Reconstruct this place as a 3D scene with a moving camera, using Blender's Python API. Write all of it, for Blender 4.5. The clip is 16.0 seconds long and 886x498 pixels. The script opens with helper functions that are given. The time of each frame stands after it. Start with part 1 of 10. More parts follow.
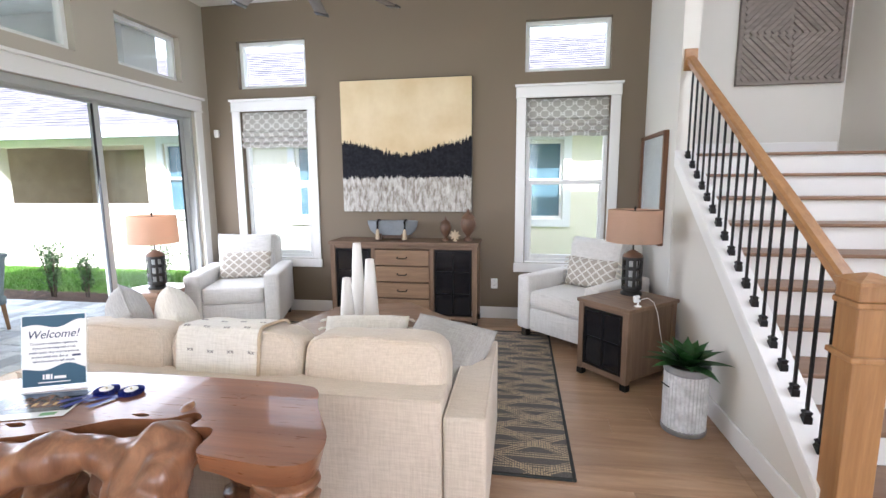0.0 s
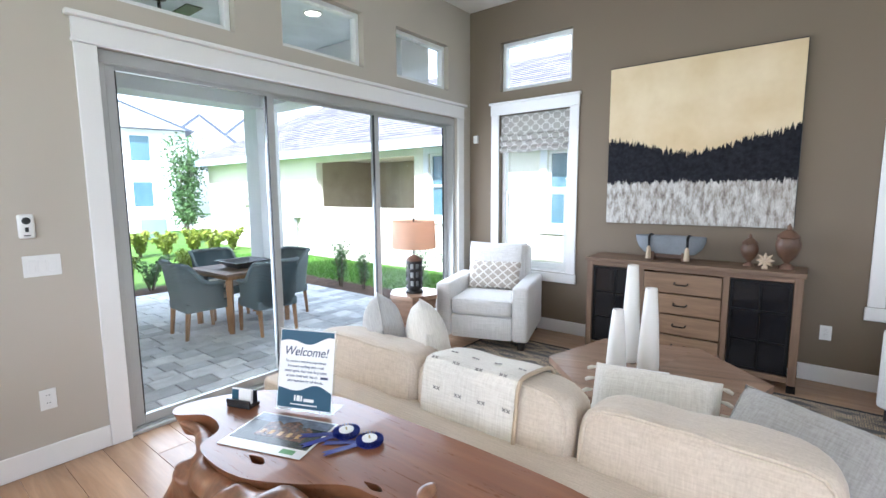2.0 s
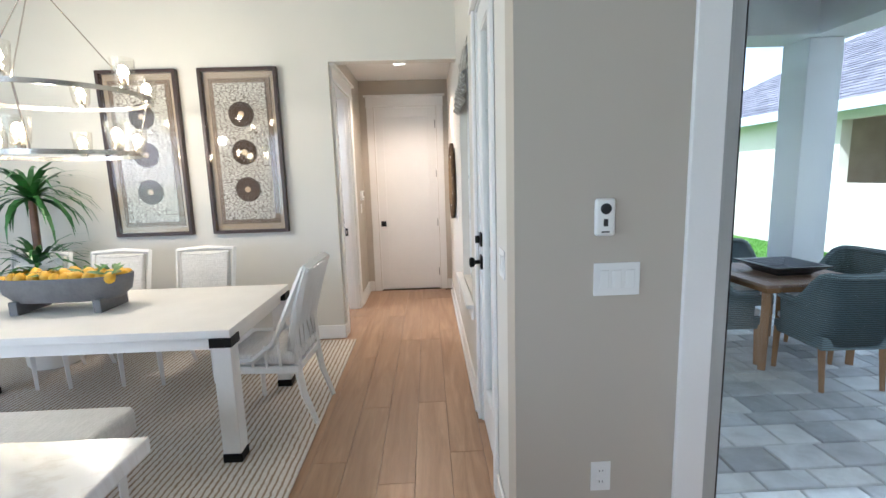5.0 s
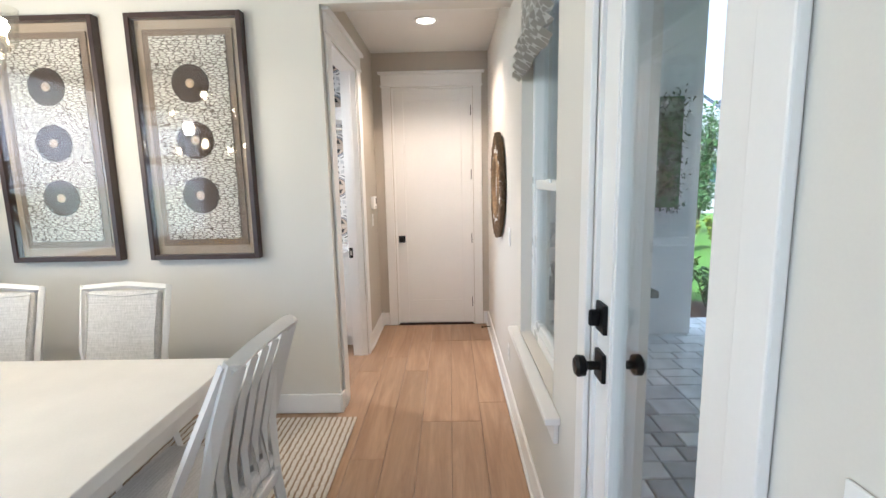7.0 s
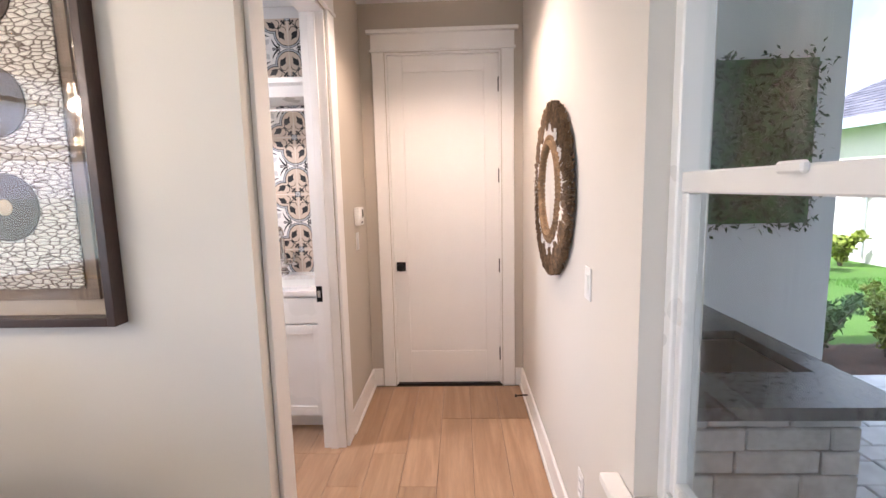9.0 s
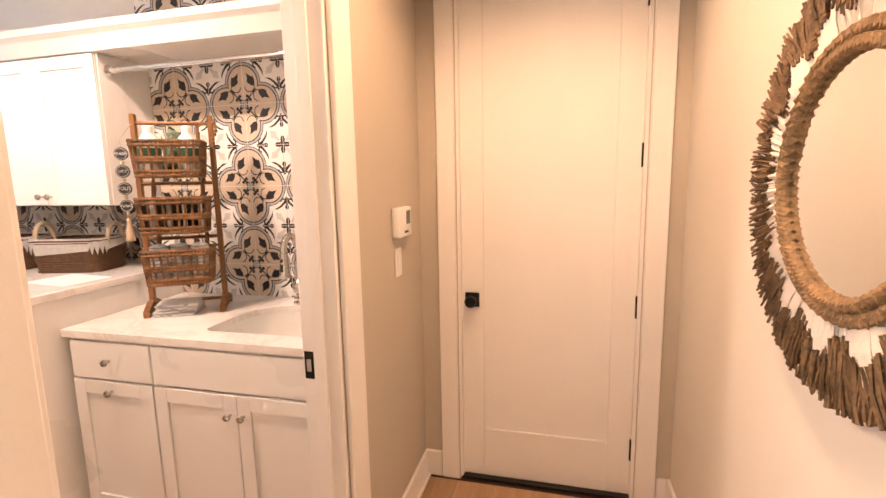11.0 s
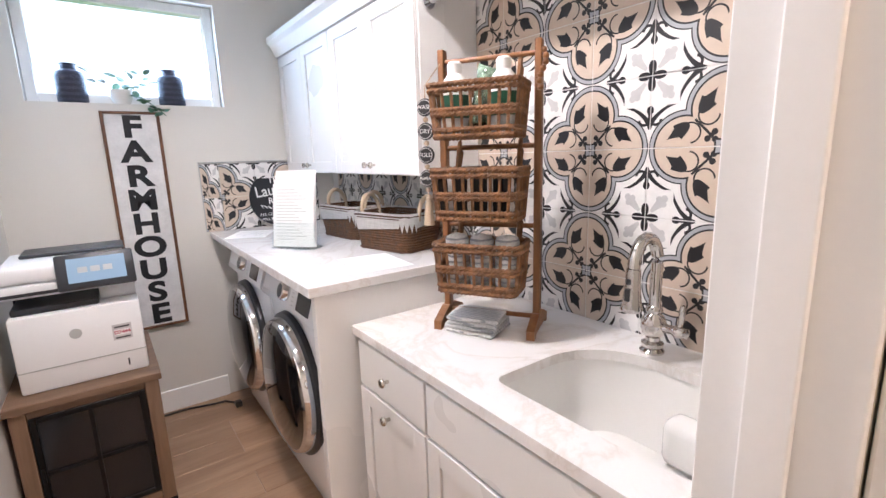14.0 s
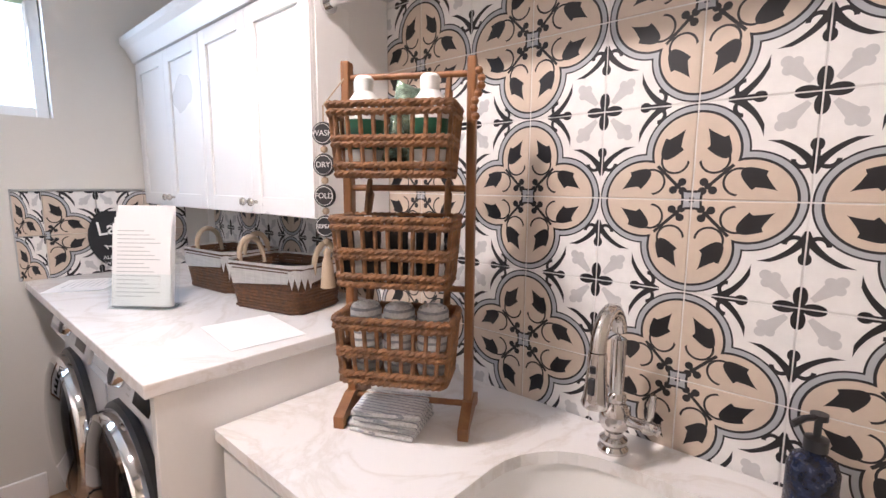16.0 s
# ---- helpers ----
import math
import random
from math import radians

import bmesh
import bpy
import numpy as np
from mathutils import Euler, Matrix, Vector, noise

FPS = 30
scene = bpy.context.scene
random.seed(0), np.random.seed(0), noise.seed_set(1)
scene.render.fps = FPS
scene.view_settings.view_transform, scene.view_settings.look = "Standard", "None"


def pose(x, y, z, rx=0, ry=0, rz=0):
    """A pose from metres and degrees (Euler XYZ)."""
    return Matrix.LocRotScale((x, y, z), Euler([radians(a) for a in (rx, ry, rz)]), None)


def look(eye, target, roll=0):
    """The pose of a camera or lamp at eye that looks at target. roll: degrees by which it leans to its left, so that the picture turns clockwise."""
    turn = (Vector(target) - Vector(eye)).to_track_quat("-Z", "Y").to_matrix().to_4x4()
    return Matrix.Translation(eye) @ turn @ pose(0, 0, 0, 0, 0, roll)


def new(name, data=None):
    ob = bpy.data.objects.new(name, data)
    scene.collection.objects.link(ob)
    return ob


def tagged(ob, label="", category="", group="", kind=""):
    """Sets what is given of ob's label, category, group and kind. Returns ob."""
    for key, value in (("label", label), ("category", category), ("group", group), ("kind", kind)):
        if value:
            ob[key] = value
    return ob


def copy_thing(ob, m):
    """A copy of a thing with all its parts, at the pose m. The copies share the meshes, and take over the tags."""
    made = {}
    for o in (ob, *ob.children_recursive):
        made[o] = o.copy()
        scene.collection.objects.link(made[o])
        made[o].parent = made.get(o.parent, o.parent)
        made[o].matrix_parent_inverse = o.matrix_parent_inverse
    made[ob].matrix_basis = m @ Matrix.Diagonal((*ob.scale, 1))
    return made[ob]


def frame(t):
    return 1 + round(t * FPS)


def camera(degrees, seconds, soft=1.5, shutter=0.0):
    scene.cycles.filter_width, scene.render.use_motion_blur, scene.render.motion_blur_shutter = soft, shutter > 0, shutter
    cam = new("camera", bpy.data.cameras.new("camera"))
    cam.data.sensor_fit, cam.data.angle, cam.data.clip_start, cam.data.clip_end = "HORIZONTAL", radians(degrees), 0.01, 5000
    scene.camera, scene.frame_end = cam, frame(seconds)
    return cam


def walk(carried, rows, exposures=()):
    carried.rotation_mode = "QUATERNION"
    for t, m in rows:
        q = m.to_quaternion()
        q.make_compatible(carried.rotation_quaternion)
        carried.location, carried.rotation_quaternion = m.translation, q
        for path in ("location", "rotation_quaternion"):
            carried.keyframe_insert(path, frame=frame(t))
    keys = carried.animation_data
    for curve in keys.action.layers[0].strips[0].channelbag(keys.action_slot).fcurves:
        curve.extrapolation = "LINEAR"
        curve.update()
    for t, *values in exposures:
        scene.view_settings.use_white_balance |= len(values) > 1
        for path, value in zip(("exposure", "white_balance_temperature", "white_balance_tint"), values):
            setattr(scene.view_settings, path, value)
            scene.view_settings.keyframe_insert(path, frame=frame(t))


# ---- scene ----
cam = camera(87.4, 16.0)
PATH = [
    (0, (0.149, -0.065, 1.563), (-0.176, 1.888, 1.28), -0.4),
    (0.5, (0.02, 0.049, 1.605), (-0.37, 1.991, 1.327), -0.1),
    (1, (-0.083, 0.207, 1.589), (-0.677, 2.099, 1.335), -0.1),
    (1.5, (-0.175, 0.368, 1.579), (-1.097, 2.126, 1.337), -0.2),
    (2, (-0.284, 0.484, 1.547), (-1.519, 2.038, 1.304), -0.4),
    (2.5, (-0.519, 0.597, 1.534), (-1.976, 1.943, 1.274), -0.5),
    (3, (-0.825, 0.583, 1.532), (-2.466, 1.694, 1.262), -0.6),
    (3.5, (-1.118, 0.594, 1.547), (-2.952, 1.341, 1.264), -1.1),
    (4, (-1.434, 0.589, 1.546), (-3.375, 0.965, 1.243), -1.4),
    (4.5, (-1.748, 0.525, 1.527), (-3.717, 0.678, 1.213), -2.0),
    (4.7, (-1.852, 0.486, 1.533), (-3.854, 0.588, 1.214), -2.0),
    (7, (-3.491, 0.335, 1.542), (-5.468, 0.301, 1.242), -1.2),
    (7.5, (-3.889, 0.336, 1.527), (-5.868, 0.276, 1.239), -1.0),
    (8, (-4.256, 0.277, 1.512), (-6.237, 0.237, 1.243), -1.1),
    (8.2, (-4.386, 0.279, 1.516), (-6.368, 0.23, 1.249), -1.2),
    (10.3, (-5.785, 0.258, 1.472), (-7.755, 0.04, 1.206), -1.3),
    (10.5, (-5.923, 0.254, 1.477), (-7.883, -0.031, 1.2), -1.6),
    (11, (-6.188, 0.228, 1.488), (-8.105, -0.261, 1.197), -1.1),
    (11.5, (-6.424, 0.209, 1.515), (-8.233, -0.58, 1.191), -1.3),
    (12, (-6.655, 0.108, 1.489), (-8.254, -1.047, 1.158), -1.3),
    (12.5, (-6.796, 0.026, 1.49), (-8.119, -1.428, 1.122), -1.4),
    (13, (-6.862, -0.067, 1.476), (-7.996, -1.67, 1.099), -1.4),
    (13.5, (-6.911, -0.216, 1.477), (-8.011, -1.84, 1.084), -1.8),
    (14, (-6.96, -0.346, 1.478), (-8.111, -1.933, 1.082), -1.8),
    (14.5, (-7.032, -0.451, 1.473), (-8.239, -2.002, 1.102), -1.3),
    (15, (-7.102, -0.52, 1.486), (-8.363, -2.037, 1.155), -0.6),
    (15.5, (-7.158, -0.577, 1.502), (-8.505, -2.025, 1.206), 0.0),
    (16, (-7.163, -0.645, 1.509), (-8.649, -1.955, 1.234), 0.3),
]
EXPOSE = [(0.0, 1.66, 5800, 17), (1.0, 1.74, 5500, 15), (2.2, 1.55, 5450, 13), (3.5, 1.35, 5250, 9), (4.5, 0.98, 5100, 9), (7.5, 1.02, 5150, 9), (8.2, 1.05, 5350, 17),
          (10.3, 0.95, 6600, 24), (11.0, 0.98, 8200, 34), (11.6, 1.00, 6700, 20), (12.5, 1.06, 5550, 14), (13.1, 1.05, 5350, 14), (14.5, 0.85, 5750, 21), (16.0, 0.72, 5850, 22)]
walk(cam, [(t, look(eye, target, roll)) for t, eye, target, roll in PATH], EXPOSE)

# ---- daylight ----
SUN_FROM = Vector((0.30, -0.62, 0.80)).normalized()
world = bpy.data.worlds.new("sky")
scene.world = world
world.use_nodes = True
wn = world.node_tree
sky = wn.nodes.new("ShaderNodeTexSky")
sky.sky_type = "NISHITA"
sky.sun_disc = False
sky.sun_elevation = math.asin(SUN_FROM.z)
sky.sun_rotation = math.atan2(SUN_FROM.x, SUN_FROM.y)
sky.dust_density = 4.0
wn.nodes["Background"].inputs["Strength"].default_value = 0.15
# broken bright cloud over the blue
cl_v, cl_n, cl_r, cl_m = wn.nodes.new("ShaderNodeTexCoord"), wn.nodes.new("ShaderNodeTexNoise"), wn.nodes.new("ShaderNodeValToRGB"), wn.nodes.new("ShaderNodeMix")
cl_n.inputs["Scale"].default_value, cl_n.inputs["Detail"].default_value, cl_n.inputs["Distortion"].default_value = 2.2, 6.0, 0.4
cl_r.color_ramp.elements[0].position, cl_r.color_ramp.elements[1].position = 0.36, 0.58
cl_r.color_ramp.elements[0].color, cl_r.color_ramp.elements[1].color = (0.15, 0.15, 0.15, 1), (0.92, 0.92, 0.92, 1)
cl_m.data_type = "RGBA"
cl_m.inputs[7].default_value = (8.6, 9.0, 9.4, 1)
wn.links.new(cl_v.outputs["Generated"], cl_n.inputs["Vector"])
wn.links.new(cl_n.outputs["Fac"], cl_r.inputs["Fac"])
wn.links.new(cl_r.outputs["Color"], cl_m.inputs[0])
wn.links.new(sky.outputs[0], cl_m.inputs[6])
wn.links.new(cl_m.outputs[2], wn.nodes["Background"].inputs["Color"])
sun = new("sun", bpy.data.lights.new("sun", "SUN"))
sun.data.energy, sun.data.angle, sun.data.color = 5.0, radians(0.6), (1.0, 0.95, 0.87)
sun.matrix_world = look(SUN_FROM * 40, (0, 0, 0))


def area(name, eye, target, wide, high, watts, color=(1, 1, 1)):
    """A rectangular lamp that stands in for the sky in an opening."""
    lamp = new(name, bpy.data.lights.new(name, "AREA"))
    lamp.data.shape, lamp.data.size, lamp.data.size_y = "RECTANGLE", wide, high
    lamp.data.energy, lamp.data.color = watts, color
    lamp.matrix_world = look(eye, target)
    return lamp


def bulb(name, place, watts, radius=0.04, color=(1.0, 0.78, 0.55)):
    lamp = new(name, bpy.data.lights.new(name, "POINT"))
    lamp.data.energy, lamp.data.shadow_soft_size, lamp.data.color = watts, radius, color
    lamp.location = place
    return lamp


def downlight(name, place, watts, color=(1.0, 0.80, 0.58), cone=130):
    lamp = new(name, bpy.data.lights.new(name, "SPOT"))
    lamp.data.energy, lamp.data.shadow_soft_size, lamp.data.color = watts, 0.07, color
    lamp.data.spot_size, lamp.data.spot_blend = radians(cone), 0.6
    lamp.location = place
    return lamp


XS_OUT = -3.79   # just outside the sliding glass
# sky light in the sliding door, the laundry window, the front windows and assumed kitchen windows, the last two unseen
# behind the walker
area("kitchen_window_light", (-1.6, -4.90, 1.75), (-1.6, 0, 1.45), 4.6, 2.3, 44, (0.95, 0.97, 1.0))
area("slider_light", (XS_OUT, 3.18, 1.25), (0, 3.0, 0.6), 3.2, 2.1, 40, (0.95, 0.98, 1.0))
area("laundry_window_light", (-7.17, -3.50, 2.08), (-7.3, 0, 1.6), 0.80, 0.46, 8, (0.62, 0.82, 1.0))
area("front_window_light", (3.20, -2.6, 1.75), (0, -2.4, 1.5), 3.0, 2.3, 45, (0.95, 0.97, 1.0))
# fill lamp added above the stairs, where no window opens
area("stair_fill_light", (2.9, 2.2, 3.5), (2.2, 4.6, 1.4), 1.0, 0.9, 18, (0.95, 0.97, 1.0))
downlight("hall_downlight", (-7.37, 0.17, 2.755), 66, (1.0, 0.71, 0.46))
downlight("laundry_downlight", (-7.15, -1.55, 2.72), 74, (1.0, 0.88, 0.74), 150)

# ---- materials ----
def tree(name):
    m = bpy.data.materials.new(name)
    m.use_nodes = True
    t = m.node_tree
    return m, t, t.nodes["Principled BSDF"]


def node(t, kind, **sets):
    n = t.nodes.new(kind)
    for k, v in sets.items():
        if k == "ins":
            for i, x in v.items():
                n.inputs[i].default_value = x
        elif k == "op":
            n.operation = v
        elif k == "bands":
            n.bands_direction = v
        elif k == "feature":
            n.feature = v
    return n


def math_node(t, op, a, b=None):
    n = t.nodes.new("ShaderNodeMath")
    n.operation = op
    for i, x in ((0, a), (1, b)):
        if x is None:
            continue
        if isinstance(x, (int, float)):
            n.inputs[i].default_value = x
        else:
            t.links.new(x, n.inputs[i])
    return n.outputs[0]


def coords(t, stretch=(1, 1, 1), spread=False):
    """Object coordinates, stretched; spread shifts them from one piece to the next."""
    tc = t.nodes.new("ShaderNodeTexCoord")
    mp = t.nodes.new("ShaderNodeMapping")
    mp.inputs["Scale"].default_value = stretch
    t.links.new(tc.outputs["Object"], mp.inputs["Vector"])
    if spread:
        oi = t.nodes.new("ShaderNodeObjectInfo")
        cb = t.nodes.new("ShaderNodeCombineXYZ")
        k = math_node(t, "MULTIPLY", oi.outputs["Random"], 37.0)
        for i in range(3):
            t.links.new(k, cb.inputs[i])
        t.links.new(cb.outputs[0], mp.inputs["Location"])
    return mp.outputs[0]


def ramp(t, fac, stops):
    r = t.nodes.new("ShaderNodeValToRGB")
    while len(r.color_ramp.elements) < len(stops):
        r.color_ramp.elements.new(0.5)
    for e, (p, c) in zip(r.color_ramp.elements, stops):
        e.position, e.color = p, (*c, 1)
    t.links.new(fac, r.inputs[0])
    return r.outputs[0]


def noise_out(t, vec, scale, detail=4, rough=0.55, distort=0.0):
    n = t.nodes.new("ShaderNodeTexNoise")
    n.inputs["Scale"].default_value, n.inputs["Detail"].default_value = scale, detail
    n.inputs["Roughness"].default_value, n.inputs["Distortion"].default_value = rough, distort
    t.links.new(vec, n.inputs["Vector"])
    return n.outputs[0]


def mix(t, fac, a, b, how="MIX"):
    m = t.nodes.new("ShaderNodeMix")
    m.data_type, m.blend_type = "RGBA", how
    for i, x in ((0, fac), (6, a), (7, b)):
        if isinstance(x, (int, float)):
            m.inputs[i].default_value = x
        elif isinstance(x, tuple):
            m.inputs[i].default_value = (*x, 1)
        else:
            t.links.new(x, m.inputs[i])
    return m.outputs[2]


def bump(t, p, height, strength, distance=0.01):
    b = t.nodes.new("ShaderNodeBump")
    b.inputs["Strength"].default_value, b.inputs["Distance"].default_value = strength, distance
    t.links.new(height, b.inputs["Height"])
    t.links.new(b.outputs[0], p.inputs["Normal"])


def shade(c, k):
    return tuple(min(1.0, x * k) for x in c)


def surf(name, base, rough=0.5, metal=0.0, var=0.12, scale=3.0, grain=60.0, relief=0.15, stretch=(1, 1, 1), sheen=0.0, coat=0.0, trans=0.0, spread=False):
    """A plain surface with mottling at two scales, fine relief and uneven gloss."""
    m, t, p = tree(name)
    v = coords(t, stretch, spread)
    big, small = noise_out(t, v, scale, 3), noise_out(t, v, grain, 5, 0.6)
    c = ramp(t, big, [(0.3, shade(base, 1 - var)), (0.7, shade(base, 1 + var * 0.6))])
    c2 = ramp(t, small, [(0.3, (1 - var * 0.7,) * 3), (0.7, (1.0,) * 3)])
    t.links.new(mix(t, 1.0, c, c2, "MULTIPLY"), p.inputs["Base Color"])
    r = ramp(t, big, [(0.3, (max(0.02, rough * 0.85),) * 3), (0.7, (min(1, rough * 1.15),) * 3)])
    t.links.new(r, p.inputs["Roughness"])
    p.inputs["Metallic"].default_value = metal
    p.inputs["Sheen Weight"].default_value = sheen
    p.inputs["Coat Weight"].default_value = coat
    p.inputs["Transmission Weight"].default_value = trans
    if relief:
        bump(t, p, small, relief)
    return m


def wood(name, dark, light, rough=0.45, along=0, scale=1.0, spread=True, tone=0.25, coat=0.0, knots=True):
    """Sawn wood with streaks along an axis, pores and a tone that differs from board to board."""
    m, t, p = tree(name)
    st = [9.0 * scale, 9.0 * scale, 9.0 * scale]
    st[along] = 0.8 * scale
    v = coords(t, tuple(st), spread)
    a = noise_out(t, v, 1.6, 6, 0.6, 0.8)
    fine = noise_out(t, v, 14.0, 4, 0.7)
    c = ramp(t, a, [(0.25, dark), (0.5, tuple((x + y) / 2 for x, y in zip(dark, light))), (0.72, light)])
    c = mix(t, 0.35, c, ramp(t, fine, [(0.3, shade(dark, 0.7)), (0.6, light)]), "MULTIPLY") if knots else c
    if spread:
        oi = t.nodes.new("ShaderNodeObjectInfo")
        c = mix(t, 1.0, c, ramp(t, oi.outputs["Random"], [(0.0, (1 - tone,) * 3), (1.0, (1.0, 1.0, 1.0))]), "MULTIPLY")
    t.links.new(c, p.inputs["Base Color"])
    t.links.new(ramp(t, fine, [(0.2, (rough * 0.8,) * 3), (0.8, (min(1, rough * 1.25),) * 3)]), p.inputs["Roughness"])
    p.inputs["Coat Weight"].default_value = coat
    bump(t, p, fine, 0.12, 0.004)
    return m


def fabric(name, base, base2=None, thread=420.0, rough=0.95, relief=0.35, var=0.10):
    """Woven cloth: crossing threads with slubs."""
    m, t, p = tree(name)
    tc = coords(t)
    h = None
    for ax in ("X", "Y", "Z"):
        w = t.nodes.new("ShaderNodeTexWave")
        w.bands_direction = ax
        w.inputs["Scale"].default_value, w.inputs["Distortion"].default_value = thread / 20, 1.2
        w.inputs["Detail"].default_value = 1.0
        t.links.new(tc, w.inputs["Vector"])
        h = w.outputs["Fac"] if h is None else math_node(t, "ADD", h, w.outputs["Fac"])
    slub_a = noise_out(t, coords(t, (3, 40, 40)), 4.0, 3)
    slub_b = noise_out(t, coords(t, (40, 40, 3)), 4.0, 3)
    s = math_node(t, "MULTIPLY", math_node(t, "ADD", slub_a, slub_b), 0.5)
    big = noise_out(t, tc, 2.5, 3)
    c = ramp(t, s, [(0.35, shade(base, 1 - var * 1.6)), (0.62, base2 or shade(base, 1 + var * 0.4))])
    c = mix(t, 1.0, c, ramp(t, big, [(0.3, (1 - var * 0.5,) * 3), (0.7, (1, 1, 1))]), "MULTIPLY")
    t.links.new(c, p.inputs["Base Color"])
    p.inputs["Roughness"].default_value = rough
    p.inputs["Sheen Weight"].default_value = 0.25
    bump(t, p, math_node(t, "ADD", math_node(t, "MULTIPLY", h, 0.33), s), relief, 0.003)
    return m


def stripes(name, a, b, axis=1, pitch=0.06, duty=0.5, rough=0.95, wave=0.0):
    """Two-colour bands along an axis with ragged edges."""
    m, t, p = tree(name)
    v = coords(t)
    sx = t.nodes.new("ShaderNodeSeparateXYZ")
    t.links.new(v, sx.inputs[0])
    n = noise_out(t, v, 30.0, 3)
    k = math_node(t, "ADD", sx.outputs[axis], math_node(t, "MULTIPLY", n, 0.012 + wave))
    f = math_node(t, "FRACT", math_node(t, "DIVIDE", k, pitch))
    g = math_node(t, "GREATER_THAN", f, duty)
    fine = noise_out(t, v, 160.0, 3)
    c = mix(t, g, a, b)
    c = mix(t, 1.0, c, ramp(t, fine, [(0.3, (0.72,) * 3), (0.7, (1, 1, 1))]), "MULTIPLY")
    t.links.new(c, p.inputs["Base Color"])
    p.inputs["Roughness"].default_value = rough
    tri = math_node(t, "ABSOLUTE", math_node(t, "SUBTRACT", f, 0.5))
    bump(t, p, math_node(t, "ADD", tri, fine), 0.5, 0.006)
    return m


def glow(name, color, strength):
    m, t, p = tree(name)
    p.inputs["Base Color"].default_value = (*color, 1)
    p.inputs["Emission Color"].default_value = (*color, 1)
    p.inputs["Emission Strength"].default_value = strength
    return m


def pane_glass(name, tint=(0.98, 0.995, 0.99), gloss=0.0, base=0.022, slant=0.55):
    """Thin clear glazing: see-through, with reflections that grow at a slant."""
    m = bpy.data.materials.new(name)
    m.use_nodes = True
    t = m.node_tree
    t.nodes.remove(t.nodes["Principled BSDF"])
    tr, gl = t.nodes.new("ShaderNodeBsdfTransparent"), t.nodes.new("ShaderNodeBsdfGlossy")
    tr.inputs["Color"].default_value = (*tint, 1)
    gl.inputs["Roughness"].default_value = gloss
    lw, mx = t.nodes.new("ShaderNodeLayerWeight"), t.nodes.new("ShaderNodeMixShader")
    lw.inputs["Blend"].default_value = 0.5
    k = math_node(t, "MULTIPLY", math_node(t, "POWER", lw.outputs["Facing"], 4.0), slant)
    t.links.new(math_node(t, "ADD", k, base), mx.inputs[0])
    t.links.new(tr.outputs[0], mx.inputs[1])
    t.links.new(gl.outputs[0], mx.inputs[2])
    t.links.new(mx.outputs[0], t.nodes["Material Output"].inputs["Surface"])
    return m


WALL = surf("greige_paint", (0.50, 0.455, 0.385), 0.75, var=0.03, scale=1.2, grain=220, relief=0.03)
ACCENT = surf("taupe_paint", (0.195, 0.152, 0.105), 0.75, var=0.04, scale=1.2, grain=220, relief=0.03)
WHITE_WALL = surf("pale_paint", (0.69, 0.665, 0.61), 0.75, var=0.03, scale=1.2, grain=220, relief=0.03)
CEIL = surf("ceiling_paint", (0.80, 0.79, 0.76), 0.85, var=0.03, scale=1.5, grain=150, relief=0.2)
TRIM = surf("trim_paint", (0.82, 0.81, 0.79), 0.35, var=0.025, scale=2.0, grain=90, relief=0.03)
VINYL = surf("white_vinyl", (0.80, 0.81, 0.80), 0.3, var=0.02, relief=0.02)
BRONZE = surf("dark_frame", (0.035, 0.033, 0.03), 0.4, metal=0.6, var=0.1, relief=0.03)
GREYFRAME = surf("grey_aluminium", (0.44, 0.45, 0.44), 0.38, metal=0.2, var=0.05, relief=0.02)
BLACK = surf("matt_black_metal", (0.014, 0.013, 0.013), 0.42, metal=0.7, var=0.2, relief=0.05)
BLACKP = surf("black_plastic", (0.018, 0.018, 0.02), 0.35, var=0.1, relief=0.03)
CHROME = surf("chrome", (0.78, 0.78, 0.78), 0.08, metal=1.0, var=0.03, relief=0.0)
NICKEL = surf("brushed_nickel", (0.58, 0.55, 0.50), 0.25, metal=1.0, var=0.05, relief=0.02)
PLASTIC = surf("white_plastic", (0.80, 0.80, 0.78), 0.35, var=0.02, relief=0.01)
GLASS = pane_glass("window_glass")
ARTGLASS = pane_glass("picture_glass", (0.99, 0.99, 0.99), 0.0, 0.035, 0.45)
PLANK = wood("oak_plank", (0.37, 0.225, 0.13), (0.60, 0.42, 0.27), 0.34, 0, 1.0, True, 0.22)
OAK = wood("oak_rail", (0.33, 0.165, 0.06), (0.52, 0.30, 0.13), 0.35, 1, 1.4, False)
OAKV = wood("oak_post", (0.33, 0.165, 0.06), (0.52, 0.30, 0.13), 0.35, 2, 1.4, False)
TREAD = wood("oak_tread", (0.26, 0.15, 0.09), (0.40, 0.26, 0.17), 0.4, 0, 1.2, True, 0.12)
MIRROR = surf("mirror_silver", (0.86, 0.87, 0.86), 0.015, metal=1.0, var=0.0, relief=0.0)

# ---- builders ----
def part(name, bm, material, parent=None, label="", smooth=False, kind="", at=None):
    """Links a bmesh as one mesh object, under a thing or part where one is given."""
    me = bpy.data.meshes.new(name)
    bmesh.ops.recalc_face_normals(bm, faces=bm.faces)
    bm.to_mesh(me)
    bm.free()
    if smooth:
        me.shade_smooth()
        me.set_sharp_from_angle(angle=radians(40))
    me.materials.append(material)
    ob = new(name, me)
    if parent is not None:
        ob.parent = parent
    if at is not None:
        ob.matrix_basis = at
    return tagged(ob, label, "", "", kind)


def thing(name, m, label, category, group="", kind=""):
    """An empty at a thing's base, which carries its parts."""
    ob = new(name)
    ob.empty_display_size = 0.05
    ob.matrix_basis = m
    return tagged(ob, label, category, group, kind)


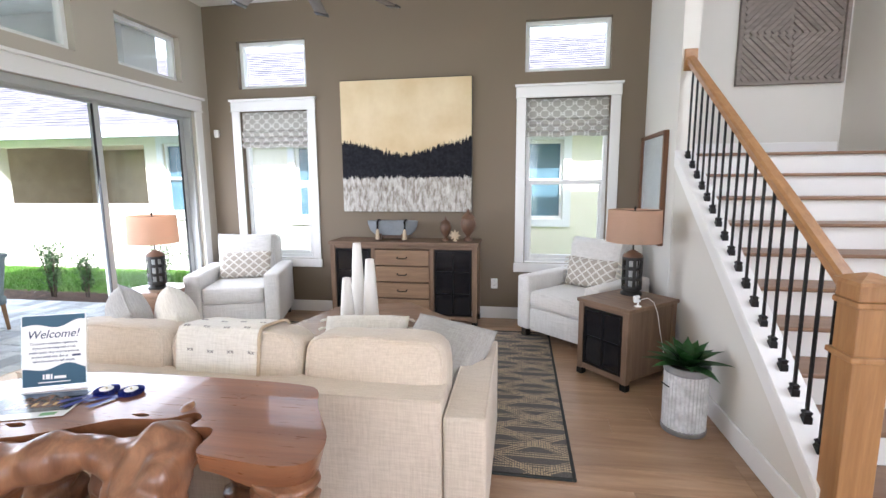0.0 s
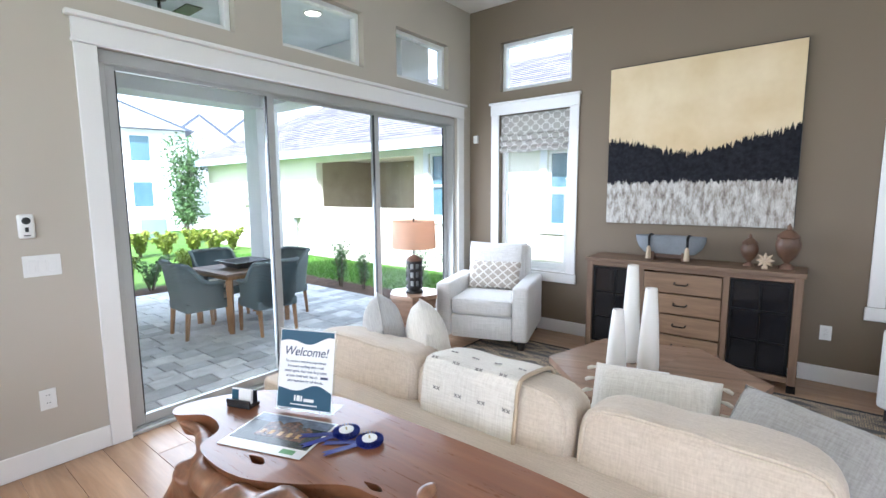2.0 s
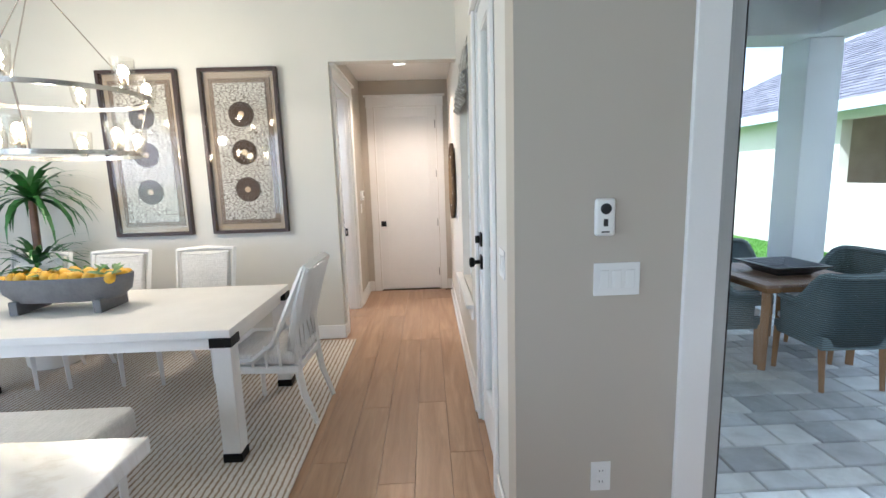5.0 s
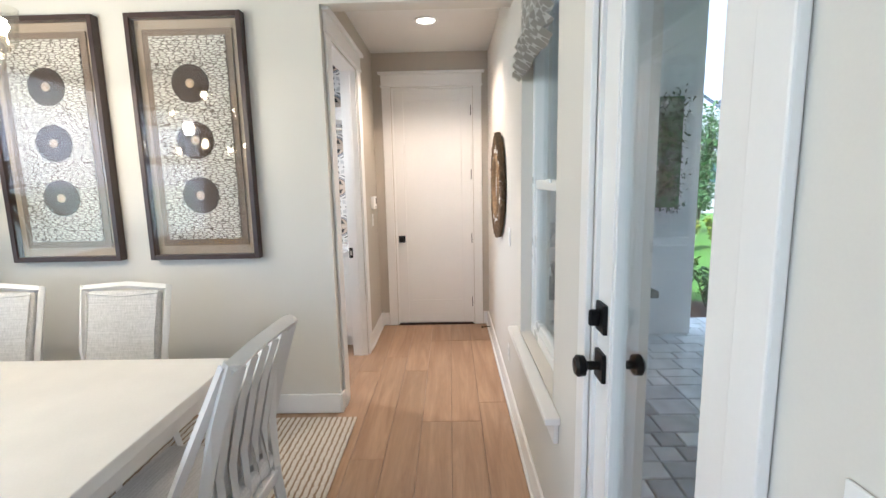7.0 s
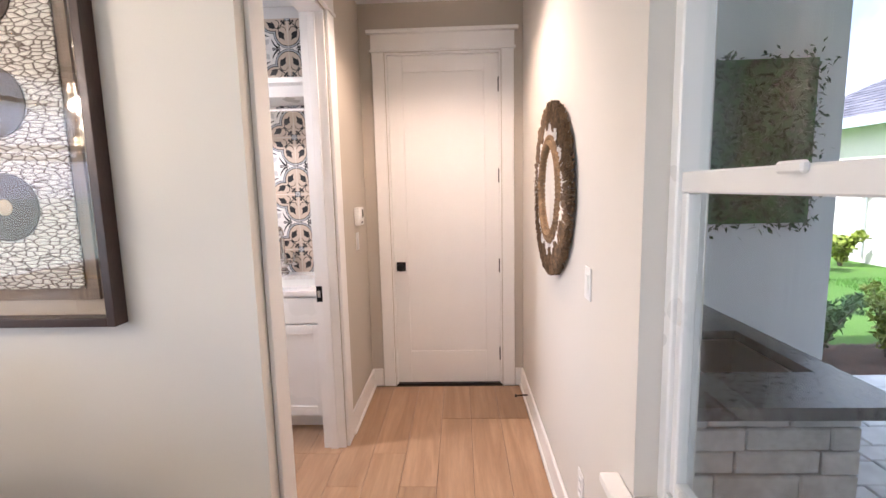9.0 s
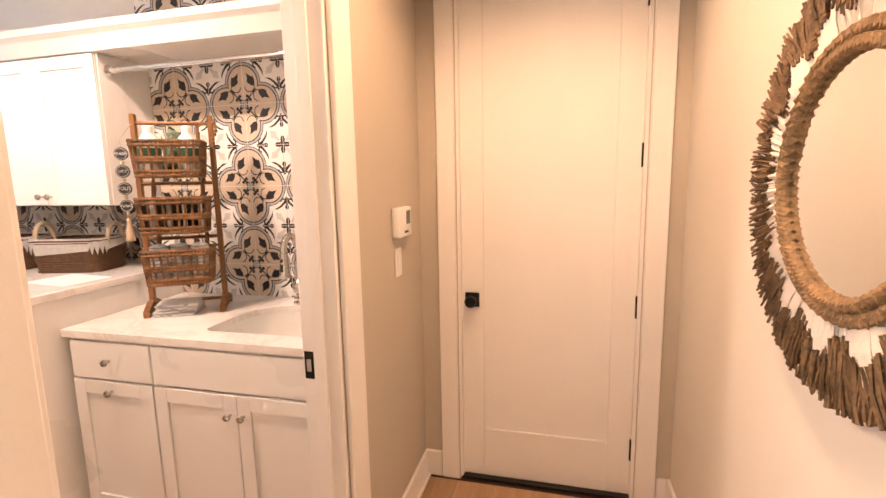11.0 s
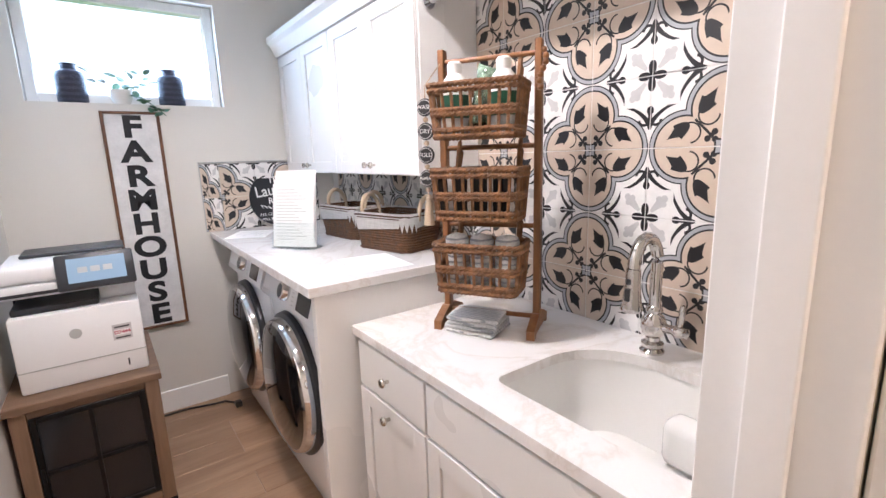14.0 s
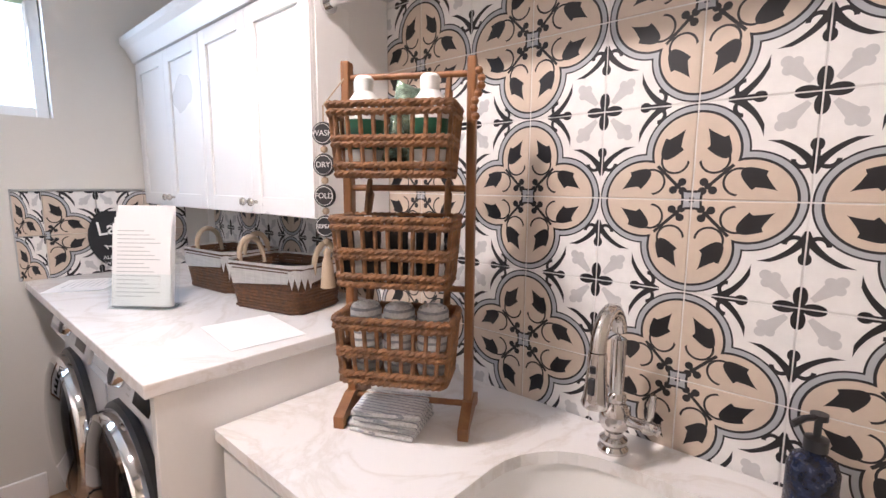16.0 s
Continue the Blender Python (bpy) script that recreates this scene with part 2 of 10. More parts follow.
def B():
    return bmesh.new()


def box(bm, x0, x1, y0, y1, z0, z1, bev=0.0, seg=2, m=None):
    """A box between two corners with rounded edges."""
    c = Matrix.Translation(((x0 + x1) / 2, (y0 + y1) / 2, (z0 + z1) / 2)) @ Matrix.Diagonal((abs(x1 - x0), abs(y1 - y0), abs(z1 - z0), 1))
    vs = bmesh.ops.create_cube(bm, size=1, matrix=(m @ c) if m else c)["verts"]
    if bev:
        es = list({e for v in vs for e in v.link_edges})
        bmesh.ops.bevel(bm, geom=es, offset=bev, segments=seg, affect="EDGES", profile=0.5)
    return bm


def bx(*a, **k):
    return box(B(), *a, **k)


def lathe(bm, prof, seg=24, m=None, cap=True):
    """Turns a profile of (radius, height) about z."""
    rings = []
    for r, z in prof:
        ring = []
        for i in range(seg):
            a = 2 * math.pi * i / seg
            p = Vector((r * math.cos(a), r * math.sin(a), z))
            ring.append(bm.verts.new(m @ p if m else p))
        rings.append(ring)
    for a, b in zip(rings, rings[1:]):
        for i in range(seg):
            j = (i + 1) % seg
            bm.faces.new((a[i], a[j], b[j], b[i]))
    if cap:
        bm.faces.new(rings[0][::-1])
        bm.faces.new(rings[-1])
    return bm


def tube(bm, pts, r, seg=8, closed=False, taper=None):
    """A round bar along points; taper gives a factor for the radius at each."""
    pts = [Vector(p) for p in pts]
    n = len(pts)
    rings = []
    up = Vector((0, 0, 1))
    for i, p in enumerate(pts):
        a, b = (pts[i - 1], pts[(i + 1) % n]) if closed else (pts[max(i - 1, 0)], pts[min(i + 1, n - 1)])
        d = (b - a).normalized()
        s = d.cross(up)
        if s.length < 0.05:
            s = d.cross(Vector((1, 0, 0)))
        s.normalize()
        u = s.cross(d)
        k = r * (taper[i] if taper else 1)
        rings.append([bm.verts.new(p + s * k * math.cos(2 * math.pi * j / seg) + u * k * math.sin(2 * math.pi * j / seg)) for j in range(seg)])
    pairs = list(zip(rings, rings[1:])) + ([(rings[-1], rings[0])] if closed else [])
    for a, b in pairs:
        for j in range(seg):
            k = (j + 1) % seg
            bm.faces.new((a[j], a[k], b[k], b[j]))
    if not closed:
        bm.faces.new(rings[0][::-1])
        bm.faces.new(rings[-1])
    return bm


def prism(bm, poly, z0, z1, m=None):
    """A flat polygon pushed up from z0 to z1."""
    lo = [bm.verts.new((m @ Vector((x, y, z0))) if m else (x, y, z0)) for x, y in poly]
    hi = [bm.verts.new((m @ Vector((x, y, z1))) if m else (x, y, z1)) for x, y in poly]
    n = len(poly)
    bm.faces.new(lo[::-1])
    bm.faces.new(hi)
    for i in range(n):
        j = (i + 1) % n
        bm.faces.new((lo[i], lo[j], hi[j], hi[i]))
    return bm


def cushion(bm, w, d, h, m=None, n=14, pinch=0.55, seed=0, power=4.0, sag=0.0):
    """A stuffed cushion, w by d and h thick, with soft corners; piped edge at mid height."""
    for side in (1, -1):
        grid = []
        for i in range(n + 1):
            row = []
            for j in range(n + 1):
                u, v = 2 * i / n - 1, 2 * j / n - 1
                k = max(0.0, (1 - abs(u) ** power)) * max(0.0, (1 - abs(v) ** power))
                z = side * h / 2 * k ** pinch
                pull = 1 - 0.06 * (1 - abs(u)) * abs(v) ** 6
                pull2 = 1 - 0.06 * (1 - abs(v)) * abs(u) ** 6
                q = noise.noise(Vector((u * 2 + seed, v * 2, side * 3.0)))
                z += q * 0.05 * h * k - sag * (1 - u * u) * (v > 0) * abs(v) ** 4
                p = Vector((u * w / 2 * pull2, v * d / 2 * pull, z))
                row.append(bm.verts.new(m @ p if m else p))
            grid.append(row)
        for i in range(n):
            for j in range(n):
                f = (grid[i][j], grid[i + 1][j], grid[i + 1][j + 1], grid[i][j + 1])
                bm.faces.new(f if side > 0 else f[::-1])
    bmesh.ops.remove_doubles(bm, verts=bm.verts, dist=0.0006)
    return bm


def welt(w, d, r=0.005, m=None, z=0.0, n=8):
    """The piping round a cushion's edge."""
    pts = []
    cs = [(-1, -1), (1, -1), (1, 1), (-1, 1)]
    for k in range(4):
        (a, b), (c, e) = cs[k], cs[(k + 1) % 4]
        for i in range(n):
            f = i / n
            u, v = a + (c - a) * f, b + (e - b) * f
            p = Vector((u * w / 2 * (1 - 0.06 * (1 - abs(v)) * abs(u) ** 6), v * d / 2 * (1 - 0.06 * (1 - abs(u)) * abs(v) ** 6), z))
            pts.append(m @ p if m else p)
    return tube(B(), pts, r, 6, True)


def wall(name, axis, pos, thick, a0, a1, z0, z1, holes, material, label):
    """A wall with thickness in the plane axis = pos .. pos + thick, with openings (a0, a1, z0, z1) that go through it."""
    al = sorted({a0, a1, *[h[0] for h in holes], *[h[1] for h in holes]})
    zl = sorted({z0, z1, *[h[2] for h in holes], *[h[3] for h in holes]})
    al, zl = [a for a in al if a0 <= a <= a1], [z for z in zl if z0 <= z <= z1]
    bm = B()
    cache = {}

    def v(a, z, d):
        key = (round(a, 4), round(z, 4), d)
        if key not in cache:
            w = pos + d * thick
            cache[key] = bm.verts.new((w, a, z) if axis == "x" else (a, w, z))
        return cache[key]

    def solid(i, j):
        if not (0 <= i < len(al) - 1 and 0 <= j < len(zl) - 1):
            return False
        a, z = (al[i] + al[i + 1]) / 2, (zl[j] + zl[j + 1]) / 2
        return not any(h[0] < a < h[1] and h[2] < z < h[3] for h in holes)

    for i in range(len(al) - 1):
        for j in range(len(zl) - 1):
            if not solid(i, j):
                continue
            a, b, c, d = al[i], al[i + 1], zl[j], zl[j + 1]
            for s in (0, 1):
                bm.faces.new((v(a, c, s), v(b, c, s), v(b, d, s), v(a, d, s)))
            for (p, q), (r, s), nb in (((a, c), (b, c), (i, j - 1)), ((a, d), (b, d), (i, j + 1)), ((a, c), (a, d), (i - 1, j)), ((b, c), (b, d), (i + 1, j))):
                if not solid(*nb):
                    bm.faces.new((v(p, q, 0), v(r, s, 0), v(r, s, 1), v(p, q, 1)))
    ob = part(name, bm, material, None, label, kind="structure")
    return tagged(ob, category="wall")


def board(name, x0, x1, y0, y1, z0, z1, material=None, label="white painted baseboard along the wall", cat="baseboard", bev=0.004):
    ob = part(name, bx(x0, x1, y0, y1, z0, z1, bev=bev, seg=1), material or TRIM, None, label, kind="structure")
    return tagged(ob, category=cat)


# plan: slider wall, back wall, stair wall, hall wall, art wall, end wall
XS, YB, XR, YH, XA, XE = -3.60, 5.20, 1.43, 0.73, -6.41, -8.30
YL, YW, XT = -0.42, -3.437, -8.27   # hall's laundry wall, laundry's window wall, tiled wall
TOP, LOW = 3.63, 2.78               # ceilings of the living room and of the hall
XO = 3.25                           # wall beyond the stairs
YK = -5.0                           # kitchen wall

wall("wall_back", "y", YB, 0.16, XS - 0.16, XR + 0.06, -0.02, TOP, [(-3.18, -2.33, 0.66, 2.42), (-3.18, -2.32, 2.68, 3.22), (0.20, 1.07, 0.66, 2.46), (0.18, 1.06, 2.73, 3.26)], ACCENT, "taupe painted accent wall with four windows")
wall("wall_slider", "x", XS - 0.16, 0.16, YH, YB, -0.02, TOP, [(1.44, 4.93, -0.02, 2.40), (1.52, 2.29, 2.69, 3.17), (2.67, 3.51, 2.69, 3.17), (3.94, 4.78, 2.69, 3.17)], WALL, "greige painted wall with a wide sliding door and transoms")
wall("wall_hall_window", "y", YH, 0.16, XE - 0.2, XS - 0.16, -0.02, TOP, [(-6.08, -5.23, 0.66, 2.45), (-4.76, -4.10, -0.02, 2.44)], WHITE_WALL, "pale painted wall with a window and a glazed door")
wall("wall_end", "x", XE - 0.14, 0.14, YL, YH, -0.02, LOW + 0.05, [(-0.24, 0.575, -0.02, 2.45)], WALL, "greige painted wall at the end of the hall")
wall("wall_art", "x", XA - 0.14, 0.14, YK, YH, -0.02, TOP, [(YL, YH, -0.02, 2.58)], WHITE_WALL, "pale painted dining room wall with an opening to the hall")
wall("wall_laundry", "y", YL - 0.13, 0.13, XE, XA - 0.14, -0.02, LOW + 0.05, [(-7.44, -6.60, -0.02, 2.44)], WALL, "greige painted wall with the laundry doorway")
wall("wall_laundry_window", "y", YW - 0.16, 0.16, XT - 0.14, XA - 0.14, -0.02, LOW + 0.05, [(-7.62, -6.72, 1.80, 2.36)], WHITE_WALL, "pale painted laundry wall with a high window")
wall("wall_tile", "x", XT - 0.15, 0.14, YW, YL - 0.13, -0.02, LOW + 0.05, [], WHITE_WALL, "laundry wall behind the cabinets, tiled in black and white")
wall("wall_east", "x", XO, 0.16, YK, YB, -0.02, TOP + 1.2, [(-4.1, -1.1, 0.6, 2.9)], WHITE_WALL, "pale painted wall beyond the stairs")
wall("wall_kitchen", "y", YK - 0.16, 0.16, XA - 0.14, XO + 0.16, -0.02, TOP, [(-3.9, 0.7, 0.6, 2.9)], WHITE_WALL, "pale painted kitchen wall")

wall("wall_stair_back", "y", YB, 0.16, XR + 0.06, XO + 0.16, -0.02, TOP + 1.2, [], WHITE_WALL, "pale grey wall above the stair landing")
wall("wall_stair_side", "x", XR, 0.13, 4.16, YB, -0.02, TOP, [], WHITE_WALL, "white painted wall beside the stairs")
wall("wall_stair_header", "x", XR, 0.13, 1.6, 4.16, 3.06, TOP, [], WHITE_WALL, "white painted header over the stair opening")

# ceilings
def slab(name, x0, x1, y0, y1, z, label):
    return tagged(part(name, bx(x0, x1, y0, y1, z, z + 0.12), CEIL, None, label, kind="structure"), category="ceiling")


slab("ceiling", XA - 0.14, XO + 0.16, YK - 0.16, YH + 0.16, TOP, "white painted ceiling of the dining room and kitchen")
slab("ceiling", XS - 0.16, XO + 0.16, YH + 0.161, YB + 0.16, TOP, "white painted ceiling of the living room")
slab("ceiling", XE - 0.14, XA - 0.141, YL - 0.001, YH + 0.16, LOW, "low white ceiling of the hall")
slab("ceiling", XT - 0.14, XA - 0.141, YW - 0.16, YL - 0.002, LOW - 0.004, "low white ceiling of the laundry room")

# the bed under the planks
UNDER = surf("subfloor_dark", (0.05, 0.03, 0.02), 0.9)
part("subfloor", bx(XT - 0.3, XO + 0.16, YK - 0.16, YH + 0.162, -0.14, -0.012), UNDER, None, "dark underlay beneath the planks", kind="structure")
part("subfloor", bx(XS - 0.162, XO + 0.16, YH + 0.163, YB + 0.16, -0.14, -0.012), UNDER, None, "dark underlay beneath the living room planks", kind="structure")

# ---- windows, doors, trim ----
def window_unit(name, m, w, h, hung, casing, label, rail=0.5, fw=0.045):
    """A vinyl window in an opening; its x runs along the wall, its y outwards."""
    th = thing(name, m, label, "window", kind="structure")
    def bar(n, a, b, y0, y1, c, d, mat=VINYL):
        return part(n, bx(a, b, y0, y1, c, d, bev=0.004, seg=1), mat, th)
    bar("window_frame", 0.002, fw, 0.06, 0.135, 0.002, h - 0.002)
    bar("window_frame", w - fw, w - 0.002, 0.06, 0.135, 0.002, h - 0.002)
    bar("window_frame", fw, w - fw, 0.06, 0.135, h - fw, h - 0.002)
    bar("window_frame", fw, w - fw, 0.06, 0.135, 0.002, fw)
    if hung:
        z = h * rail
        bar("meeting_rail", fw, w - fw, 0.07, 0.115, z - 0.025, z + 0.025)
        for a, b, c, d in ((fw, fw + 0.03, fw, z - 0.025), (w - fw - 0.03, w - fw, fw, z - 0.025), (fw + 0.03, w - fw - 0.03, fw, fw + 0.045)):
            bar("sash", a, b, 0.072, 0.105, c, d)
        bar("sash_lock", w / 2 - 0.03, w / 2 + 0.03, 0.055, 0.07, z + 0.01, z + 0.03)
        panes = ((fw + 0.03, w - fw - 0.03, fw + 0.045, z - 0.025, 0.088), (fw, w - fw, z + 0.025, h - fw, 0.112))
    else:
        panes = ((fw, w - fw, fw, h - fw, 0.10),)
    for a, b, c, d, y in panes:
        g = part("pane", bx(a, b, y - 0.003, y + 0.003, c, d), GLASS, th)
        g.visible_shadow = False
    if casing:
        L = 0.105
        bar("casing", -L, -0.004, -0.02, -0.002, -0.0, h + 0.002, TRIM)
        bar("casing", w + 0.004, w + L, -0.02, -0.002, -0.0, h + 0.002, TRIM)
        bar("casing_head", -L - 0.006, w + L + 0.006, -0.024, -0.002, h + 0.004, h + 0.115, TRIM)
        bar("casing_cap", -L - 0.02, w + L + 0.02, -0.045, -0.002, h + 0.116, h + 0.14, TRIM)
        bar("casing_bead", -L - 0.01, w + L + 0.01, -0.03, -0.002, h + 0.0, h + 0.012, TRIM)
        bar("window_sill", -L - 0.012, w + L + 0.012, -0.026, -0.002, -0.105, -0.004, TRIM)
        bar("stool", 0.002, w - 0.002, 0.0, 0.058, -0.002, 0.012, TRIM)
    return th


window_unit("window_1", pose(-3.18, YB, 0.66), 0.85, 1.76, True, True, "white vinyl sash window with flat casing in the taupe wall")
window_unit("window_2", pose(-3.18, YB, 2.68), 0.86, 0.54, False, False, "small white transom window high in the taupe wall")
window_unit("window_3", pose(0.20, YB, 0.66), 0.87, 1.80, True, True, "white vinyl sash window with flat casing in the taupe wall")
window_unit("window_4", pose(0.18, YB, 2.73), 0.88, 0.53, False, False, "small white transom window high in the taupe wall")
for k, (a, b) in enumerate(((1.52, 2.29), (2.67, 3.51), (3.94, 4.78))):
    window_unit("window_%d" % (5 + k), pose(XS, a, 2.69, 0, 0, 90), b - a, 0.48, False, False, "greige-set transom window above the sliding door")
window_unit("window_8", pose(-6.08, YH, 0.66), 0.85, 1.79, True, False, "white vinyl sash window with a deep sill in the dining room", rail=0.47)
window_unit("window_9", pose(-6.72, YW, 1.80, 0, 0, 180), 0.90, 0.56, False, False, "high white vinyl window in the laundry room", fw=0.05)
# the dining window's stool and apron
st = thing("window_sill", pose(-6.19, YH, 0.66), "deep white painted window sill with apron", "sill", kind="structure")
part("stool", bx(0, 1.10, -0.06, -0.002, -0.03, 0.0, bev=0.006), TRIM, st)
part("apron", bx(0.03, 1.07, -0.022, -0.002, -0.12, -0.032, bev=0.004), TRIM, st)

# sliding door
sl = thing("door_1", pose(XS, 1.44, 0, 0, 0, 90), "wide three-panel sliding glass door in a grey aluminium frame, closed", "sliding door", kind="structure")
SW, SH = 3.49, 2.40
part("head_track", bx(0.002, SW - 0.002, 0.03, 0.15, SH - 0.075, SH - 0.002, bev=0.003), GREYFRAME, sl)
for k in range(3):
    part("track_rib", bx(0.04, SW - 0.04, 0.034 + 0.042 * k, 0.040 + 0.042 * k, SH - 0.082, SH - 0.0755), GREYFRAME, sl)
part("sill_track", bx(0.002, SW - 0.002, 0.0, 0.15, 0.001, 0.022, bev=0.003), GREYFRAME, sl)
for k in range(3):
    part("sill_rib", bx(0.03, SW - 0.03, 0.03 + 0.036 * k, 0.036 + 0.036 * k, 0.0225, 0.034), GREYFRAME, sl)
part("jamb", bx(0.002, 0.04, 0.03, 0.15, 0.023, SH - 0.076, bev=0.003), GREYFRAME, sl)
part("jamb", bx(SW - 0.04, SW - 0.002, 0.03, 0.15, 0.023, SH - 0.076, bev=0.003), GREYFRAME, sl)
edges = [0.04, 1.13, 2.29, SW - 0.04]
for k in range(3):
    a, b, y = edges[k] - (0.03 if k else 0), edges[k + 1] + (0.03 if k < 2 else 0), 0.055 + 0.032 * k
    pn = part("door_panel", bx(a, a + 0.055, y, y + 0.028, 0.036, SH - 0.078, bev=0.003), GREYFRAME, sl)
    part("stile", bx(b - 0.055, b, y, y + 0.028, 0.036, SH - 0.078, bev=0.003), GREYFRAME, pn)
    part("rail", bx(a + 0.055, b - 0.055, y, y + 0.028, 0.036, 0.095, bev=0.003), GREYFRAME, pn)
    part("rail", bx(a + 0.055, b - 0.055, y, y + 0.028, SH - 0.105, SH - 0.078, bev=0.003), GREYFRAME, pn)
    part("gasket", bx(a + 0.055, a + 0.063, y + 0.004, y + 0.024, 0.095, SH - 0.105), BLACKP, pn)
    part("gasket", bx(b - 0.063, b - 0.055, y + 0.004, y + 0.024, 0.095, SH - 0.105), BLACKP, pn)
    g = part("pane", bx(a + 0.056, b - 0.056, y + 0.011, y + 0.017, 0.094, SH - 0.104), GLASS, pn)
    g.visible_shadow = False
ca = thing("trim", pose(XS, 1.44, 0, 0, 0, 90), "broad white painted casing round the sliding door", "trim", kind="structure")
part("casing", bx(-0.115, -0.003, -0.022, -0.002, 0, SH, bev=0.004), TRIM, ca)
part("casing", bx(SW + 0.003, SW + 0.115, -0.022, -0.002, 0, SH, bev=0.004), TRIM, ca)
part("casing_bead", bx(-0.125, SW + 0.125, -0.032, -0.002, SH + 0.001, SH + 0.02, bev=0.004), TRIM, ca)
part("casing_head", bx(-0.118, SW + 0.118, -0.024, -0.002, SH + 0.021, SH + 0.135, bev=0.003), TRIM, ca)
part("casing_cap", bx(-0.145, SW + 0.145, -0.055, -0.002, SH + 0.136, SH + 0.165, bev=0.006), TRIM, ca)


def panel_door(name, m, w, h, label, knob_x, hinge_x, side=-1, lock=True):
    """A white flush door with one tall sunk panel, square rose and knob, and hinges; its face looks to -y."""
    th = thing(name, m, label, "door", kind="structure")
    part("slab", bx(0, w, 0.012, 0.044, 0.008, h, bev=0.002, seg=1), TRIM, th)
    s = 0.115
    for a, b, c, d in ((0, s, 0.008, h), (w - s, w, 0.008, h), (s, w - s, h - s, h), (s, w - s, 0.008, 0.26)):
        part("stile" if d - c > 1 else "rail", bx(a, b, 0.0, 0.0115, c, d, bev=0.004, seg=2), TRIM, th)
    hw = part("door_handle", bx(knob_x - 0.034, knob_x + 0.034, -0.010, -0.0005, 0.885, 0.955, bev=0.002), BLACK, th, "matt black square rose with a round knob")
    mm = pose(knob_x, -0.01, 0.92, 90)
    part("knob", lathe(B(), [(0.012, 0), (0.012, 0.022), (0.027, 0.03), (0.029, 0.046), (0.024, 0.056), (0.0, 0.057)], 20, mm, cap=False), BLACK, hw, smooth=True)
    for z in ((0.24, 0.92, 1.58, 2.22) if h > 2.2 else (0.24, 1.0, 1.8)):
        part("hinge", lathe(B(), [(0.010, -0.05), (0.010, 0.05)], 10, pose(hinge_x + (0.006 if hinge_x < 0.1 else -0.006), -0.0105, z)), BLACK, th)
    return th


panel_door("door_2", pose(XE - 0.03, -0.236, 0.0, 0, 0, 90), 0.808, 2.435, "closed white panel door with black knob at the hall's end", 0.06, 0.806)
board("threshold", XE - 0.13, XE - 0.0, -0.236, 0.572, 0.0, 0.008, BRONZE, "dark bronze door threshold", "threshold", 0)


def casing(m, w, h, label, leg=0.09):
    """Flat door casing with a built-up head; x along the wall, the room at -y."""
    th = thing("trim", m, label, "trim", kind="structure")
    part("casing", bx(-leg, -0.004, -0.02, -0.002, 0, h, bev=0.004), TRIM, th)
    part("casing", bx(w + 0.004, w + leg, -0.02, -0.002, 0, h, bev=0.004), TRIM, th)
    part("casing_bead", bx(-leg - 0.012, w + leg + 0.012, -0.03, -0.002, h + 0.001, h + 0.018, bev=0.004), TRIM, th)
    part("casing_head", bx(-leg - 0.004, w + leg + 0.004, -0.022, -0.002, h + 0.019, h + 0.12, bev=0.003), TRIM, th)
    part("casing_cap", bx(-leg - 0.03, w + leg + 0.03, -0.048, -0.002, h + 0.121, h + 0.147, bev=0.006), TRIM, th)
    part("jamb_liner", bx(-0.002, 0.014, 0.0, 0.128, 0, h - 0.001, bev=0.002), TRIM, th)
    part("jamb_liner", bx(w - 0.014, w + 0.002, 0.0, 0.128, 0, h - 0.001, bev=0.002), TRIM, th)
    part("jamb_liner", bx(0.014, w - 0.014, 0.0, 0.128, h - 0.015, h + 0.001, bev=0.002), TRIM, th)
    return th


casing(pose(XE, -0.24, 0, 0, 0, 90), 0.815, 2.45, "white painted casing round the hall door")
lc = casing(pose(-6.60, YL, 0, 0, 0, 180), 0.84, 2.44, "white painted casing round the laundry doorway", 0.125)
part("door_stop", bx(0.815, 0.826, 0.045, 0.085, 0, 2.42, bev=0.002), TRIM, lc)
sp = part("strike_plate", bx(0.8235, 0.8258, 0.088, 0.122, 0.88, 0.97, bev=0.001), BLACK, lc, "matt black strike plate")
part("strike_hole", bx(0.822, 0.8234, 0.098, 0.114, 0.905, 0.945), NICKEL, sp)

# laundry door, open against the side wall
ld = panel_door("door_3", pose(-6.612, -0.57, 0, 0, 0, -92), 0.81, 2.42, "white panel laundry door standing open, black knob", 0.745, 0.002)

# glazed door to the patio
fd = thing("door_4", pose(-4.76, YH, 0), "closed white full-glass patio door with black deadbolt and knob", "door", kind="structure")
FW, FH = 0.66, 2.44
for a, b, c, d in ((0.01, 0.110, 0.012, FH - 0.01), (FW - 0.110, FW - 0.01, 0.012, FH - 0.01), (0.110, FW - 0.110, FH - 0.13, FH - 0.01), (0.110, FW - 0.110, 0.012, 0.25)):
    part("stile" if d - c > 1 else "rail", bx(a, b, 0.012, 0.056, c, d, bev=0.003), TRIM, fd)
for a, b, c, d in ((0.110, 0.124, 0.25, FH - 0.13), (FW - 0.124, FW - 0.110, 0.25, FH - 0.13), (0.124, FW - 0.124, FH - 0.144, FH - 0.13), (0.124, FW - 0.124, 0.25, 0.264)):
    part("glazing_bead", bx(a, b, 0.016, 0.052, c, d, bev=0.003), TRIM, fd)
g = part("pane", bx(0.123, FW - 0.123, 0.030, 0.037, 0.263, FH - 0.143), GLASS, fd)
g.visible_shadow = False
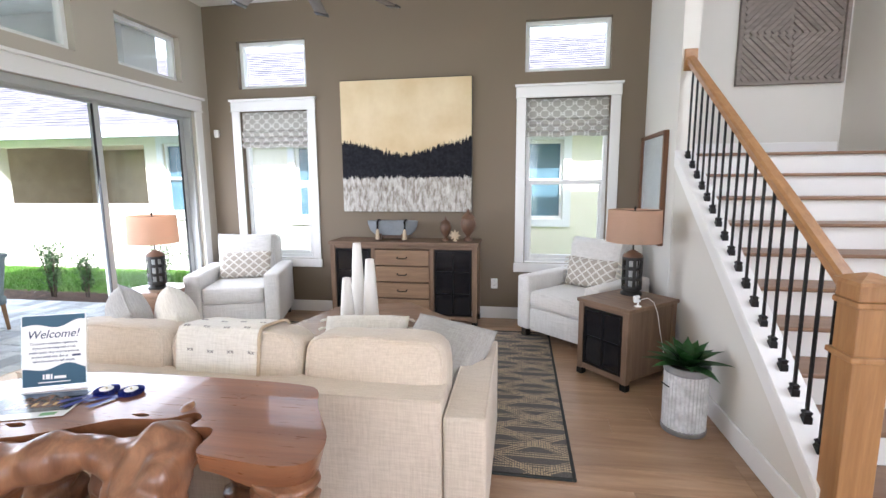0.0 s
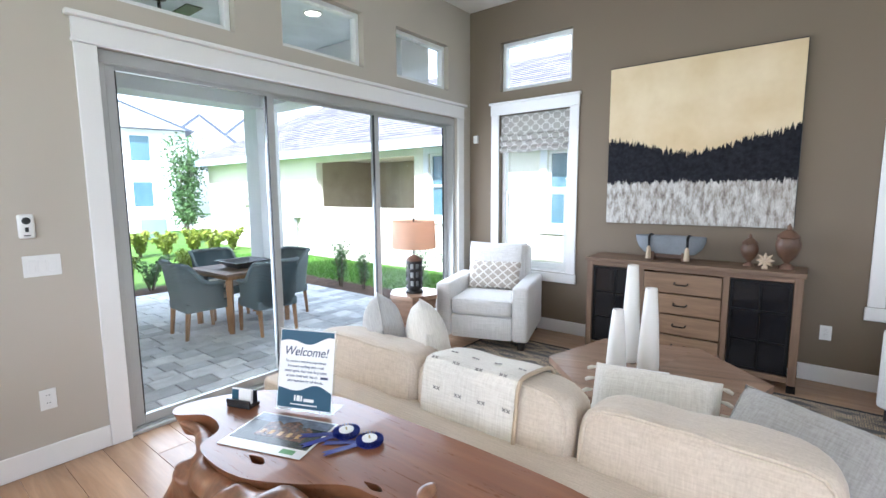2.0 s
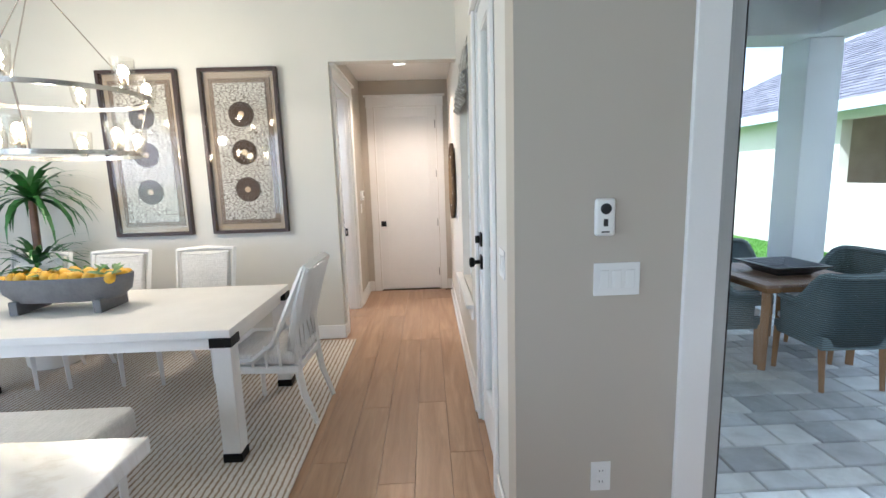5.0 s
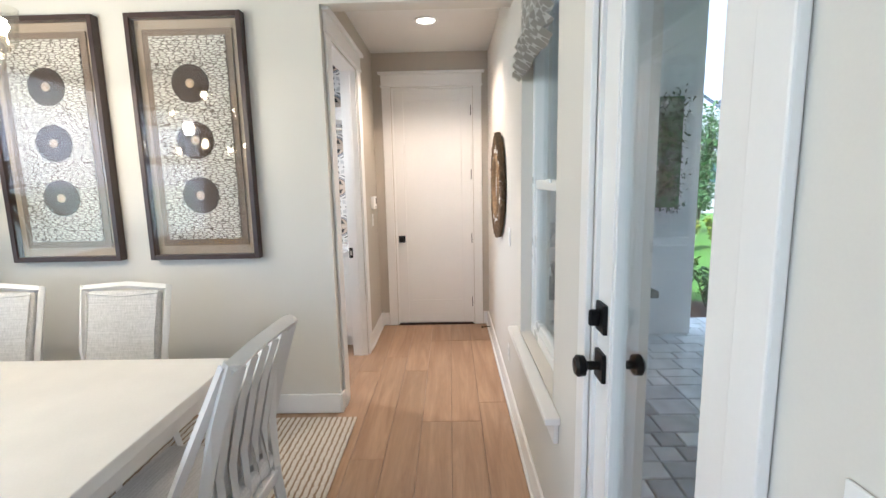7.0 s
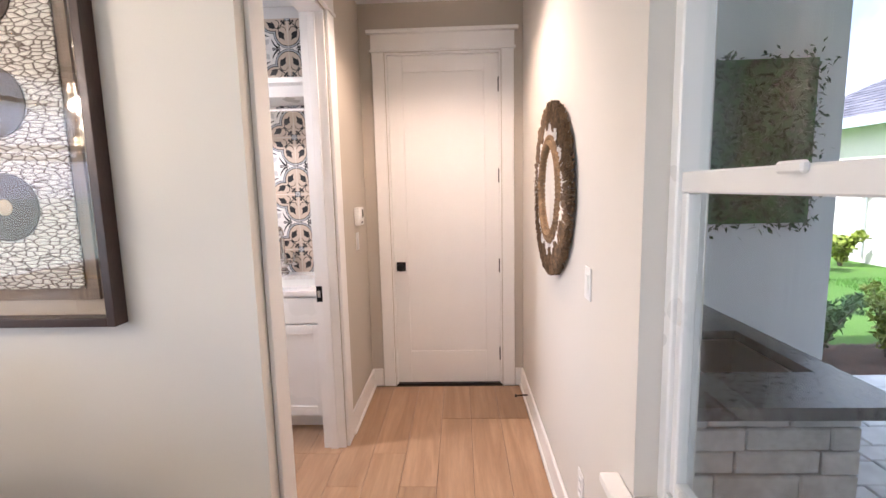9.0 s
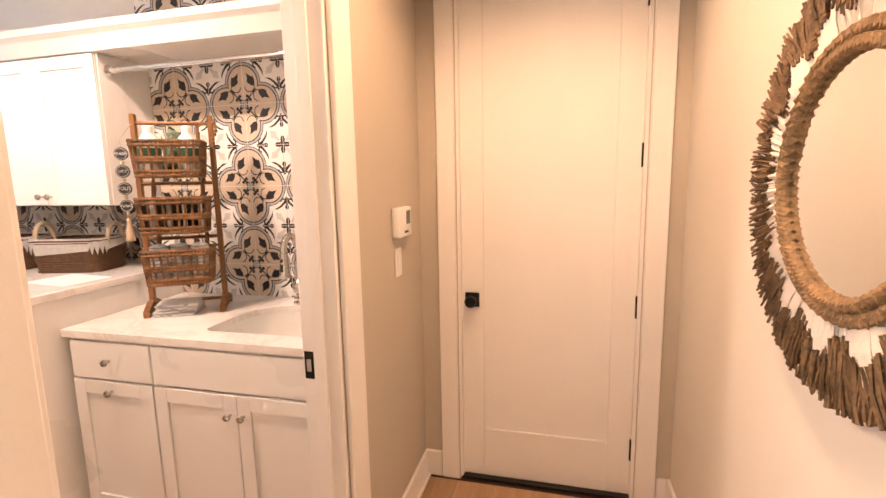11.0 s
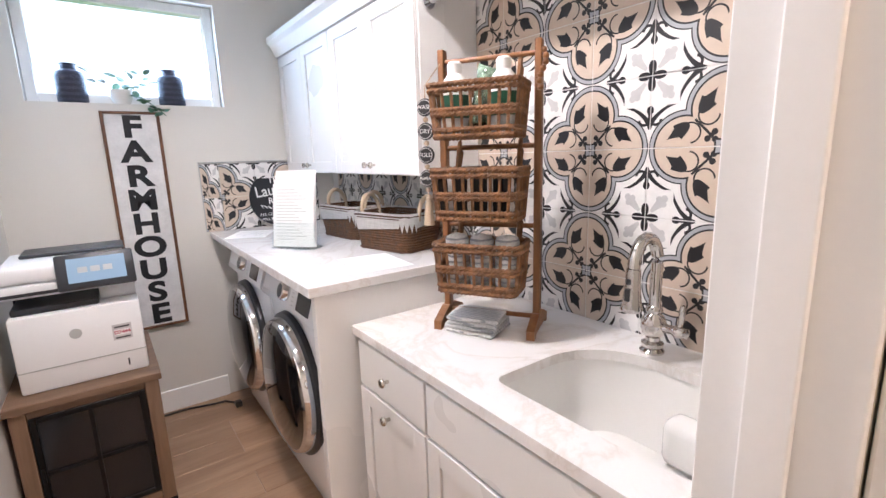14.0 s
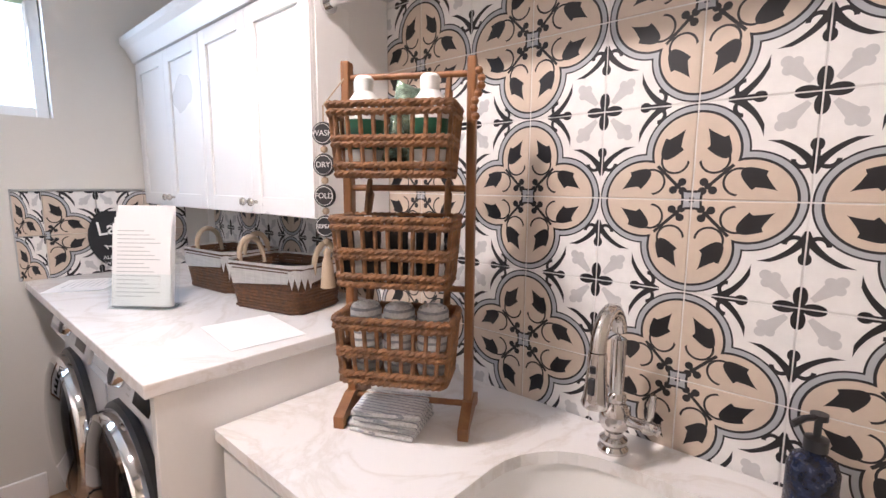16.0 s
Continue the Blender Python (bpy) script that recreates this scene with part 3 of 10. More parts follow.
for z, kn in ((1.165, False), (1.03, True)):
    hw = part("door_handle" if kn else "deadbolt", bx(0.028, 0.094, 0.0, 0.0115, z - 0.04, z + 0.04, bev=0.002), BLACK, fd, "matt black hardware")
    if kn:
        for s in (-1, 1):
            part("knob", lathe(B(), [(0.012, 0), (0.012, 0.03), (0.028, 0.038), (0.030, 0.056), (0.022, 0.064), (0.0, 0.065)], 20, pose(0.061, 0.0 if s < 0 else 0.057, z, 90 if s < 0 else -90), cap=False), BLACK, hw, smooth=True)
    else:
        part("thumb_turn", bx(0.052, 0.070, -0.028, -0.0005, z - 0.022, z + 0.022, bev=0.005), BLACK, hw)
casing(pose(-4.76, YH, 0), FW, FH, "white painted casing round the patio door", 0.075)

# baseboards
BH = 0.135
for a, b in ((XS + 0.02, XR - 0.001),):
    board("baseboard", a, b, YB - 0.016, YB - 0.001, 0, BH)
board("baseboard", XS + 0.001, XS + 0.016, YH - 0.016, 1.324, 0, BH)
board("baseboard", XS + 0.001, XS + 0.016, 5.05, YB - 0.017, 0, BH)
board("baseboard", -4.02, XS, YH - 0.016, YH - 0.001, 0, BH)
board("baseboard", XE + 0.001, -4.84, YH - 0.016, YH - 0.001, 0, BH)
board("baseboard", XE + 0.001, XE + 0.016, 0.67, YH - 0.017, 0, BH)
board("baseboard", XE + 0.001, XE + 0.016, YL + 0.001, -0.335, 0, BH)
board("baseboard", XE + 0.017, -7.57, YL + 0.001, YL + 0.016, 0, BH)
board("baseboard", XA + 0.001, XA + 0.016, YK, YL, 0, BH)
board("baseboard", XA - 0.14, XA + 0.016, YL + 0.001, YL + 0.016, 0, BH)
board("baseboard", -7.45, XA - 0.142, YW + 0.001, YW + 0.016, 0, BH)
board("baseboard", XA - 0.156, XA - 0.141, YW + 0.017, YL - 0.132, 0, BH)
board("baseboard", XR - 0.016, XR - 0.001, 4.17, YB - 0.017, 0, BH)
for a, b, c, d in ((-8.28, -7.57, YL + 0.017, YL + 0.03), (-8.28, -4.85, YH - 0.03, YH - 0.017)):
    board("baseboard", a, b, c, d, 0, 0.018, label="white painted shoe moulding along the hall")

# ---- stairs ----
RISE, RUN, SY, NST = 0.18, 0.25, 2.10, 10
for k in range(NST):
    y, z = SY + RUN * k, RISE * (k + 1)
    sp = thing("stair_step", pose(XR + 0.13, y, z - RISE), "oak tread on a white riser", "stair step", "steps of the staircase", kind="structure")
    deep = RUN if k < NST - 1 else YB - y
    part("tread", bx(0.002, XO - XR - 0.132, -0.028, deep, RISE - 0.026, RISE, bev=0.009), TREAD, sp)
    part("riser", bx(0.002, XO - XR - 0.132, 0.0, 0.018, 0.0, RISE - 0.0265), TRIM, sp)


def slope(bm, x0, x1, ya, za, yb, zb, thick):
    """A board that rises from (ya, za) to (yb, zb), thick measured downwards."""
    vs = [bm.verts.new((x, y, z)) for x in (x0, x1) for y, z in ((ya, za - thick), (yb, zb - thick), (yb, zb), (ya, za))]
    for f in ((0, 1, 2, 3), (7, 6, 5, 4), (0, 4, 5, 1), (1, 5, 6, 2), (2, 6, 7, 3), (3, 7, 4, 0)):
        bm.faces.new([vs[i] for i in f])
    bmesh.ops.bevel(bm, geom=bm.edges[:], offset=0.004, segments=1, affect="EDGES")
    return bm


ya, yb = 1.98, 4.16
za, zb = 0.26, 1.82
kw = B()
vs = [kw.verts.new((x, y, z)) for x in (XR + 0.004, XR + 0.126) for y, z in ((ya, 0), (yb, 0), (yb, zb - 0.02), (ya, za - 0.02))]
for f in ((0, 1, 2, 3), (7, 6, 5, 4), (0, 4, 5, 1), (1, 5, 6, 2), (2, 6, 7, 3), (3, 7, 4, 0)):
    kw.faces.new([vs[i] for i in f])
tagged(part("wall_knee", kw, WHITE_WALL, None, "white painted knee wall under the stair rail", kind="structure"), category="wall")
tagged(part("trim", slope(B(), XR - 0.012, XR + 0.142, ya, za, yb, zb, 0.022), TRIM, None, "white painted sloping cap on the knee wall", kind="structure"), category="trim")
tagged(part("trim", slope(B(), XR - 0.010, XR + 0.003, ya, za - 0.023, yb, zb - 0.023, 0.11), TRIM, None, "white painted skirt board under the stair cap", kind="structure"), category="trim")
tagged(part("trim", slope(B(), XO - 0.02, XO - 0.002, SY - 0.1, 0.28, YB - 0.75, 2.06, 0.30), TRIM, None, "white painted stair skirt along the far wall", kind="structure"), category="trim")
board("baseboard", XR - 0.014, XR + 0.003, ya + 0.05, 4.16, 0, BH)
board("baseboard", XR + 0.14, XO - 0.02, YB - 0.016, YB - 0.001, 1.80, 1.94)

sr = thing("stair_railing", pose(XR + 0.065, 1.95, 0), "oak handrail and newel post with black iron balusters", "railing")
XC = 0.0
nw = part("newel_post", bx(-0.065, 0.065, -0.065, 0.065, 0.0, 1.10, bev=0.004), OAKV, sr, "square oak newel post")
part("newel_collar", bx(-0.082, 0.082, -0.082, 0.082, 0.86, 0.885, bev=0.006), OAKV, nw)
part("newel_collar", bx(-0.078, 0.078, -0.078, 0.078, 1.075, 1.10, bev=0.006), OAKV, nw)
part("newel_block", bx(-0.072, 0.072, -0.072, 0.072, 1.1005, 1.165, bev=0.006), OAKV, nw)
cp = B()
lathe(cp, [(0.118, 1.166), (0.112, 1.178), (0.02, 1.205)], 4, Matrix.Rotation(math.pi / 4, 4, "Z"))
part("newel_cap", cp, OAKV, nw)


def rail_z(y):
    return 1.13 + (y - 2.01) * 0.672


rl = B()
y0, y1 = 2.02 - 1.95, 4.13 - 1.95
prof = [(-0.03, -0.055), (0.03, -0.055), (0.026, -0.03), (0.034, -0.02), (0.034, -0.005), (0.022, 0.008), (-0.022, 0.008), (-0.034, -0.005), (-0.034, -0.02), (-0.026, -0.03)]
ra = [rl.verts.new((x, y0, rail_z(y0 + 1.95) + z)) for x, z in prof]
rb = [rl.verts.new((x, y1, rail_z(y1 + 1.95) + z)) for x, z in prof]
rl.faces.new(ra[::-1])
rl.faces.new(rb)
for i in range(len(prof)):
    j = (i + 1) % len(prof)
    rl.faces.new((ra[i], ra[j], rb[j], rb[i]))
part("handrail", rl, OAK, sr, "oak handrail", smooth=True)
part("rosette", bx(-0.05, 0.05, 4.134 - 1.95, 4.158 - 1.95, rail_z(4.14) - 0.11, rail_z(4.14) + 0.06, bev=0.004), OAK, sr)
NB = 18
for k in range(NB):
    y = 2.12 + (4.07 - 2.12) * k / (NB - 1)
    zc = za + (zb - za) * (y - ya) / (yb - ya)
    bal = part("baluster", bx(-0.0065, 0.0065, -0.0065, 0.0065, zc - 0.01, rail_z(y) - 0.05), BLACK, sr, at=pose(0, y - 1.95, 0))
    shoe = B()
    lathe(shoe, [(0.026, -0.012), (0.026, 0.022), (0.020, 0.026), (0.020, 0.034), (0.024, 0.038), (0.024, 0.046), (0.012, 0.052)], 4, Matrix.Translation((0, 0, zc)) @ Matrix.Rotation(math.pi / 4, 4, "Z"))
    part("shoe", shoe, BLACK, bal)

# ---- living room ----
LINEN = fabric("cream_linen", (0.60, 0.50, 0.39), (0.66, 0.565, 0.455), 420, var=0.06)
WHITE_LINEN = fabric("white_linen", (0.68, 0.66, 0.62), (0.75, 0.73, 0.70), 420, var=0.08)
GREY_LINEN = fabric("grey_linen", (0.35, 0.335, 0.305), (0.42, 0.40, 0.37), 420, var=0.08)
IVORY = fabric("ivory_cotton", (0.74, 0.69, 0.60), (0.80, 0.76, 0.68), 300, relief=0.5, var=0.08)
MOTIF = surf("grey_thread", (0.30, 0.28, 0.26), 0.95)
TASSEL = surf("beige_yarn", (0.55, 0.43, 0.30), 0.95, grain=200, relief=0.4)
DARKLEG = surf("dark_stained_leg", (0.02, 0.015, 0.012), 0.4)
ROOT = wood("teak_root", (0.13, 0.052, 0.023), (0.44, 0.225, 0.12), 0.34, 2, 0.8, False, coat=0.25)
ROOTTOP = wood("teak_top", (0.20, 0.078, 0.034), (0.40, 0.185, 0.09), 0.30, 0, 0.6, False, coat=0.35)
RUSTIC = wood("weathered_oak", (0.17, 0.105, 0.062), (0.33, 0.215, 0.135), 0.55, 0, 1.6, True, 0.15)
RUSTICV = wood("weathered_oak_upright", (0.17, 0.105, 0.062), (0.33, 0.215, 0.135), 0.55, 2, 1.6, True, 0.15)
DRAWERW = wood("drawer_oak", (0.25, 0.155, 0.09), (0.42, 0.28, 0.17), 0.5, 0, 1.6, True, 0.12)
HEXW = wood("acacia_top", (0.24, 0.13, 0.075), (0.52, 0.36, 0.25), 0.3, 0, 0.9, True, 0.35, coat=0.3)
INKGLASS = surf("smoked_glass", (0.012, 0.012, 0.014), 0.12, var=0.1, relief=0.0)
CERAMIC = surf("white_ceramic", (0.80, 0.77, 0.72), 0.55, var=0.03, grain=90, relief=0.1)
SHADE = surf("linen_lampshade", (0.72, 0.50, 0.36), 0.9, var=0.06, grain=240, relief=0.15, trans=0.0)
URN = surf("turned_brown_wood", (0.16, 0.085, 0.05), 0.5, var=0.35, scale=7, grain=70)
SLATE = surf("grey_stoneware", (0.23, 0.25, 0.27), 0.6, var=0.15, scale=6)
PAPER = surf("white_paper", (0.82, 0.81, 0.79), 0.6, var=0.02, relief=0.02)
NAVY = surf("navy_print", (0.012, 0.07, 0.12), 0.5, var=0.05, relief=0.0)
ROYAL = surf("royal_blue_satin", (0.008, 0.022, 0.26), 0.45, var=0.2, scale=20, relief=0.2, sheen=0.05)
DARKPRINT = surf("dark_print", (0.03, 0.03, 0.03), 0.5)


def trellis(name, back, line, cell, kind):
    """A lattice print: ogee rings or diamonds, on local x and z."""
    m, t, p = tree(name)
    v = coords(t)
    sx = t.nodes.new("ShaderNodeSeparateXYZ")
    t.links.new(v, sx.inputs[0])
    a = math_node(t, "MULTIPLY", sx.outputs[0], math.pi / cell)
    b = math_node(t, "MULTIPLY", sx.outputs[2], math.pi / (cell * 0.85))
    if kind == "ogee":
        k = math_node(t, "ADD", math_node(t, "COSINE", math_node(t, "MULTIPLY", a, 2.0)), math_node(t, "COSINE", math_node(t, "MULTIPLY", b, 2.0)))
        k = math_node(t, "ADD", k, math_node(t, "MULTIPLY", math_node(t, "MULTIPLY", math_node(t, "COSINE", math_node(t, "MULTIPLY", a, 4.0)), math_node(t, "COSINE", math_node(t, "MULTIPLY", b, 4.0))), -0.45))
        f = math_node(t, "LESS_THAN", math_node(t, "ABSOLUTE", k), 0.34)
    else:
        u, w = math_node(t, "ADD", a, b), math_node(t, "SUBTRACT", a, b)
        d = math_node(t, "MINIMUM", math_node(t, "ABSOLUTE", math_node(t, "SINE", u)), math_node(t, "ABSOLUTE", math_node(t, "SINE", w)))
        f = math_node(t, "LESS_THAN", math_node(t, "ADD", d, math_node(t, "MULTIPLY", noise_out(t, v, 90.0, 2), 0.15)), 0.42)
    n = noise_out(t, v, 350.0, 2)
    c = mix(t, f, back, line)
    t.links.new(mix(t, 1.0, c, ramp(t, n, [(0.3, (0.85,) * 3), (0.7, (1, 1, 1))]), "MULTIPLY"), p.inputs["Base Color"])
    p.inputs["Roughness"].default_value = 0.95
    bump(t, p, n, 0.25, 0.003)
    return m


DIAMOND = trellis("diamond_weave", (0.45, 0.40, 0.34), (0.76, 0.73, 0.67), 0.10, "diamond")
OGEE = trellis("ogee_print", (0.52, 0.50, 0.46), (0.84, 0.83, 0.80), 0.125, "ogee")

# area rug
rm, rt, rp = tree("jute_and_charcoal_weave")
rv = coords(rt)
rs = rt.nodes.new("ShaderNodeSeparateXYZ")
rt.links.new(rv, rs.inputs[0])
rx, ry = rs.outputs[0], rs.outputs[1]
fy = math_node(rt, "FRACT", math_node(rt, "DIVIDE", ry, 0.022))
row = math_node(rt, "GREATER_THAN", fy, 0.5)
band = math_node(rt, "LESS_THAN", math_node(rt, "FRACT", math_node(rt, "DIVIDE", ry, 0.11)), 0.55)
dg = []
for s in (0.55, -0.55):
    k = math_node(rt, "ADD", ry, math_node(rt, "MULTIPLY", rx, s))
    dg.append(math_node(rt, "LESS_THAN", math_node(rt, "FRACT", math_node(rt, "DIVIDE", k, 0.30)), 0.24))
    f2 = math_node(rt, "GREATER_THAN", math_node(rt, "FRACT", math_node(rt, "DIVIDE", k, 0.022)), 0.45)
    dg[-1] = math_node(rt, "MULTIPLY", dg[-1], f2)
pat = math_node(rt, "MAXIMUM", math_node(rt, "MULTIPLY", band, row), math_node(rt, "MAXIMUM", dg[0], dg[1]))
beads = math_node(rt, "GREATER_THAN", math_node(rt, "FRACT", math_node(rt, "DIVIDE", rx, 0.014)), 0.25)
pat = math_node(rt, "MULTIPLY", pat, beads)
rn = noise_out(rt, rv, 130.0, 3)
rc = mix(rt, pat, (0.13, 0.118, 0.108), (0.56, 0.43, 0.28))
rt.links.new(mix(rt, 1.0, rc, ramp(rt, rn, [(0.3, (0.6,) * 3), (0.7, (1.05, 1.05, 1.05))]), "MULTIPLY"), rp.inputs["Base Color"])
rp.inputs["Roughness"].default_value = 0.95
bump(rt, rp, math_node(rt, "ADD", pat, rn), 0.6, 0.006)
rug = thing("area_rug", pose(0, 0, 0), "charcoal and jute woven rug with crossing lines on the plank floor", "rug")
part("rug_field", bx(-2.90, 0.45, 2.27, 4.68, 0.001, 0.010, bev=0.003), rm, rug)
for a, b, c, d in ((0.447, 0.467, 2.25, 4.70), (-2.92, -2.90, 2.25, 4.70), (-2.9, 0.447, 4.68, 4.70), (-2.9, 0.447, 2.25, 2.27)):
    part("rug_edge", bx(a, b, c, d, 0.001, 0.014, bev=0.004), surf("charcoal_binding", (0.03, 0.032, 0.03), 0.95), rug)


def soft_box(w, d, h, m=None, r=0.03):
    return box(B(), -w / 2, w / 2, -d / 2, d / 2, -h / 2, h / 2, bev=r, seg=3, m=m)


def pillow(name, m, w, h, t, mat, label, seed=0, pipe=None, tassels=False, extra=None):
    """A throw pillow that stands on its lower edge; x across, z up, y through it."""
    th = thing(name, m, label, "pillow")
    mm = pose(0, 0, h / 2, 90)
    body = part("cover", cushion(B(), w, h, t, mm, 16, 0.5, seed), mat, th, smooth=True)
    if pipe:
        part("piping", welt(w, h, 0.005, mm), pipe, th, smooth=True)
    if tassels:
        for sx in (-1, 1):
            for k in range(7):
                z = h * (0.06 + 0.88 * k / 6)
                tb = B()
                tube(tb, [(sx * w / 2 * 0.97, 0, z), (sx * (w / 2 + 0.018), 0, z - 0.006), (sx * (w / 2 + 0.035), 0, z - 0.016)], 0.008, 6, taper=[0.6, 1.2, 0.9])
                part("tassel", tb, IVORY, th, smooth=True)
    return th


def puffed(x, y, z, w, d, h, seed):
    """A point of a stuffed cushion's skin, for a direction in the unit cube."""
    n = 6.0
    k = (abs(x) ** n + abs(y) ** n + abs(z) ** n) ** (-1 / n)
    p = Vector((x * k * w / 2, y * k * d / 2, z * k * h / 2))
    q = noise.noise(Vector((p.x * 5 + seed, p.y * 5, p.z * 5))) * 0.016 + noise.noise(Vector((p.x * 14 + seed, p.y * 14, p.z * 14))) * 0.005
    return p + Vector((x * 0.5, y, z)) * q


def puff(w, d, h, m, seed):
    """A full, boxy loose cushion with rounded, slightly slumped sides."""
    bm = B()
    bmesh.ops.create_cube(bm, size=2)
    bmesh.ops.subdivide_edges(bm, edges=bm.edges[:], cuts=13, use_grid_fill=True)
    for v in bm.verts:
        v.co = m @ puffed(*v.co, w, d, h, seed)
    return bm


def puff_welt(w, d, h, v, m, seed):
    """Piping along a cushion's seam at depth v."""
    pts = []
    for i in range(64):
        a = 2 * math.pi * i / 64
        c, s_ = math.cos(a), math.sin(a)
        r = (abs(c) ** 8 + abs(s_) ** 8) ** (-1 / 8)
        pts.append(m @ puffed(c * r * 0.93, v, s_ * r * 0.93, w, d, h, seed))
    return tube(B(), pts, 0.0065, 6, True)


# sofa
SX0, SX1, SYB = -2.42, 0.03, 1.69
so = thing("sofa", pose(0, 0, 0), "cream linen three-seat sofa with loose back cushions, piped seams", "sofa")
part("back_frame", bx(SX0 + 0.185, SX1 - 0.185, SYB, SYB + 0.19, 0.10, 0.68, bev=0.02, seg=3), LINEN, so, smooth=True)
for a, b in ((SX0, SX0 + 0.18), (SX1 - 0.18, SX1)):
    ar = part("arm", bx(a, b, SYB - 0.005, SYB + 0.97, 0.10, 0.615, bev=0.018, seg=3), LINEN, so, smooth=True)
    part("piping", tube(B(), [(a + 0.012, SYB + 0.004, 0.12), (a + 0.012, SYB + 0.004, 0.60), (b - 0.012, SYB + 0.004, 0.60), (b - 0.012, SYB + 0.004, 0.12)], 0.005, 6), LINEN, ar)
    part("piping", tube(B(), [(a + 0.008, SYB + 0.01, 0.612), (a + 0.008, SYB + 0.95, 0.612), (b - 0.008, SYB + 0.95, 0.612), (b - 0.008, SYB + 0.01, 0.612)], 0.005, 6), LINEN, ar)
part("seat_base", bx(SX0 + 0.18, SX1 - 0.18, SYB + 0.19, SYB + 0.93, 0.10, 0.30, bev=0.02), LINEN, so)
part("piping", tube(B(), [(SX0 + 0.19, SYB + 0.003, 0.675), (SX1 - 0.19, SYB + 0.003, 0.675)], 0.005, 6), LINEN, so)
cw = (SX1 - SX0 - 0.37) / 3
for k in range(3):
    cx = SX0 + 0.185 + cw * (k + 0.5)
    part("seat_cushion", soft_box(cw - 0.012, 0.72, 0.17, Matrix.Translation((cx, SYB + 0.57, 0.385)), 0.045), LINEN, so, smooth=True)
    mm = Matrix.Translation((cx, SYB + 0.275, 0.652)) @ Matrix.Rotation(radians(-8), 4, "X")
    bc = part("back_cushion", puff(cw - 0.008, 0.27, 0.425, mm, k * 7 + 1), LINEN, so, smooth=True)
    for v in (-0.84, 0.84):
        part("piping", puff_welt(cw - 0.008, 0.27, 0.425, v, mm, k * 7 + 1), LINEN, bc, smooth=True)
for x in (SX0 + 0.08, SX1 - 0.08):
    for y in (SYB + 0.08, SYB + 0.88):
        part("leg", bx(x - 0.03, x + 0.03, y - 0.03, y + 0.03, 0.013, 0.10, bev=0.004), DARKLEG, so)

# throw over the middle cushion
TWM = Matrix.Translation((SX0 + 0.185 + cw * 1.5, SYB + 0.275, 0.652)) @ Matrix.Rotation(radians(-8), 4, "X")
tw = thing("throw_blanket", TWM, "ivory cotton throw with grey stitched motifs over the sofa back", "blanket")


def drape(u, f, off):
    """A point of the throw: u across the cushion, f from its back, over the top, to its front."""
    a = radians(200 - 225 * f)
    c, s_ = math.cos(a), math.sin(a)
    r = (abs(c) ** 8 + abs(s_) ** 8) ** -0.125
    k = max(0.90, (1 - min(0.97, abs(u) / 0.355) ** 8) ** 0.125)
    z = s_ * r * 0.2125 if f < 0.93 else -0.11 - (f - 0.93)
    return Vector((u + 0.006 * math.sin(f * 9), c * r * (0.135 + off) * k, z * k + (off if s_ > 0 else 0) + 0.003 * math.sin(u * 23)))


bm = B()
rows = [[bm.verts.new(drape(-0.28 + 0.43 * i / 16, j / 30, 0.016)) for j in range(31)] for i in range(17)]
for a, b in zip(rows, rows[1:]):
    for j in range(30):
        bm.faces.new((a[j], b[j], b[j + 1], a[j + 1]))
bmesh.ops.recalc_face_normals(bm, faces=bm.faces[:])
bmesh.ops.solidify(bm, geom=bm.faces[:], thickness=0.006)
part("cloth", bm, IVORY, tw, smooth=True)
mo = B()
for i in range(4):
    for k, f in enumerate((0.08, 0.19, 0.30, 0.43)):
        u = -0.23 + 0.105 * i + (0.03 if k % 2 else 0)
        for a in (-0.009, 0.009):
            for sg in (-1, 1):
                tube(mo, [drape(u + a - 0.006 * sg, f - 0.006, 0.0225), drape(u + a + 0.006 * sg, f + 0.006, 0.0225)], 0.0019, 5)
part("stitching", mo, MOTIF, tw, "grey stitched motifs", kind="stuff")
part("hem", tube(B(), [drape(0.152, j / 30, 0.018) for j in range(31)], 0.008, 6), TASSEL, tw, "beige braided hem", smooth=True)

pillow("throw_pillow", pose(-2.08, SYB + 0.60, 0.48, 10, 12, -40), 0.46, 0.46, 0.23, GREY_LINEN, "grey linen throw pillow on the sofa", 3, GREY_LINEN)
pillow("throw_pillow", pose(-1.80, SYB + 0.66, 0.475, 12, 14, -44), 0.47, 0.46, 0.22, IVORY, "ivory textured throw pillow with tufting on the sofa", 5, None)
pillow("throw_pillow", pose(-0.33, SYB + 0.54, 0.47, -50, 5, -18), 0.50, 0.44, 0.20, GREY_LINEN, "grey linen throw pillow leaning on the sofa arm", 8, GREY_LINEN)
pillow("throw_pillow", pose(-0.74, SYB + 0.66, 0.47, -48, 0, 8), 0.52, 0.40, 0.17, IVORY, "ivory throw pillow with tasselled sides on the sofa", 9, None, True)


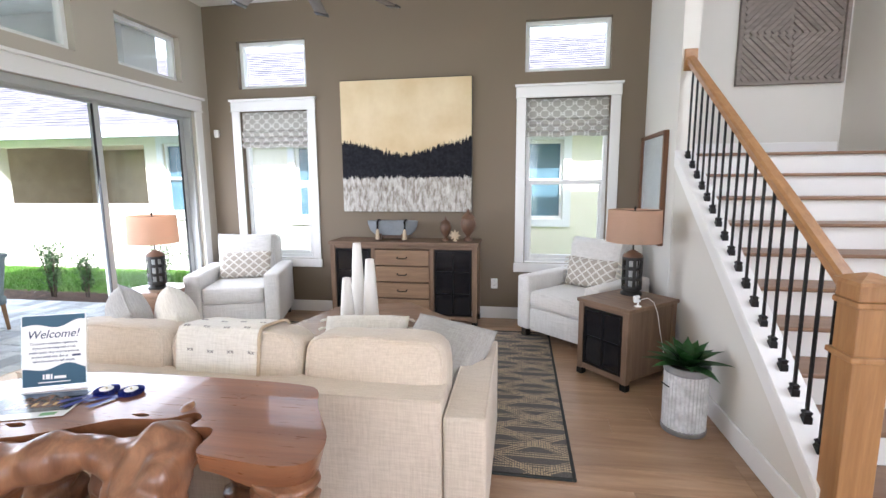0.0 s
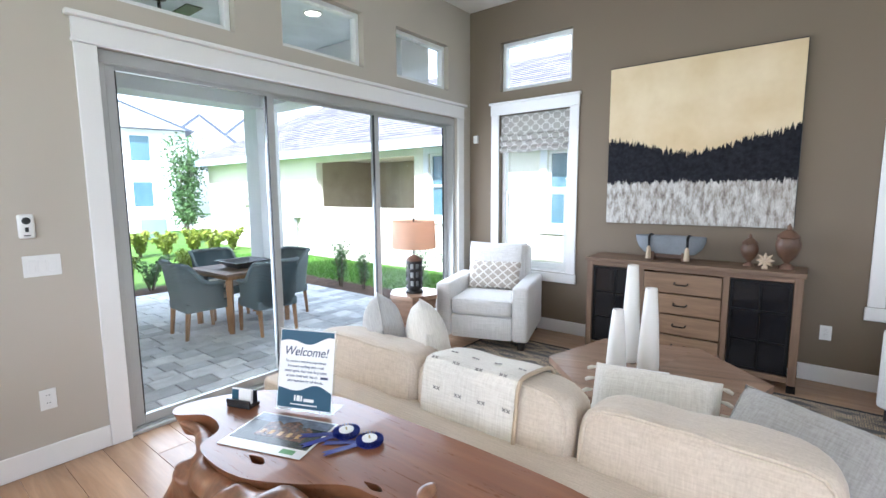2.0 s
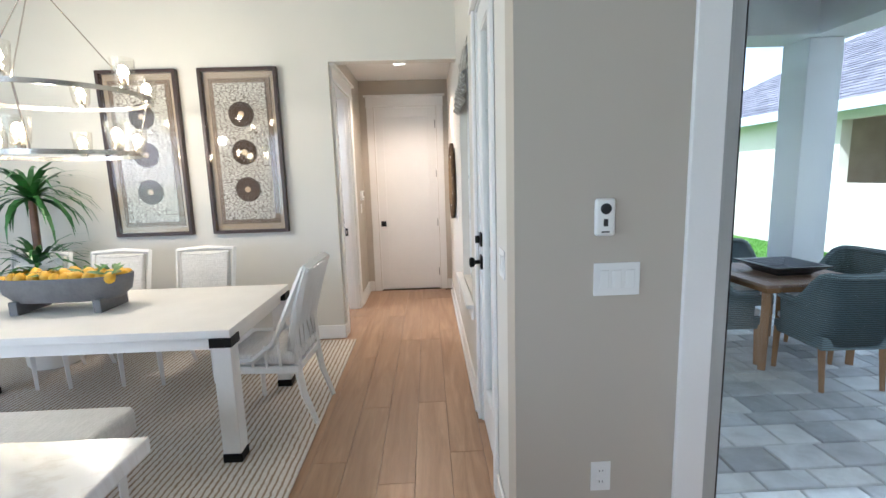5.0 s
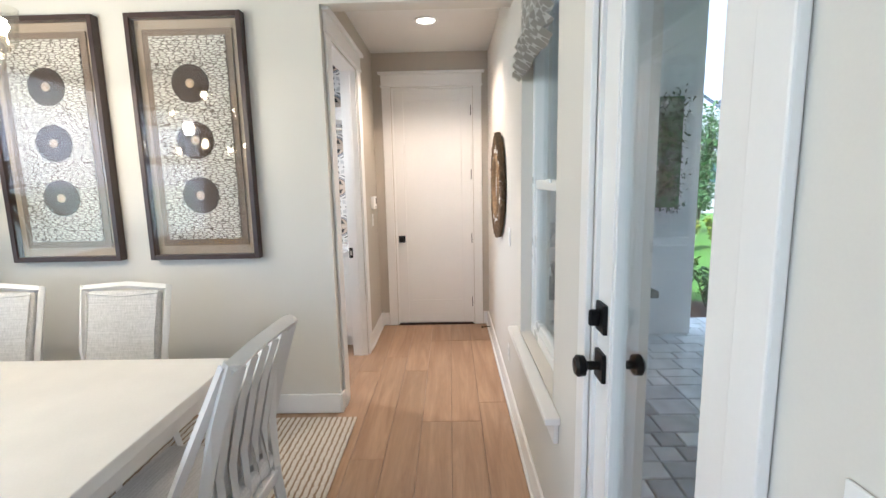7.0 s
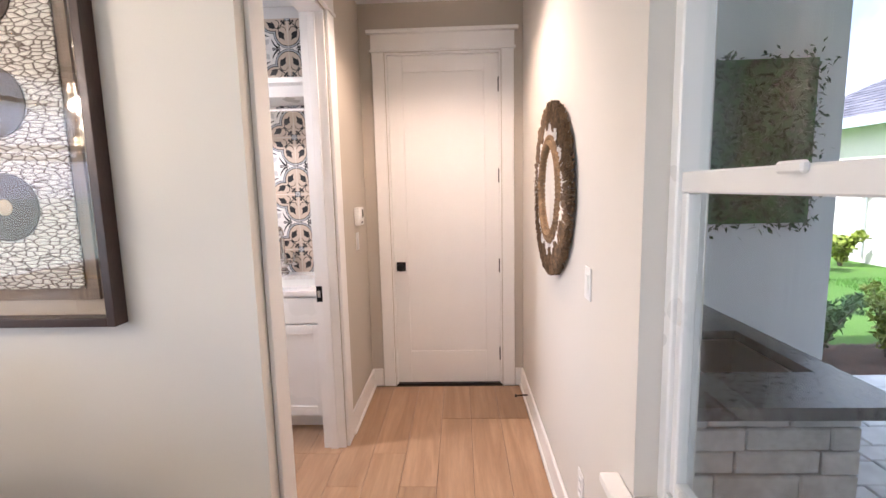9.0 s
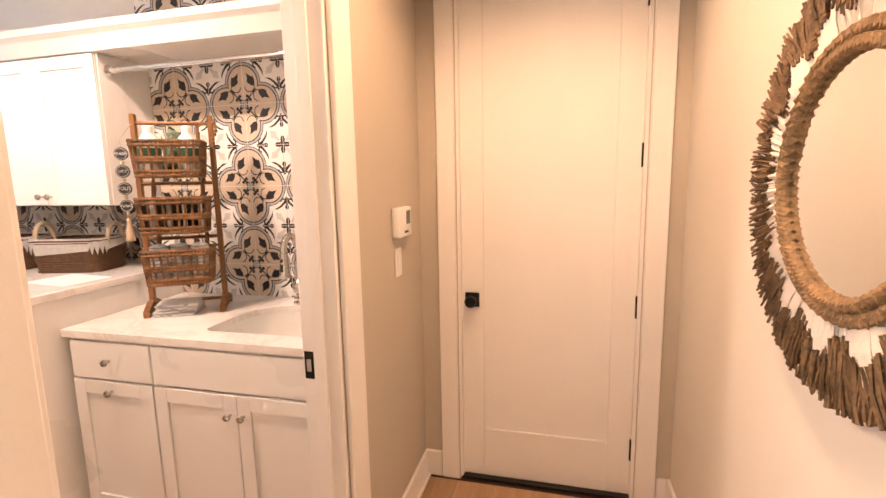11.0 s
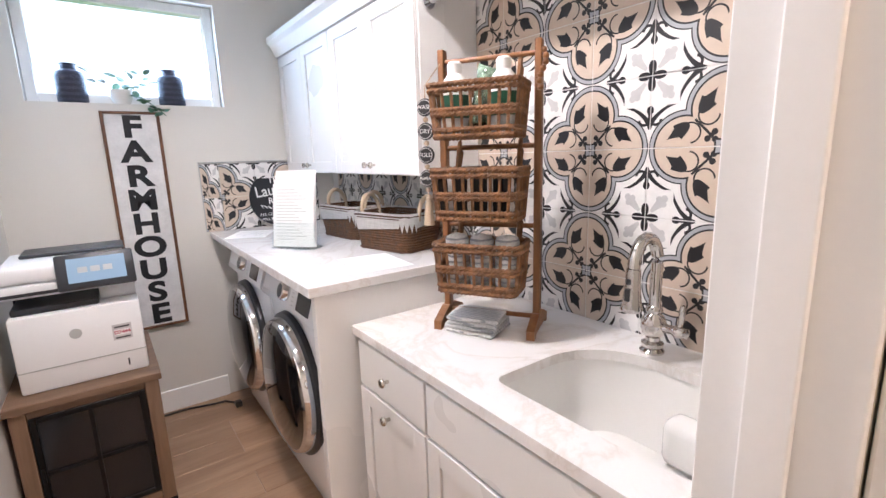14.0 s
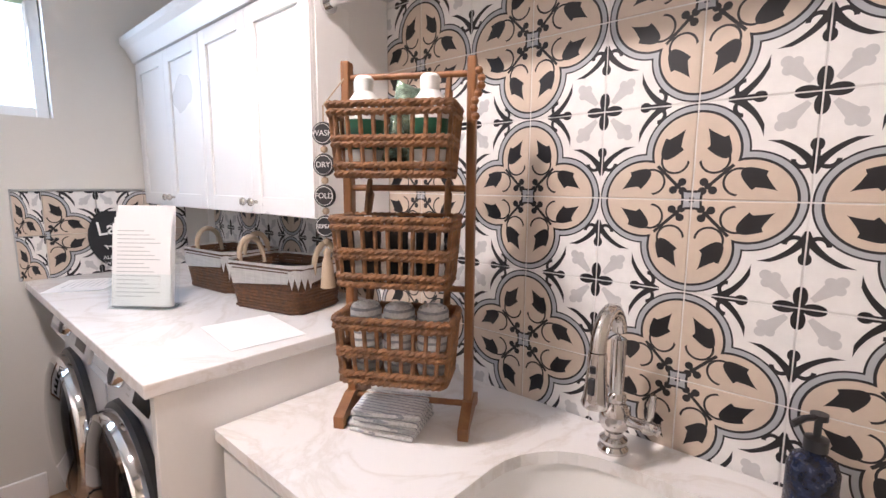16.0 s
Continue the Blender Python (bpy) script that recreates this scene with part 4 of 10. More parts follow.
def armchair(m, label, pillow_label, seed):
    """An upholstered club chair, front towards -y."""
    th = thing("armchair", m, label, "armchair", "pair of armchairs")
    part("back", soft_box(0.64, 0.20, 0.56, pose(0, 0.36, 0.62, -8), 0.05), WHITE_LINEN, th, smooth=True)
    bc = part("back_cushion", cushion(B(), 0.60, 0.44, 0.19, pose(0, 0.235, 0.71, 80), 16, 0.42, seed, 7.0), WHITE_LINEN, th, smooth=True)
    part("piping", welt(0.585, 0.43, 0.005, pose(0, 0.185, 0.70, 80)), WHITE_LINEN, bc, smooth=True)
    for s in (-1, 1):
        part("arm", box(B(), -0.075, 0.075, -0.42, 0.40, 0.09, 0.60, bev=0.03, seg=3, m=Matrix.Translation((s * 0.365, 0, 0))), WHITE_LINEN, th, smooth=True)
    part("seat_base", bx(-0.29, 0.29, -0.41, 0.30, 0.09, 0.31, bev=0.02), WHITE_LINEN, th, smooth=True)
    part("seat_cushion", soft_box(0.575, 0.66, 0.16, Matrix.Translation((0, -0.10, 0.39)), 0.045), WHITE_LINEN, th, smooth=True)
    part("piping", welt(0.565, 0.655, 0.005, Matrix.Translation((0, -0.10, 0.455))), WHITE_LINEN, th, smooth=True)
    part("piping", welt(0.565, 0.655, 0.005, Matrix.Translation((0, -0.10, 0.325))), WHITE_LINEN, th, smooth=True)
    for x in (-0.37, 0.37):
        for y in (-0.36, 0.36):
            part("leg", bx(x - 0.03, x + 0.03, y - 0.03, y + 0.03, 0.013 if y < 0 else 0.0, 0.09, bev=0.004), DARKLEG, th)
    return th


ml = pose(-2.91, 4.62, 0, 0, 0, 18) @ Matrix.Scale(1.07, 4)
armchair(ml, "white linen armchair with piped cushions below a window", "", 2)
pillow("lumbar_pillow", ml @ pose(0, 0.075, 0.465, -14), 0.54, 0.29, 0.13, DIAMOND, "taupe and white diamond lumbar pillow on the armchair", 4)
mr = pose(0.78, 4.62, 0, 0, 0, -42) @ Matrix.Scale(1.07, 4)
armchair(mr, "white linen armchair with piped cushions beside the end table", "", 6)
pillow("lumbar_pillow", mr @ pose(0, 0.075, 0.465, -14), 0.54, 0.29, 0.13, DIAMOND, "pale diamond lumbar pillow with tassels on the armchair", 11, None, True)


def tray_lamp(m, label):
    """A table lamp: openwork dark column, round linen drum shade."""
    th = thing("table_lamp", m, label, "lamp", "pair of table lamps")
    part("foot", lathe(B(), [(0.085, 0.0), (0.085, 0.02), (0.07, 0.028), (0.065, 0.04)], 28), BRONZE, th, smooth=True)
    part("core", lathe(B(), [(0.040, 0.04), (0.040, 0.31)], 20), surf("frosted_core", (0.50, 0.50, 0.48), 0.5), th, smooth=True)
    for z in (0.045, 0.125, 0.21, 0.29):
        part("ring", lathe(B(), [(0.050, z), (0.078, z), (0.082, z + 0.012), (0.078, z + 0.026), (0.050, z + 0.026)], 26), BRONZE, th, smooth=True)
    for k in range(8):
        a = 2 * math.pi * k / 8
        part("strut", box(B(), -0.012, 0.012, -0.005, 0.005, 0.05, 0.31, m=pose(0.074 * math.cos(a), 0.074 * math.sin(a), 0, 0, 0, math.degrees(a) + 90)), BRONZE, th)
    part("shoulder", lathe(B(), [(0.080, 0.316), (0.072, 0.335), (0.045, 0.355), (0.022, 0.368), (0.010, 0.375)], 26), URN, th, smooth=True)
    part("stem", lathe(B(), [(0.007, 0.374), (0.007, 0.70)], 10), BRONZE, th)
    sh = B()
    lathe(sh, [(0.215, 0.44), (0.205, 0.70)], 40, cap=False)
    bmesh.ops.solidify(sh, geom=sh.faces[:], thickness=0.003)
    part("shade", sh, SHADE, th, "beige linen drum shade", smooth=True)
    part("finial", lathe(B(), [(0.004, 0.70), (0.010, 0.708), (0.012, 0.718), (0.0, 0.73)], 12, cap=False), BRONZE, th, smooth=True)
    sp = B()
    for k in range(3):
        a = 2 * math.pi * k / 3
        tube(sp, [(0, 0, 0.69), (0.203 * math.cos(a), 0.203 * math.sin(a), 0.695)], 0.002, 5)
    part("spider", sp, BRONZE, th)
    return th


# hexagonal stump table with a lamp
def hexagon(r, turn=0):
    return [(r * math.cos(math.pi / 3 * k + turn), r * math.sin(math.pi / 3 * k + turn)) for k in range(6)]


sb = thing("side_table", pose(-3.30, 3.82, 0, 0, 0, 8), "faceted hexagonal wooden side table by the sliding door", "side table")
part("tabletop", prism(B(), hexagon(0.26), 0.535, 0.575), HEXW, sb)
bm = B()
lathe(bm, [(0.20, 0.0), (0.17, 0.16), (0.225, 0.42), (0.25, 0.534)], 6)
part("base", bm, HEXW, sb)
tray_lamp(pose(-3.28, 3.80, 0.576), "table lamp with dark openwork column and linen drum shade")

# hexagonal coffee table
ct = thing("coffee_table", pose(-0.957, 3.30, 0.011, 0, 0, 15), "hexagonal acacia coffee table with a matched-grain top on the rug", "coffee table")
for k in range(6):
    a0, a1 = math.pi / 3 * k, math.pi / 3 * (k + 1)
    r = 0.60
    bm = prism(B(), [(0, 0), (r * math.cos(a0), r * math.sin(a0)), (r * math.cos(a1), r * math.sin(a1))], 0.449, 0.489)
    part("tabletop_wedge", bm, HEXW, ct)
bm = B()
lathe(bm, [(0.44, 0.0), (0.40, 0.14), (0.50, 0.34), (0.57, 0.448)], 6)
part("base", bm, HEXW, ct)
for (x, y, h, r) in ((-1.11, 3.38, 0.60, 0.056), (-0.975, 3.28, 0.49, 0.058), (-1.13, 3.19, 0.36, 0.055)):
    va = thing("vase", pose(x, y, 0.501), "tall tapering white ceramic bottle vase on the coffee table", "vase", "three white vases")
    bm = B()
    pr = [(r, 0.0)]
    n = int(h / 0.022)
    for k in range(1, n):
        z = h * k / n
        w = r * (1.06 - 0.50 * (z / h) ** 1.4)
        pr += [(w, z - 0.004), (w * 0.975, z + 0.003)]
    pr += [(r * 0.55, h), (r * 0.45, h), (r * 0.40, h - 0.03)]
    part("body", lathe(bm, pr, 22), CERAMIC, va, smooth=True)


def book(m, w, d, h, cover, label, marks=()):
    th = thing("book", m, label, "book")
    part("cover", bx(-w / 2, w / 2, -d / 2, d / 2, 0, 0.003), cover, th)
    part("pages", bx(-w / 2 + 0.004, w / 2 - 0.003, -d / 2 + 0.003, d / 2 - 0.003, 0.0032, h - 0.0032), PAPER, th)
    part("cover", bx(-w / 2, w / 2, -d / 2, d / 2, h - 0.003, h), cover, th)
    part("spine", bx(-w / 2 - 0.003, -w / 2, -d / 2, d / 2, 0, h, bev=0.001), cover, th)
    for a, b, c, e, mt in marks:
        part("print", bx(a, b, c, e, h + 0.0002, h + 0.0008), mt, th)
    return th


bp = pose(-0.93, 3.02, 0.501, 0, 0, 10)
book(bp, 0.30, 0.23, 0.03, PAPER, "white hardback book at the bottom of a pair")
book(bp @ pose(-0.01, 0.0, 0.0305, 0, 0, 5), 0.28, 0.21, 0.028, PAPER, "white book with a room photograph on its cover", ((-0.07, 0.10, -0.03, 0.06, surf("photo_print", (0.45, 0.42, 0.40), 0.4, var=0.5, scale=30)), (0.02, 0.08, -0.06, -0.04, DARKPRINT)))


def glazed_door(th, x0, x1, z0, z1, y, nx, nz, handle_side, mat=BLACK):
    """A black steel framed door with smoked panes, in the plane y, facing -y."""
    d = part("door", bx(x0 + 0.001, x1 - 0.001, y + 0.004, y + 0.012, z0, z1), INKGLASS, th, "black steel door with smoked glass panes")
    f = 0.022
    for a, b, c, e in ((x0, x0 + f, z0, z1), (x1 - f, x1, z0, z1), (x0 + f, x1 - f, z0, z0 + f), (x0 + f, x1 - f, z1 - f, z1)):
        part("door_frame", bx(a, b, y - 0.006, y + 0.0035, c, e, bev=0.002, seg=1), mat, d)
    for k in range(1, nx):
        x = x0 + (x1 - x0) * k / nx
        part("muntin", bx(x - 0.007, x + 0.007, y - 0.003, y + 0.0036, z0 + f, z1 - f), mat, d)
    for k in range(1, nz):
        z = z0 + (z1 - z0) * k / nz
        part("muntin", bx(x0 + f, x1 - f, y - 0.002, y + 0.0037, z - 0.007, z + 0.007), mat, d)
    xh = x0 + 0.012 if handle_side < 0 else x1 - 0.012
    part("latch", bx(xh - 0.006, xh + 0.006, y - 0.02, y - 0.0065, (z0 + z1) / 2 - 0.03, (z0 + z1) / 2 + 0.03, bev=0.003), mat, d)


# console under the painting
cs = thing("sideboard", pose(-1.93, 4.77, 0), "weathered oak sideboard with four drawers and two smoked-glass doors", "sideboard")
CWD, CD, CH = 1.64, 0.40, 0.93
part("top", bx(-0.015, CWD + 0.015, -0.015, CD, CH - 0.035, CH, bev=0.005), RUSTIC, cs)
for x in (0.0, CWD - 0.055):
    for y in (0.0, CD - 0.05):
        lg = part("post", bx(x, x + 0.055, y, y + 0.05, 0.06, CH - 0.036, bev=0.003), RUSTICV, cs)
        part("foot", bx(x - 0.002, x + 0.057, y - 0.002, y + 0.052, 0.0, 0.0595, bev=0.003), BLACK, lg)
for x in (0.47, CWD - 0.515):
    part("divider", bx(x, x + 0.045, 0.004, CD - 0.01, 0.12, CH - 0.036), RUSTICV, cs)
part("rail", bx(0.056, CWD - 0.056, 0.003, 0.05, 0.075, 0.119, bev=0.002), RUSTIC, cs)
part("rail", bx(0.056, CWD - 0.056, 0.003, 0.03, CH - 0.075, CH - 0.036, bev=0.002), RUSTIC, cs)
part("back_panel", bx(0.056, CWD - 0.056, CD - 0.02, CD - 0.008, 0.08, CH - 0.036), RUSTIC, cs)
part("side_panel", bx(0.012, 0.024, 0.051, CD - 0.051, 0.10, CH - 0.036), RUSTICV, cs)
part("side_panel", bx(CWD - 0.024, CWD - 0.012, 0.051, CD - 0.051, 0.10, CH - 0.036), RUSTICV, cs)
glazed_door(cs, 0.06, 0.465, 0.125, CH - 0.08, 0.01, 2, 3, 1)
glazed_door(cs, CWD - 0.465, CWD - 0.06, 0.125, CH - 0.08, 0.01, 2, 3, -1)
for k in range(4):
    z = 0.13 + 0.181 * k
    dr = part("drawer", bx(0.52, CWD - 0.52, -0.004, 0.02, z, z + 0.168, bev=0.004), DRAWERW, cs)
    hb = B()
    cxm = CWD / 2
    tube(hb, [(cxm - 0.05, -0.004, z + 0.092), (cxm - 0.05, -0.028, z + 0.084), (cxm - 0.035, -0.032, z + 0.078), (cxm + 0.035, -0.032, z + 0.078), (cxm + 0.05, -0.028, z + 0.084), (cxm + 0.05, -0.004, z + 0.092)], 0.006, 8)
    part("handle", hb, BLACK, dr, "black bar pull", smooth=True)

db = thing("dough_bowl", pose(-1.26, 4.97, CH), "grey stoneware trough bowl on a wooden cradle with tasselled beads", "bowl")
bm = B()
n, rows = 20, []
for fz, k in ((0.0, 0.72), (0.05, 0.90), (0.11, 0.985), (0.155, 1.0), (0.155, 0.95), (0.10, 0.90)):
    rows.append([bm.verts.new((0.29 * k * math.copysign(abs(math.cos(2 * math.pi * i / n)) ** 0.55, math.cos(2 * math.pi * i / n)), 0.085 * k * math.sin(2 * math.pi * i / n), 0.06 + fz)) for i in range(n)])
bm.faces.new(rows[0][::-1])
for a, b in zip(rows, rows[1:]):
    for i in range(n):
        j = (i + 1) % n
        bm.faces.new((a[i], a[j], b[j], b[i]))
bm.faces.new(rows[-1])
part("bowl_body", bm, SLATE, db, smooth=True)
for x in (-0.13, 0.13):
    part("cradle", bx(x - 0.018, x + 0.018, -0.07, 0.07, 0.0, 0.075, bev=0.004), URN, db)
part("cradle_rail", bx(-0.13, 0.13, -0.012, 0.012, 0.02, 0.05), URN, db)
for x in (-0.15, 0.16):
    pts = [(x, 0.0, 0.222), (x, -0.06, 0.225), (x, -0.094, 0.205), (x, -0.096, 0.13)]
    part("bead_string", tube(B(), pts, 0.012, 8), BLACK, db, smooth=True)
    part("tassel", lathe(B(), [(0.006, 0.13), (0.018, 0.11), (0.02, 0.085), (0.026, 0.015)], 10, Matrix.Translation((x, -0.098, 0))), TASSEL, db, smooth=True)
for (x, h, lab) in ((-0.66, 0.27, "small turned brown wooden urn with pointed lid"), (-0.41, 0.36, "tall turned brown wooden urn with pointed lid")):
    ur = thing("urn", pose(x, 4.98, CH), lab, "urn")
    k = h / 0.36
    part("body", lathe(B(), [(a * k, b * k) for a, b in ((0.055, 0), (0.05, 0.02), (0.02, 0.045), (0.024, 0.06), (0.06, 0.10), (0.082, 0.16), (0.085, 0.20), (0.07, 0.24), (0.075, 0.25))], 22), URN, ur, smooth=True)
    part("lid", lathe(B(), [(a * k, b * k) for a, b in ((0.078, 0.2505), (0.07, 0.265), (0.04, 0.295), (0.015, 0.31), (0.018, 0.325), (0.0, 0.36))], 22, cap=False), URN, ur, smooth=True)
fl = thing("star_ornament", pose(-0.545, 4.90, CH), "small carved star-shaped wooden ornament on the sideboard", "ornament")
bm = B()
for k in range(8):
    a = 2 * math.pi * k / 8
    tube(bm, [(0, 0, 0.065), (0.03 * math.cos(a), 0, 0.065 + 0.03 * math.sin(a)), (0.062 * math.cos(a), 0, 0.065 + 0.062 * math.sin(a))], 0.02, 6, taper=[1, 0.8, 0.15])
part("star", bm, TASSEL, fl, smooth=True)
part("stand", bx(-0.02, 0.02, -0.015, 0.015, 0.0, 0.02, bev=0.003), TASSEL, fl)

# painting
pm, pt, pp = tree("landscape_canvas")
pv = coords(pt)
ps = pt.nodes.new("ShaderNodeSeparateXYZ")
pt.links.new(pv, ps.inputs[0])
pz, px = ps.outputs[2], ps.outputs[0]
streak = noise_out(pt, coords(pt, (14, 14, 1.6)), 4.0, 5, 0.7)
broad = noise_out(pt, pv, 2.2, 4)
edge = math_node(pt, "ADD", pz, math_node(pt, "MULTIPLY", math_node(pt, "SUBTRACT", streak, 0.5), -0.26))
edge = math_node(pt, "ADD", edge, math_node(pt, "MULTIPLY", math_node(pt, "ABSOLUTE", math_node(pt, "SUBTRACT", px, 0.74)), -0.24))
sky_c = ramp(pt, broad, [(0.3, (0.62, 0.47, 0.27)), (0.7, (0.76, 0.63, 0.42))])
low_c = ramp(pt, noise_out(pt, coords(pt, (9, 9, 3.2)), 3.0, 7, 0.72), [(0.28, (0.06, 0.05, 0.05)), (0.42, (0.30, 0.26, 0.22)), (0.55, (0.52, 0.50, 0.46)), (0.7, (0.70, 0.68, 0.64))])
ink = ramp(pt, noise_out(pt, pv, 30.0, 4), [(0.3, (0.004, 0.004, 0.007)), (0.8, (0.020, 0.020, 0.026))])
f1 = ramp(pt, edge, [(0.0, (0, 0, 0)), (1.0, (1, 1, 1))])
up = math_node(pt, "GREATER_THAN", edge, 0.64)
lo = math_node(pt, "LESS_THAN", math_node(pt, "ADD", pz, math_node(pt, "MULTIPLY", math_node(pt, "SUBTRACT", streak, 0.5), 0.20)), 0.39)
pc = mix(pt, lo, mix(pt, up, ink, sky_c), low_c)
pt.links.new(pc, pp.inputs["Base Color"])
pp.inputs["Roughness"].default_value = 0.7
pp.inputs["Specular IOR Level"].default_value = 0.2
bump(pt, pp, streak, 0.4, 0.006)
pa = thing("painting", pose(-1.90, YB, 1.235), "large unframed landscape painting, cream sky over a black treeline", "painting")
part("canvas", bx(0.0, 1.51, -0.045, -0.002, 0.0, 1.475, bev=0.004), pm, pa)
part("canvas_edge", bx(0.002, 1.508, -0.0475, -0.0455, 1.4755, 1.481), DARKPRINT, pa)
part("canvas_edge", bx(1.5105, 1.514, -0.047, -0.004, 0.0, 1.475), DARKPRINT, pa)

# end table with lamp, camera and plant
def end_cabinet(m, label, deep=0.60):
    """A small weathered cabinet with a smoked-glass door that faces -y."""
    th = thing("end_table", m, label, "end table", "pair of small cabinets")
    w, h = 0.47, 0.635
    part("top", bx(-0.012, w + 0.012, -0.012, deep + 0.012, h - 0.03, h, bev=0.004), RUSTIC, th)
    for x in (0, w - 0.05):
        for y in (0, deep - 0.05):
            lg = part("post", bx(x, x + 0.05, y, y + 0.05, 0.05, h - 0.0305, bev=0.003), RUSTICV, th)
            part("foot", bx(x - 0.002, x + 0.052, y - 0.002, y + 0.052, 0.0, 0.0495, bev=0.003), BLACK, lg)
    for x in (0.008, w - 0.022):
        part("side_panel", bx(x, x + 0.014, 0.051, deep - 0.051, 0.07, h - 0.031), RUSTICV, th)
    part("back_panel", bx(0.05, w - 0.05, deep - 0.02, deep - 0.008, 0.07, h - 0.031), RUSTIC, th)
    part("rail", bx(0.051, w - 0.051, 0.004, 0.045, 0.055, 0.10, bev=0.003), RUSTIC, th)
    part("rail", bx(0.051, w - 0.051, 0.004, 0.045, h - 0.06, h - 0.031, bev=0.003), RUSTIC, th)
    part("shelf", bx(0.03, w - 0.03, 0.05, deep - 0.03, 0.32, 0.34), RUSTIC, th)
    glazed_door(th, 0.052, w - 0.052, 0.102, h - 0.062, 0.008, 2, 2, -1)
    return th


me_ = pose(0.635, 3.74, 0, 0, 0, -49)
end_cabinet(me_, "weathered oak end table with a smoked-glass door")
tray_lamp(pose(1.07, 3.90, 0.636), "table lamp with dark openwork column and linen drum shade")
wc = thing("security_camera", pose(1.03, 3.50, 0.636, 0, 0, 0), "small white camera with a cord on the end table", "camera")
part("base", lathe(B(), [(0.026, 0), (0.026, 0.005), (0.008, 0.01), (0.007, 0.03)], 18), PLASTIC, wc, smooth=True)
part("head", box(B(), -0.026, 0.026, -0.014, 0.014, 0.03, 0.082, bev=0.008, seg=2, m=pose(0, 0, 0, -15, 0, 30)), PLASTIC, wc, smooth=True)
part("lens", lathe(B(), [(0.008, 0), (0.008, 0.004)], 12, pose(0.01, -0.012, 0.062, 75, 0, 30)), BLACKP, wc)
part("cord", tube(B(), [(0.02, 0.01, 0.05), (0.08, 0.05, 0.055), (0.13, 0.06, 0.02), (0.16, 0.06, -0.06), (0.17, 0.0, -0.20), (0.19, -0.10, -0.40)], 0.0025, 6), PLASTIC, wc, smooth=True)

AGAVE = surf("agave_leaf", (0.045, 0.16, 0.035), 0.4, var=0.35, scale=9, grain=60, relief=0.15)
po = thing("potted_plant", pose(1.195, 2.91, 0, 0, 0, 15), "artificial agave in a ribbed white and galvanised metal pot", "potted plant")
ZINC = surf("galvanised_metal", (0.33, 0.33, 0.34), 0.5, metal=0.6, var=0.2, scale=14)
CORR = stripes("whitewashed_metal", (0.76, 0.75, 0.74), (0.50, 0.50, 0.52), 0, 0.02, 0.6, 0.6)
bm = B()
seg = 72
rings = [[bm.verts.new(((0.124 + 0.005 * (i % 2)) * math.cos(2 * math.pi * i / seg), (0.124 + 0.005 * (i % 2)) * math.sin(2 * math.pi * i / seg), z)) for i in range(seg)] for z in (0.03, 0.39)]
for i in range(seg):
    j = (i + 1) % seg
    bm.faces.new((rings[0][i], rings[0][j], rings[1][j], rings[1][i]))
part("pot", bm, surf("whitewashed_zinc", (0.66, 0.66, 0.66), 0.6, var=0.25, scale=10, grain=40), po)
part("pot_rim", lathe(B(), [(0.128, 0.385), (0.134, 0.392), (0.134, 0.428), (0.128, 0.432), (0.120, 0.428), (0.118, 0.39)], 48, cap=False), ZINC, po, smooth=True)
part("pot_foot", lathe(B(), [(0.128, 0.0), (0.132, 0.01), (0.132, 0.03), (0.126, 0.034)], 48), ZINC, po, smooth=True)
part("soil", lathe(B(), [(0.119, 0.395), (0.05, 0.405), (0.0, 0.41)], 24, cap=False), surf("dark_soil", (0.03, 0.02, 0.014), 0.95, grain=80, relief=0.6), po)
part("pot_handle", tube(B(), [(-0.13, -0.03, 0.30), (-0.145, -0.03, 0.31), (-0.145, 0.03, 0.31), (-0.13, 0.03, 0.30)], 0.004, 6), BLACK, po)
rg = random.Random(4)
for k in range(26):
    ring_k = k / 26
    a = k * 2.399
    L = 0.27 - 0.13 * ring_k * 0.6
    lift = radians(18 + 62 * ring_k)
    bm = B()
    n = 8
    rows = []
    for i in range(n + 1):
        f = i / n
        wd = 0.040 * (0.55 + 1.25 * f - 1.8 * f * f + 0.02) * (1 - f ** 6) * 1.3 + 0.001
        bend = lift - 0.35 * f
        d = L * f
        x, z = d * math.cos(bend) + 0.01, d * math.sin(bend) + 0.41
        rows.append([bm.verts.new((x, -wd, z + 0.010 * (1 - f))), bm.verts.new((x, 0, z - 0.006 * (1 - f))), bm.verts.new((x, wd, z + 0.010 * (1 - f)))])
    for p_, q_ in zip(rows, rows[1:]):
        for j in range(2):
            bm.faces.new((p_[j], p_[j + 1], q_[j + 1], q_[j]))
    bmesh.ops.solidify(bm, geom=bm.faces[:], thickness=0.003)
    part("leaf", bm, AGAVE, po, smooth=True, at=pose(0, 0, 0, 0, 0, math.degrees(a)))

# framed art on the stair wall, wooden relief over the landing
fa = thing("picture_frame", pose(XR, 4.36, 0.98, 0, 0, -90), "white abstract print in a brown wooden frame on the stair wall", "picture")
FRW = wood("walnut_frame", (0.12, 0.05, 0.02), (0.26, 0.12, 0.05), 0.45, 2, 2, False)
for a, b, c, d in ((-0.80, -0.765, 0, 1.03), (-0.035, 0.0, 0, 1.03), (-0.765, -0.035, 0, 0.035), (-0.765, -0.035, 0.995, 1.03)):
    part("frame", bx(a, b, -0.045, -0.002, c, d, bev=0.003), FRW, fa)
part("print", bx(-0.765, -0.035, -0.020, -0.01, 0.035, 0.995), surf("pale_print", (0.74, 0.76, 0.78), 0.5, var=0.10, scale=9, relief=0.3), fa)
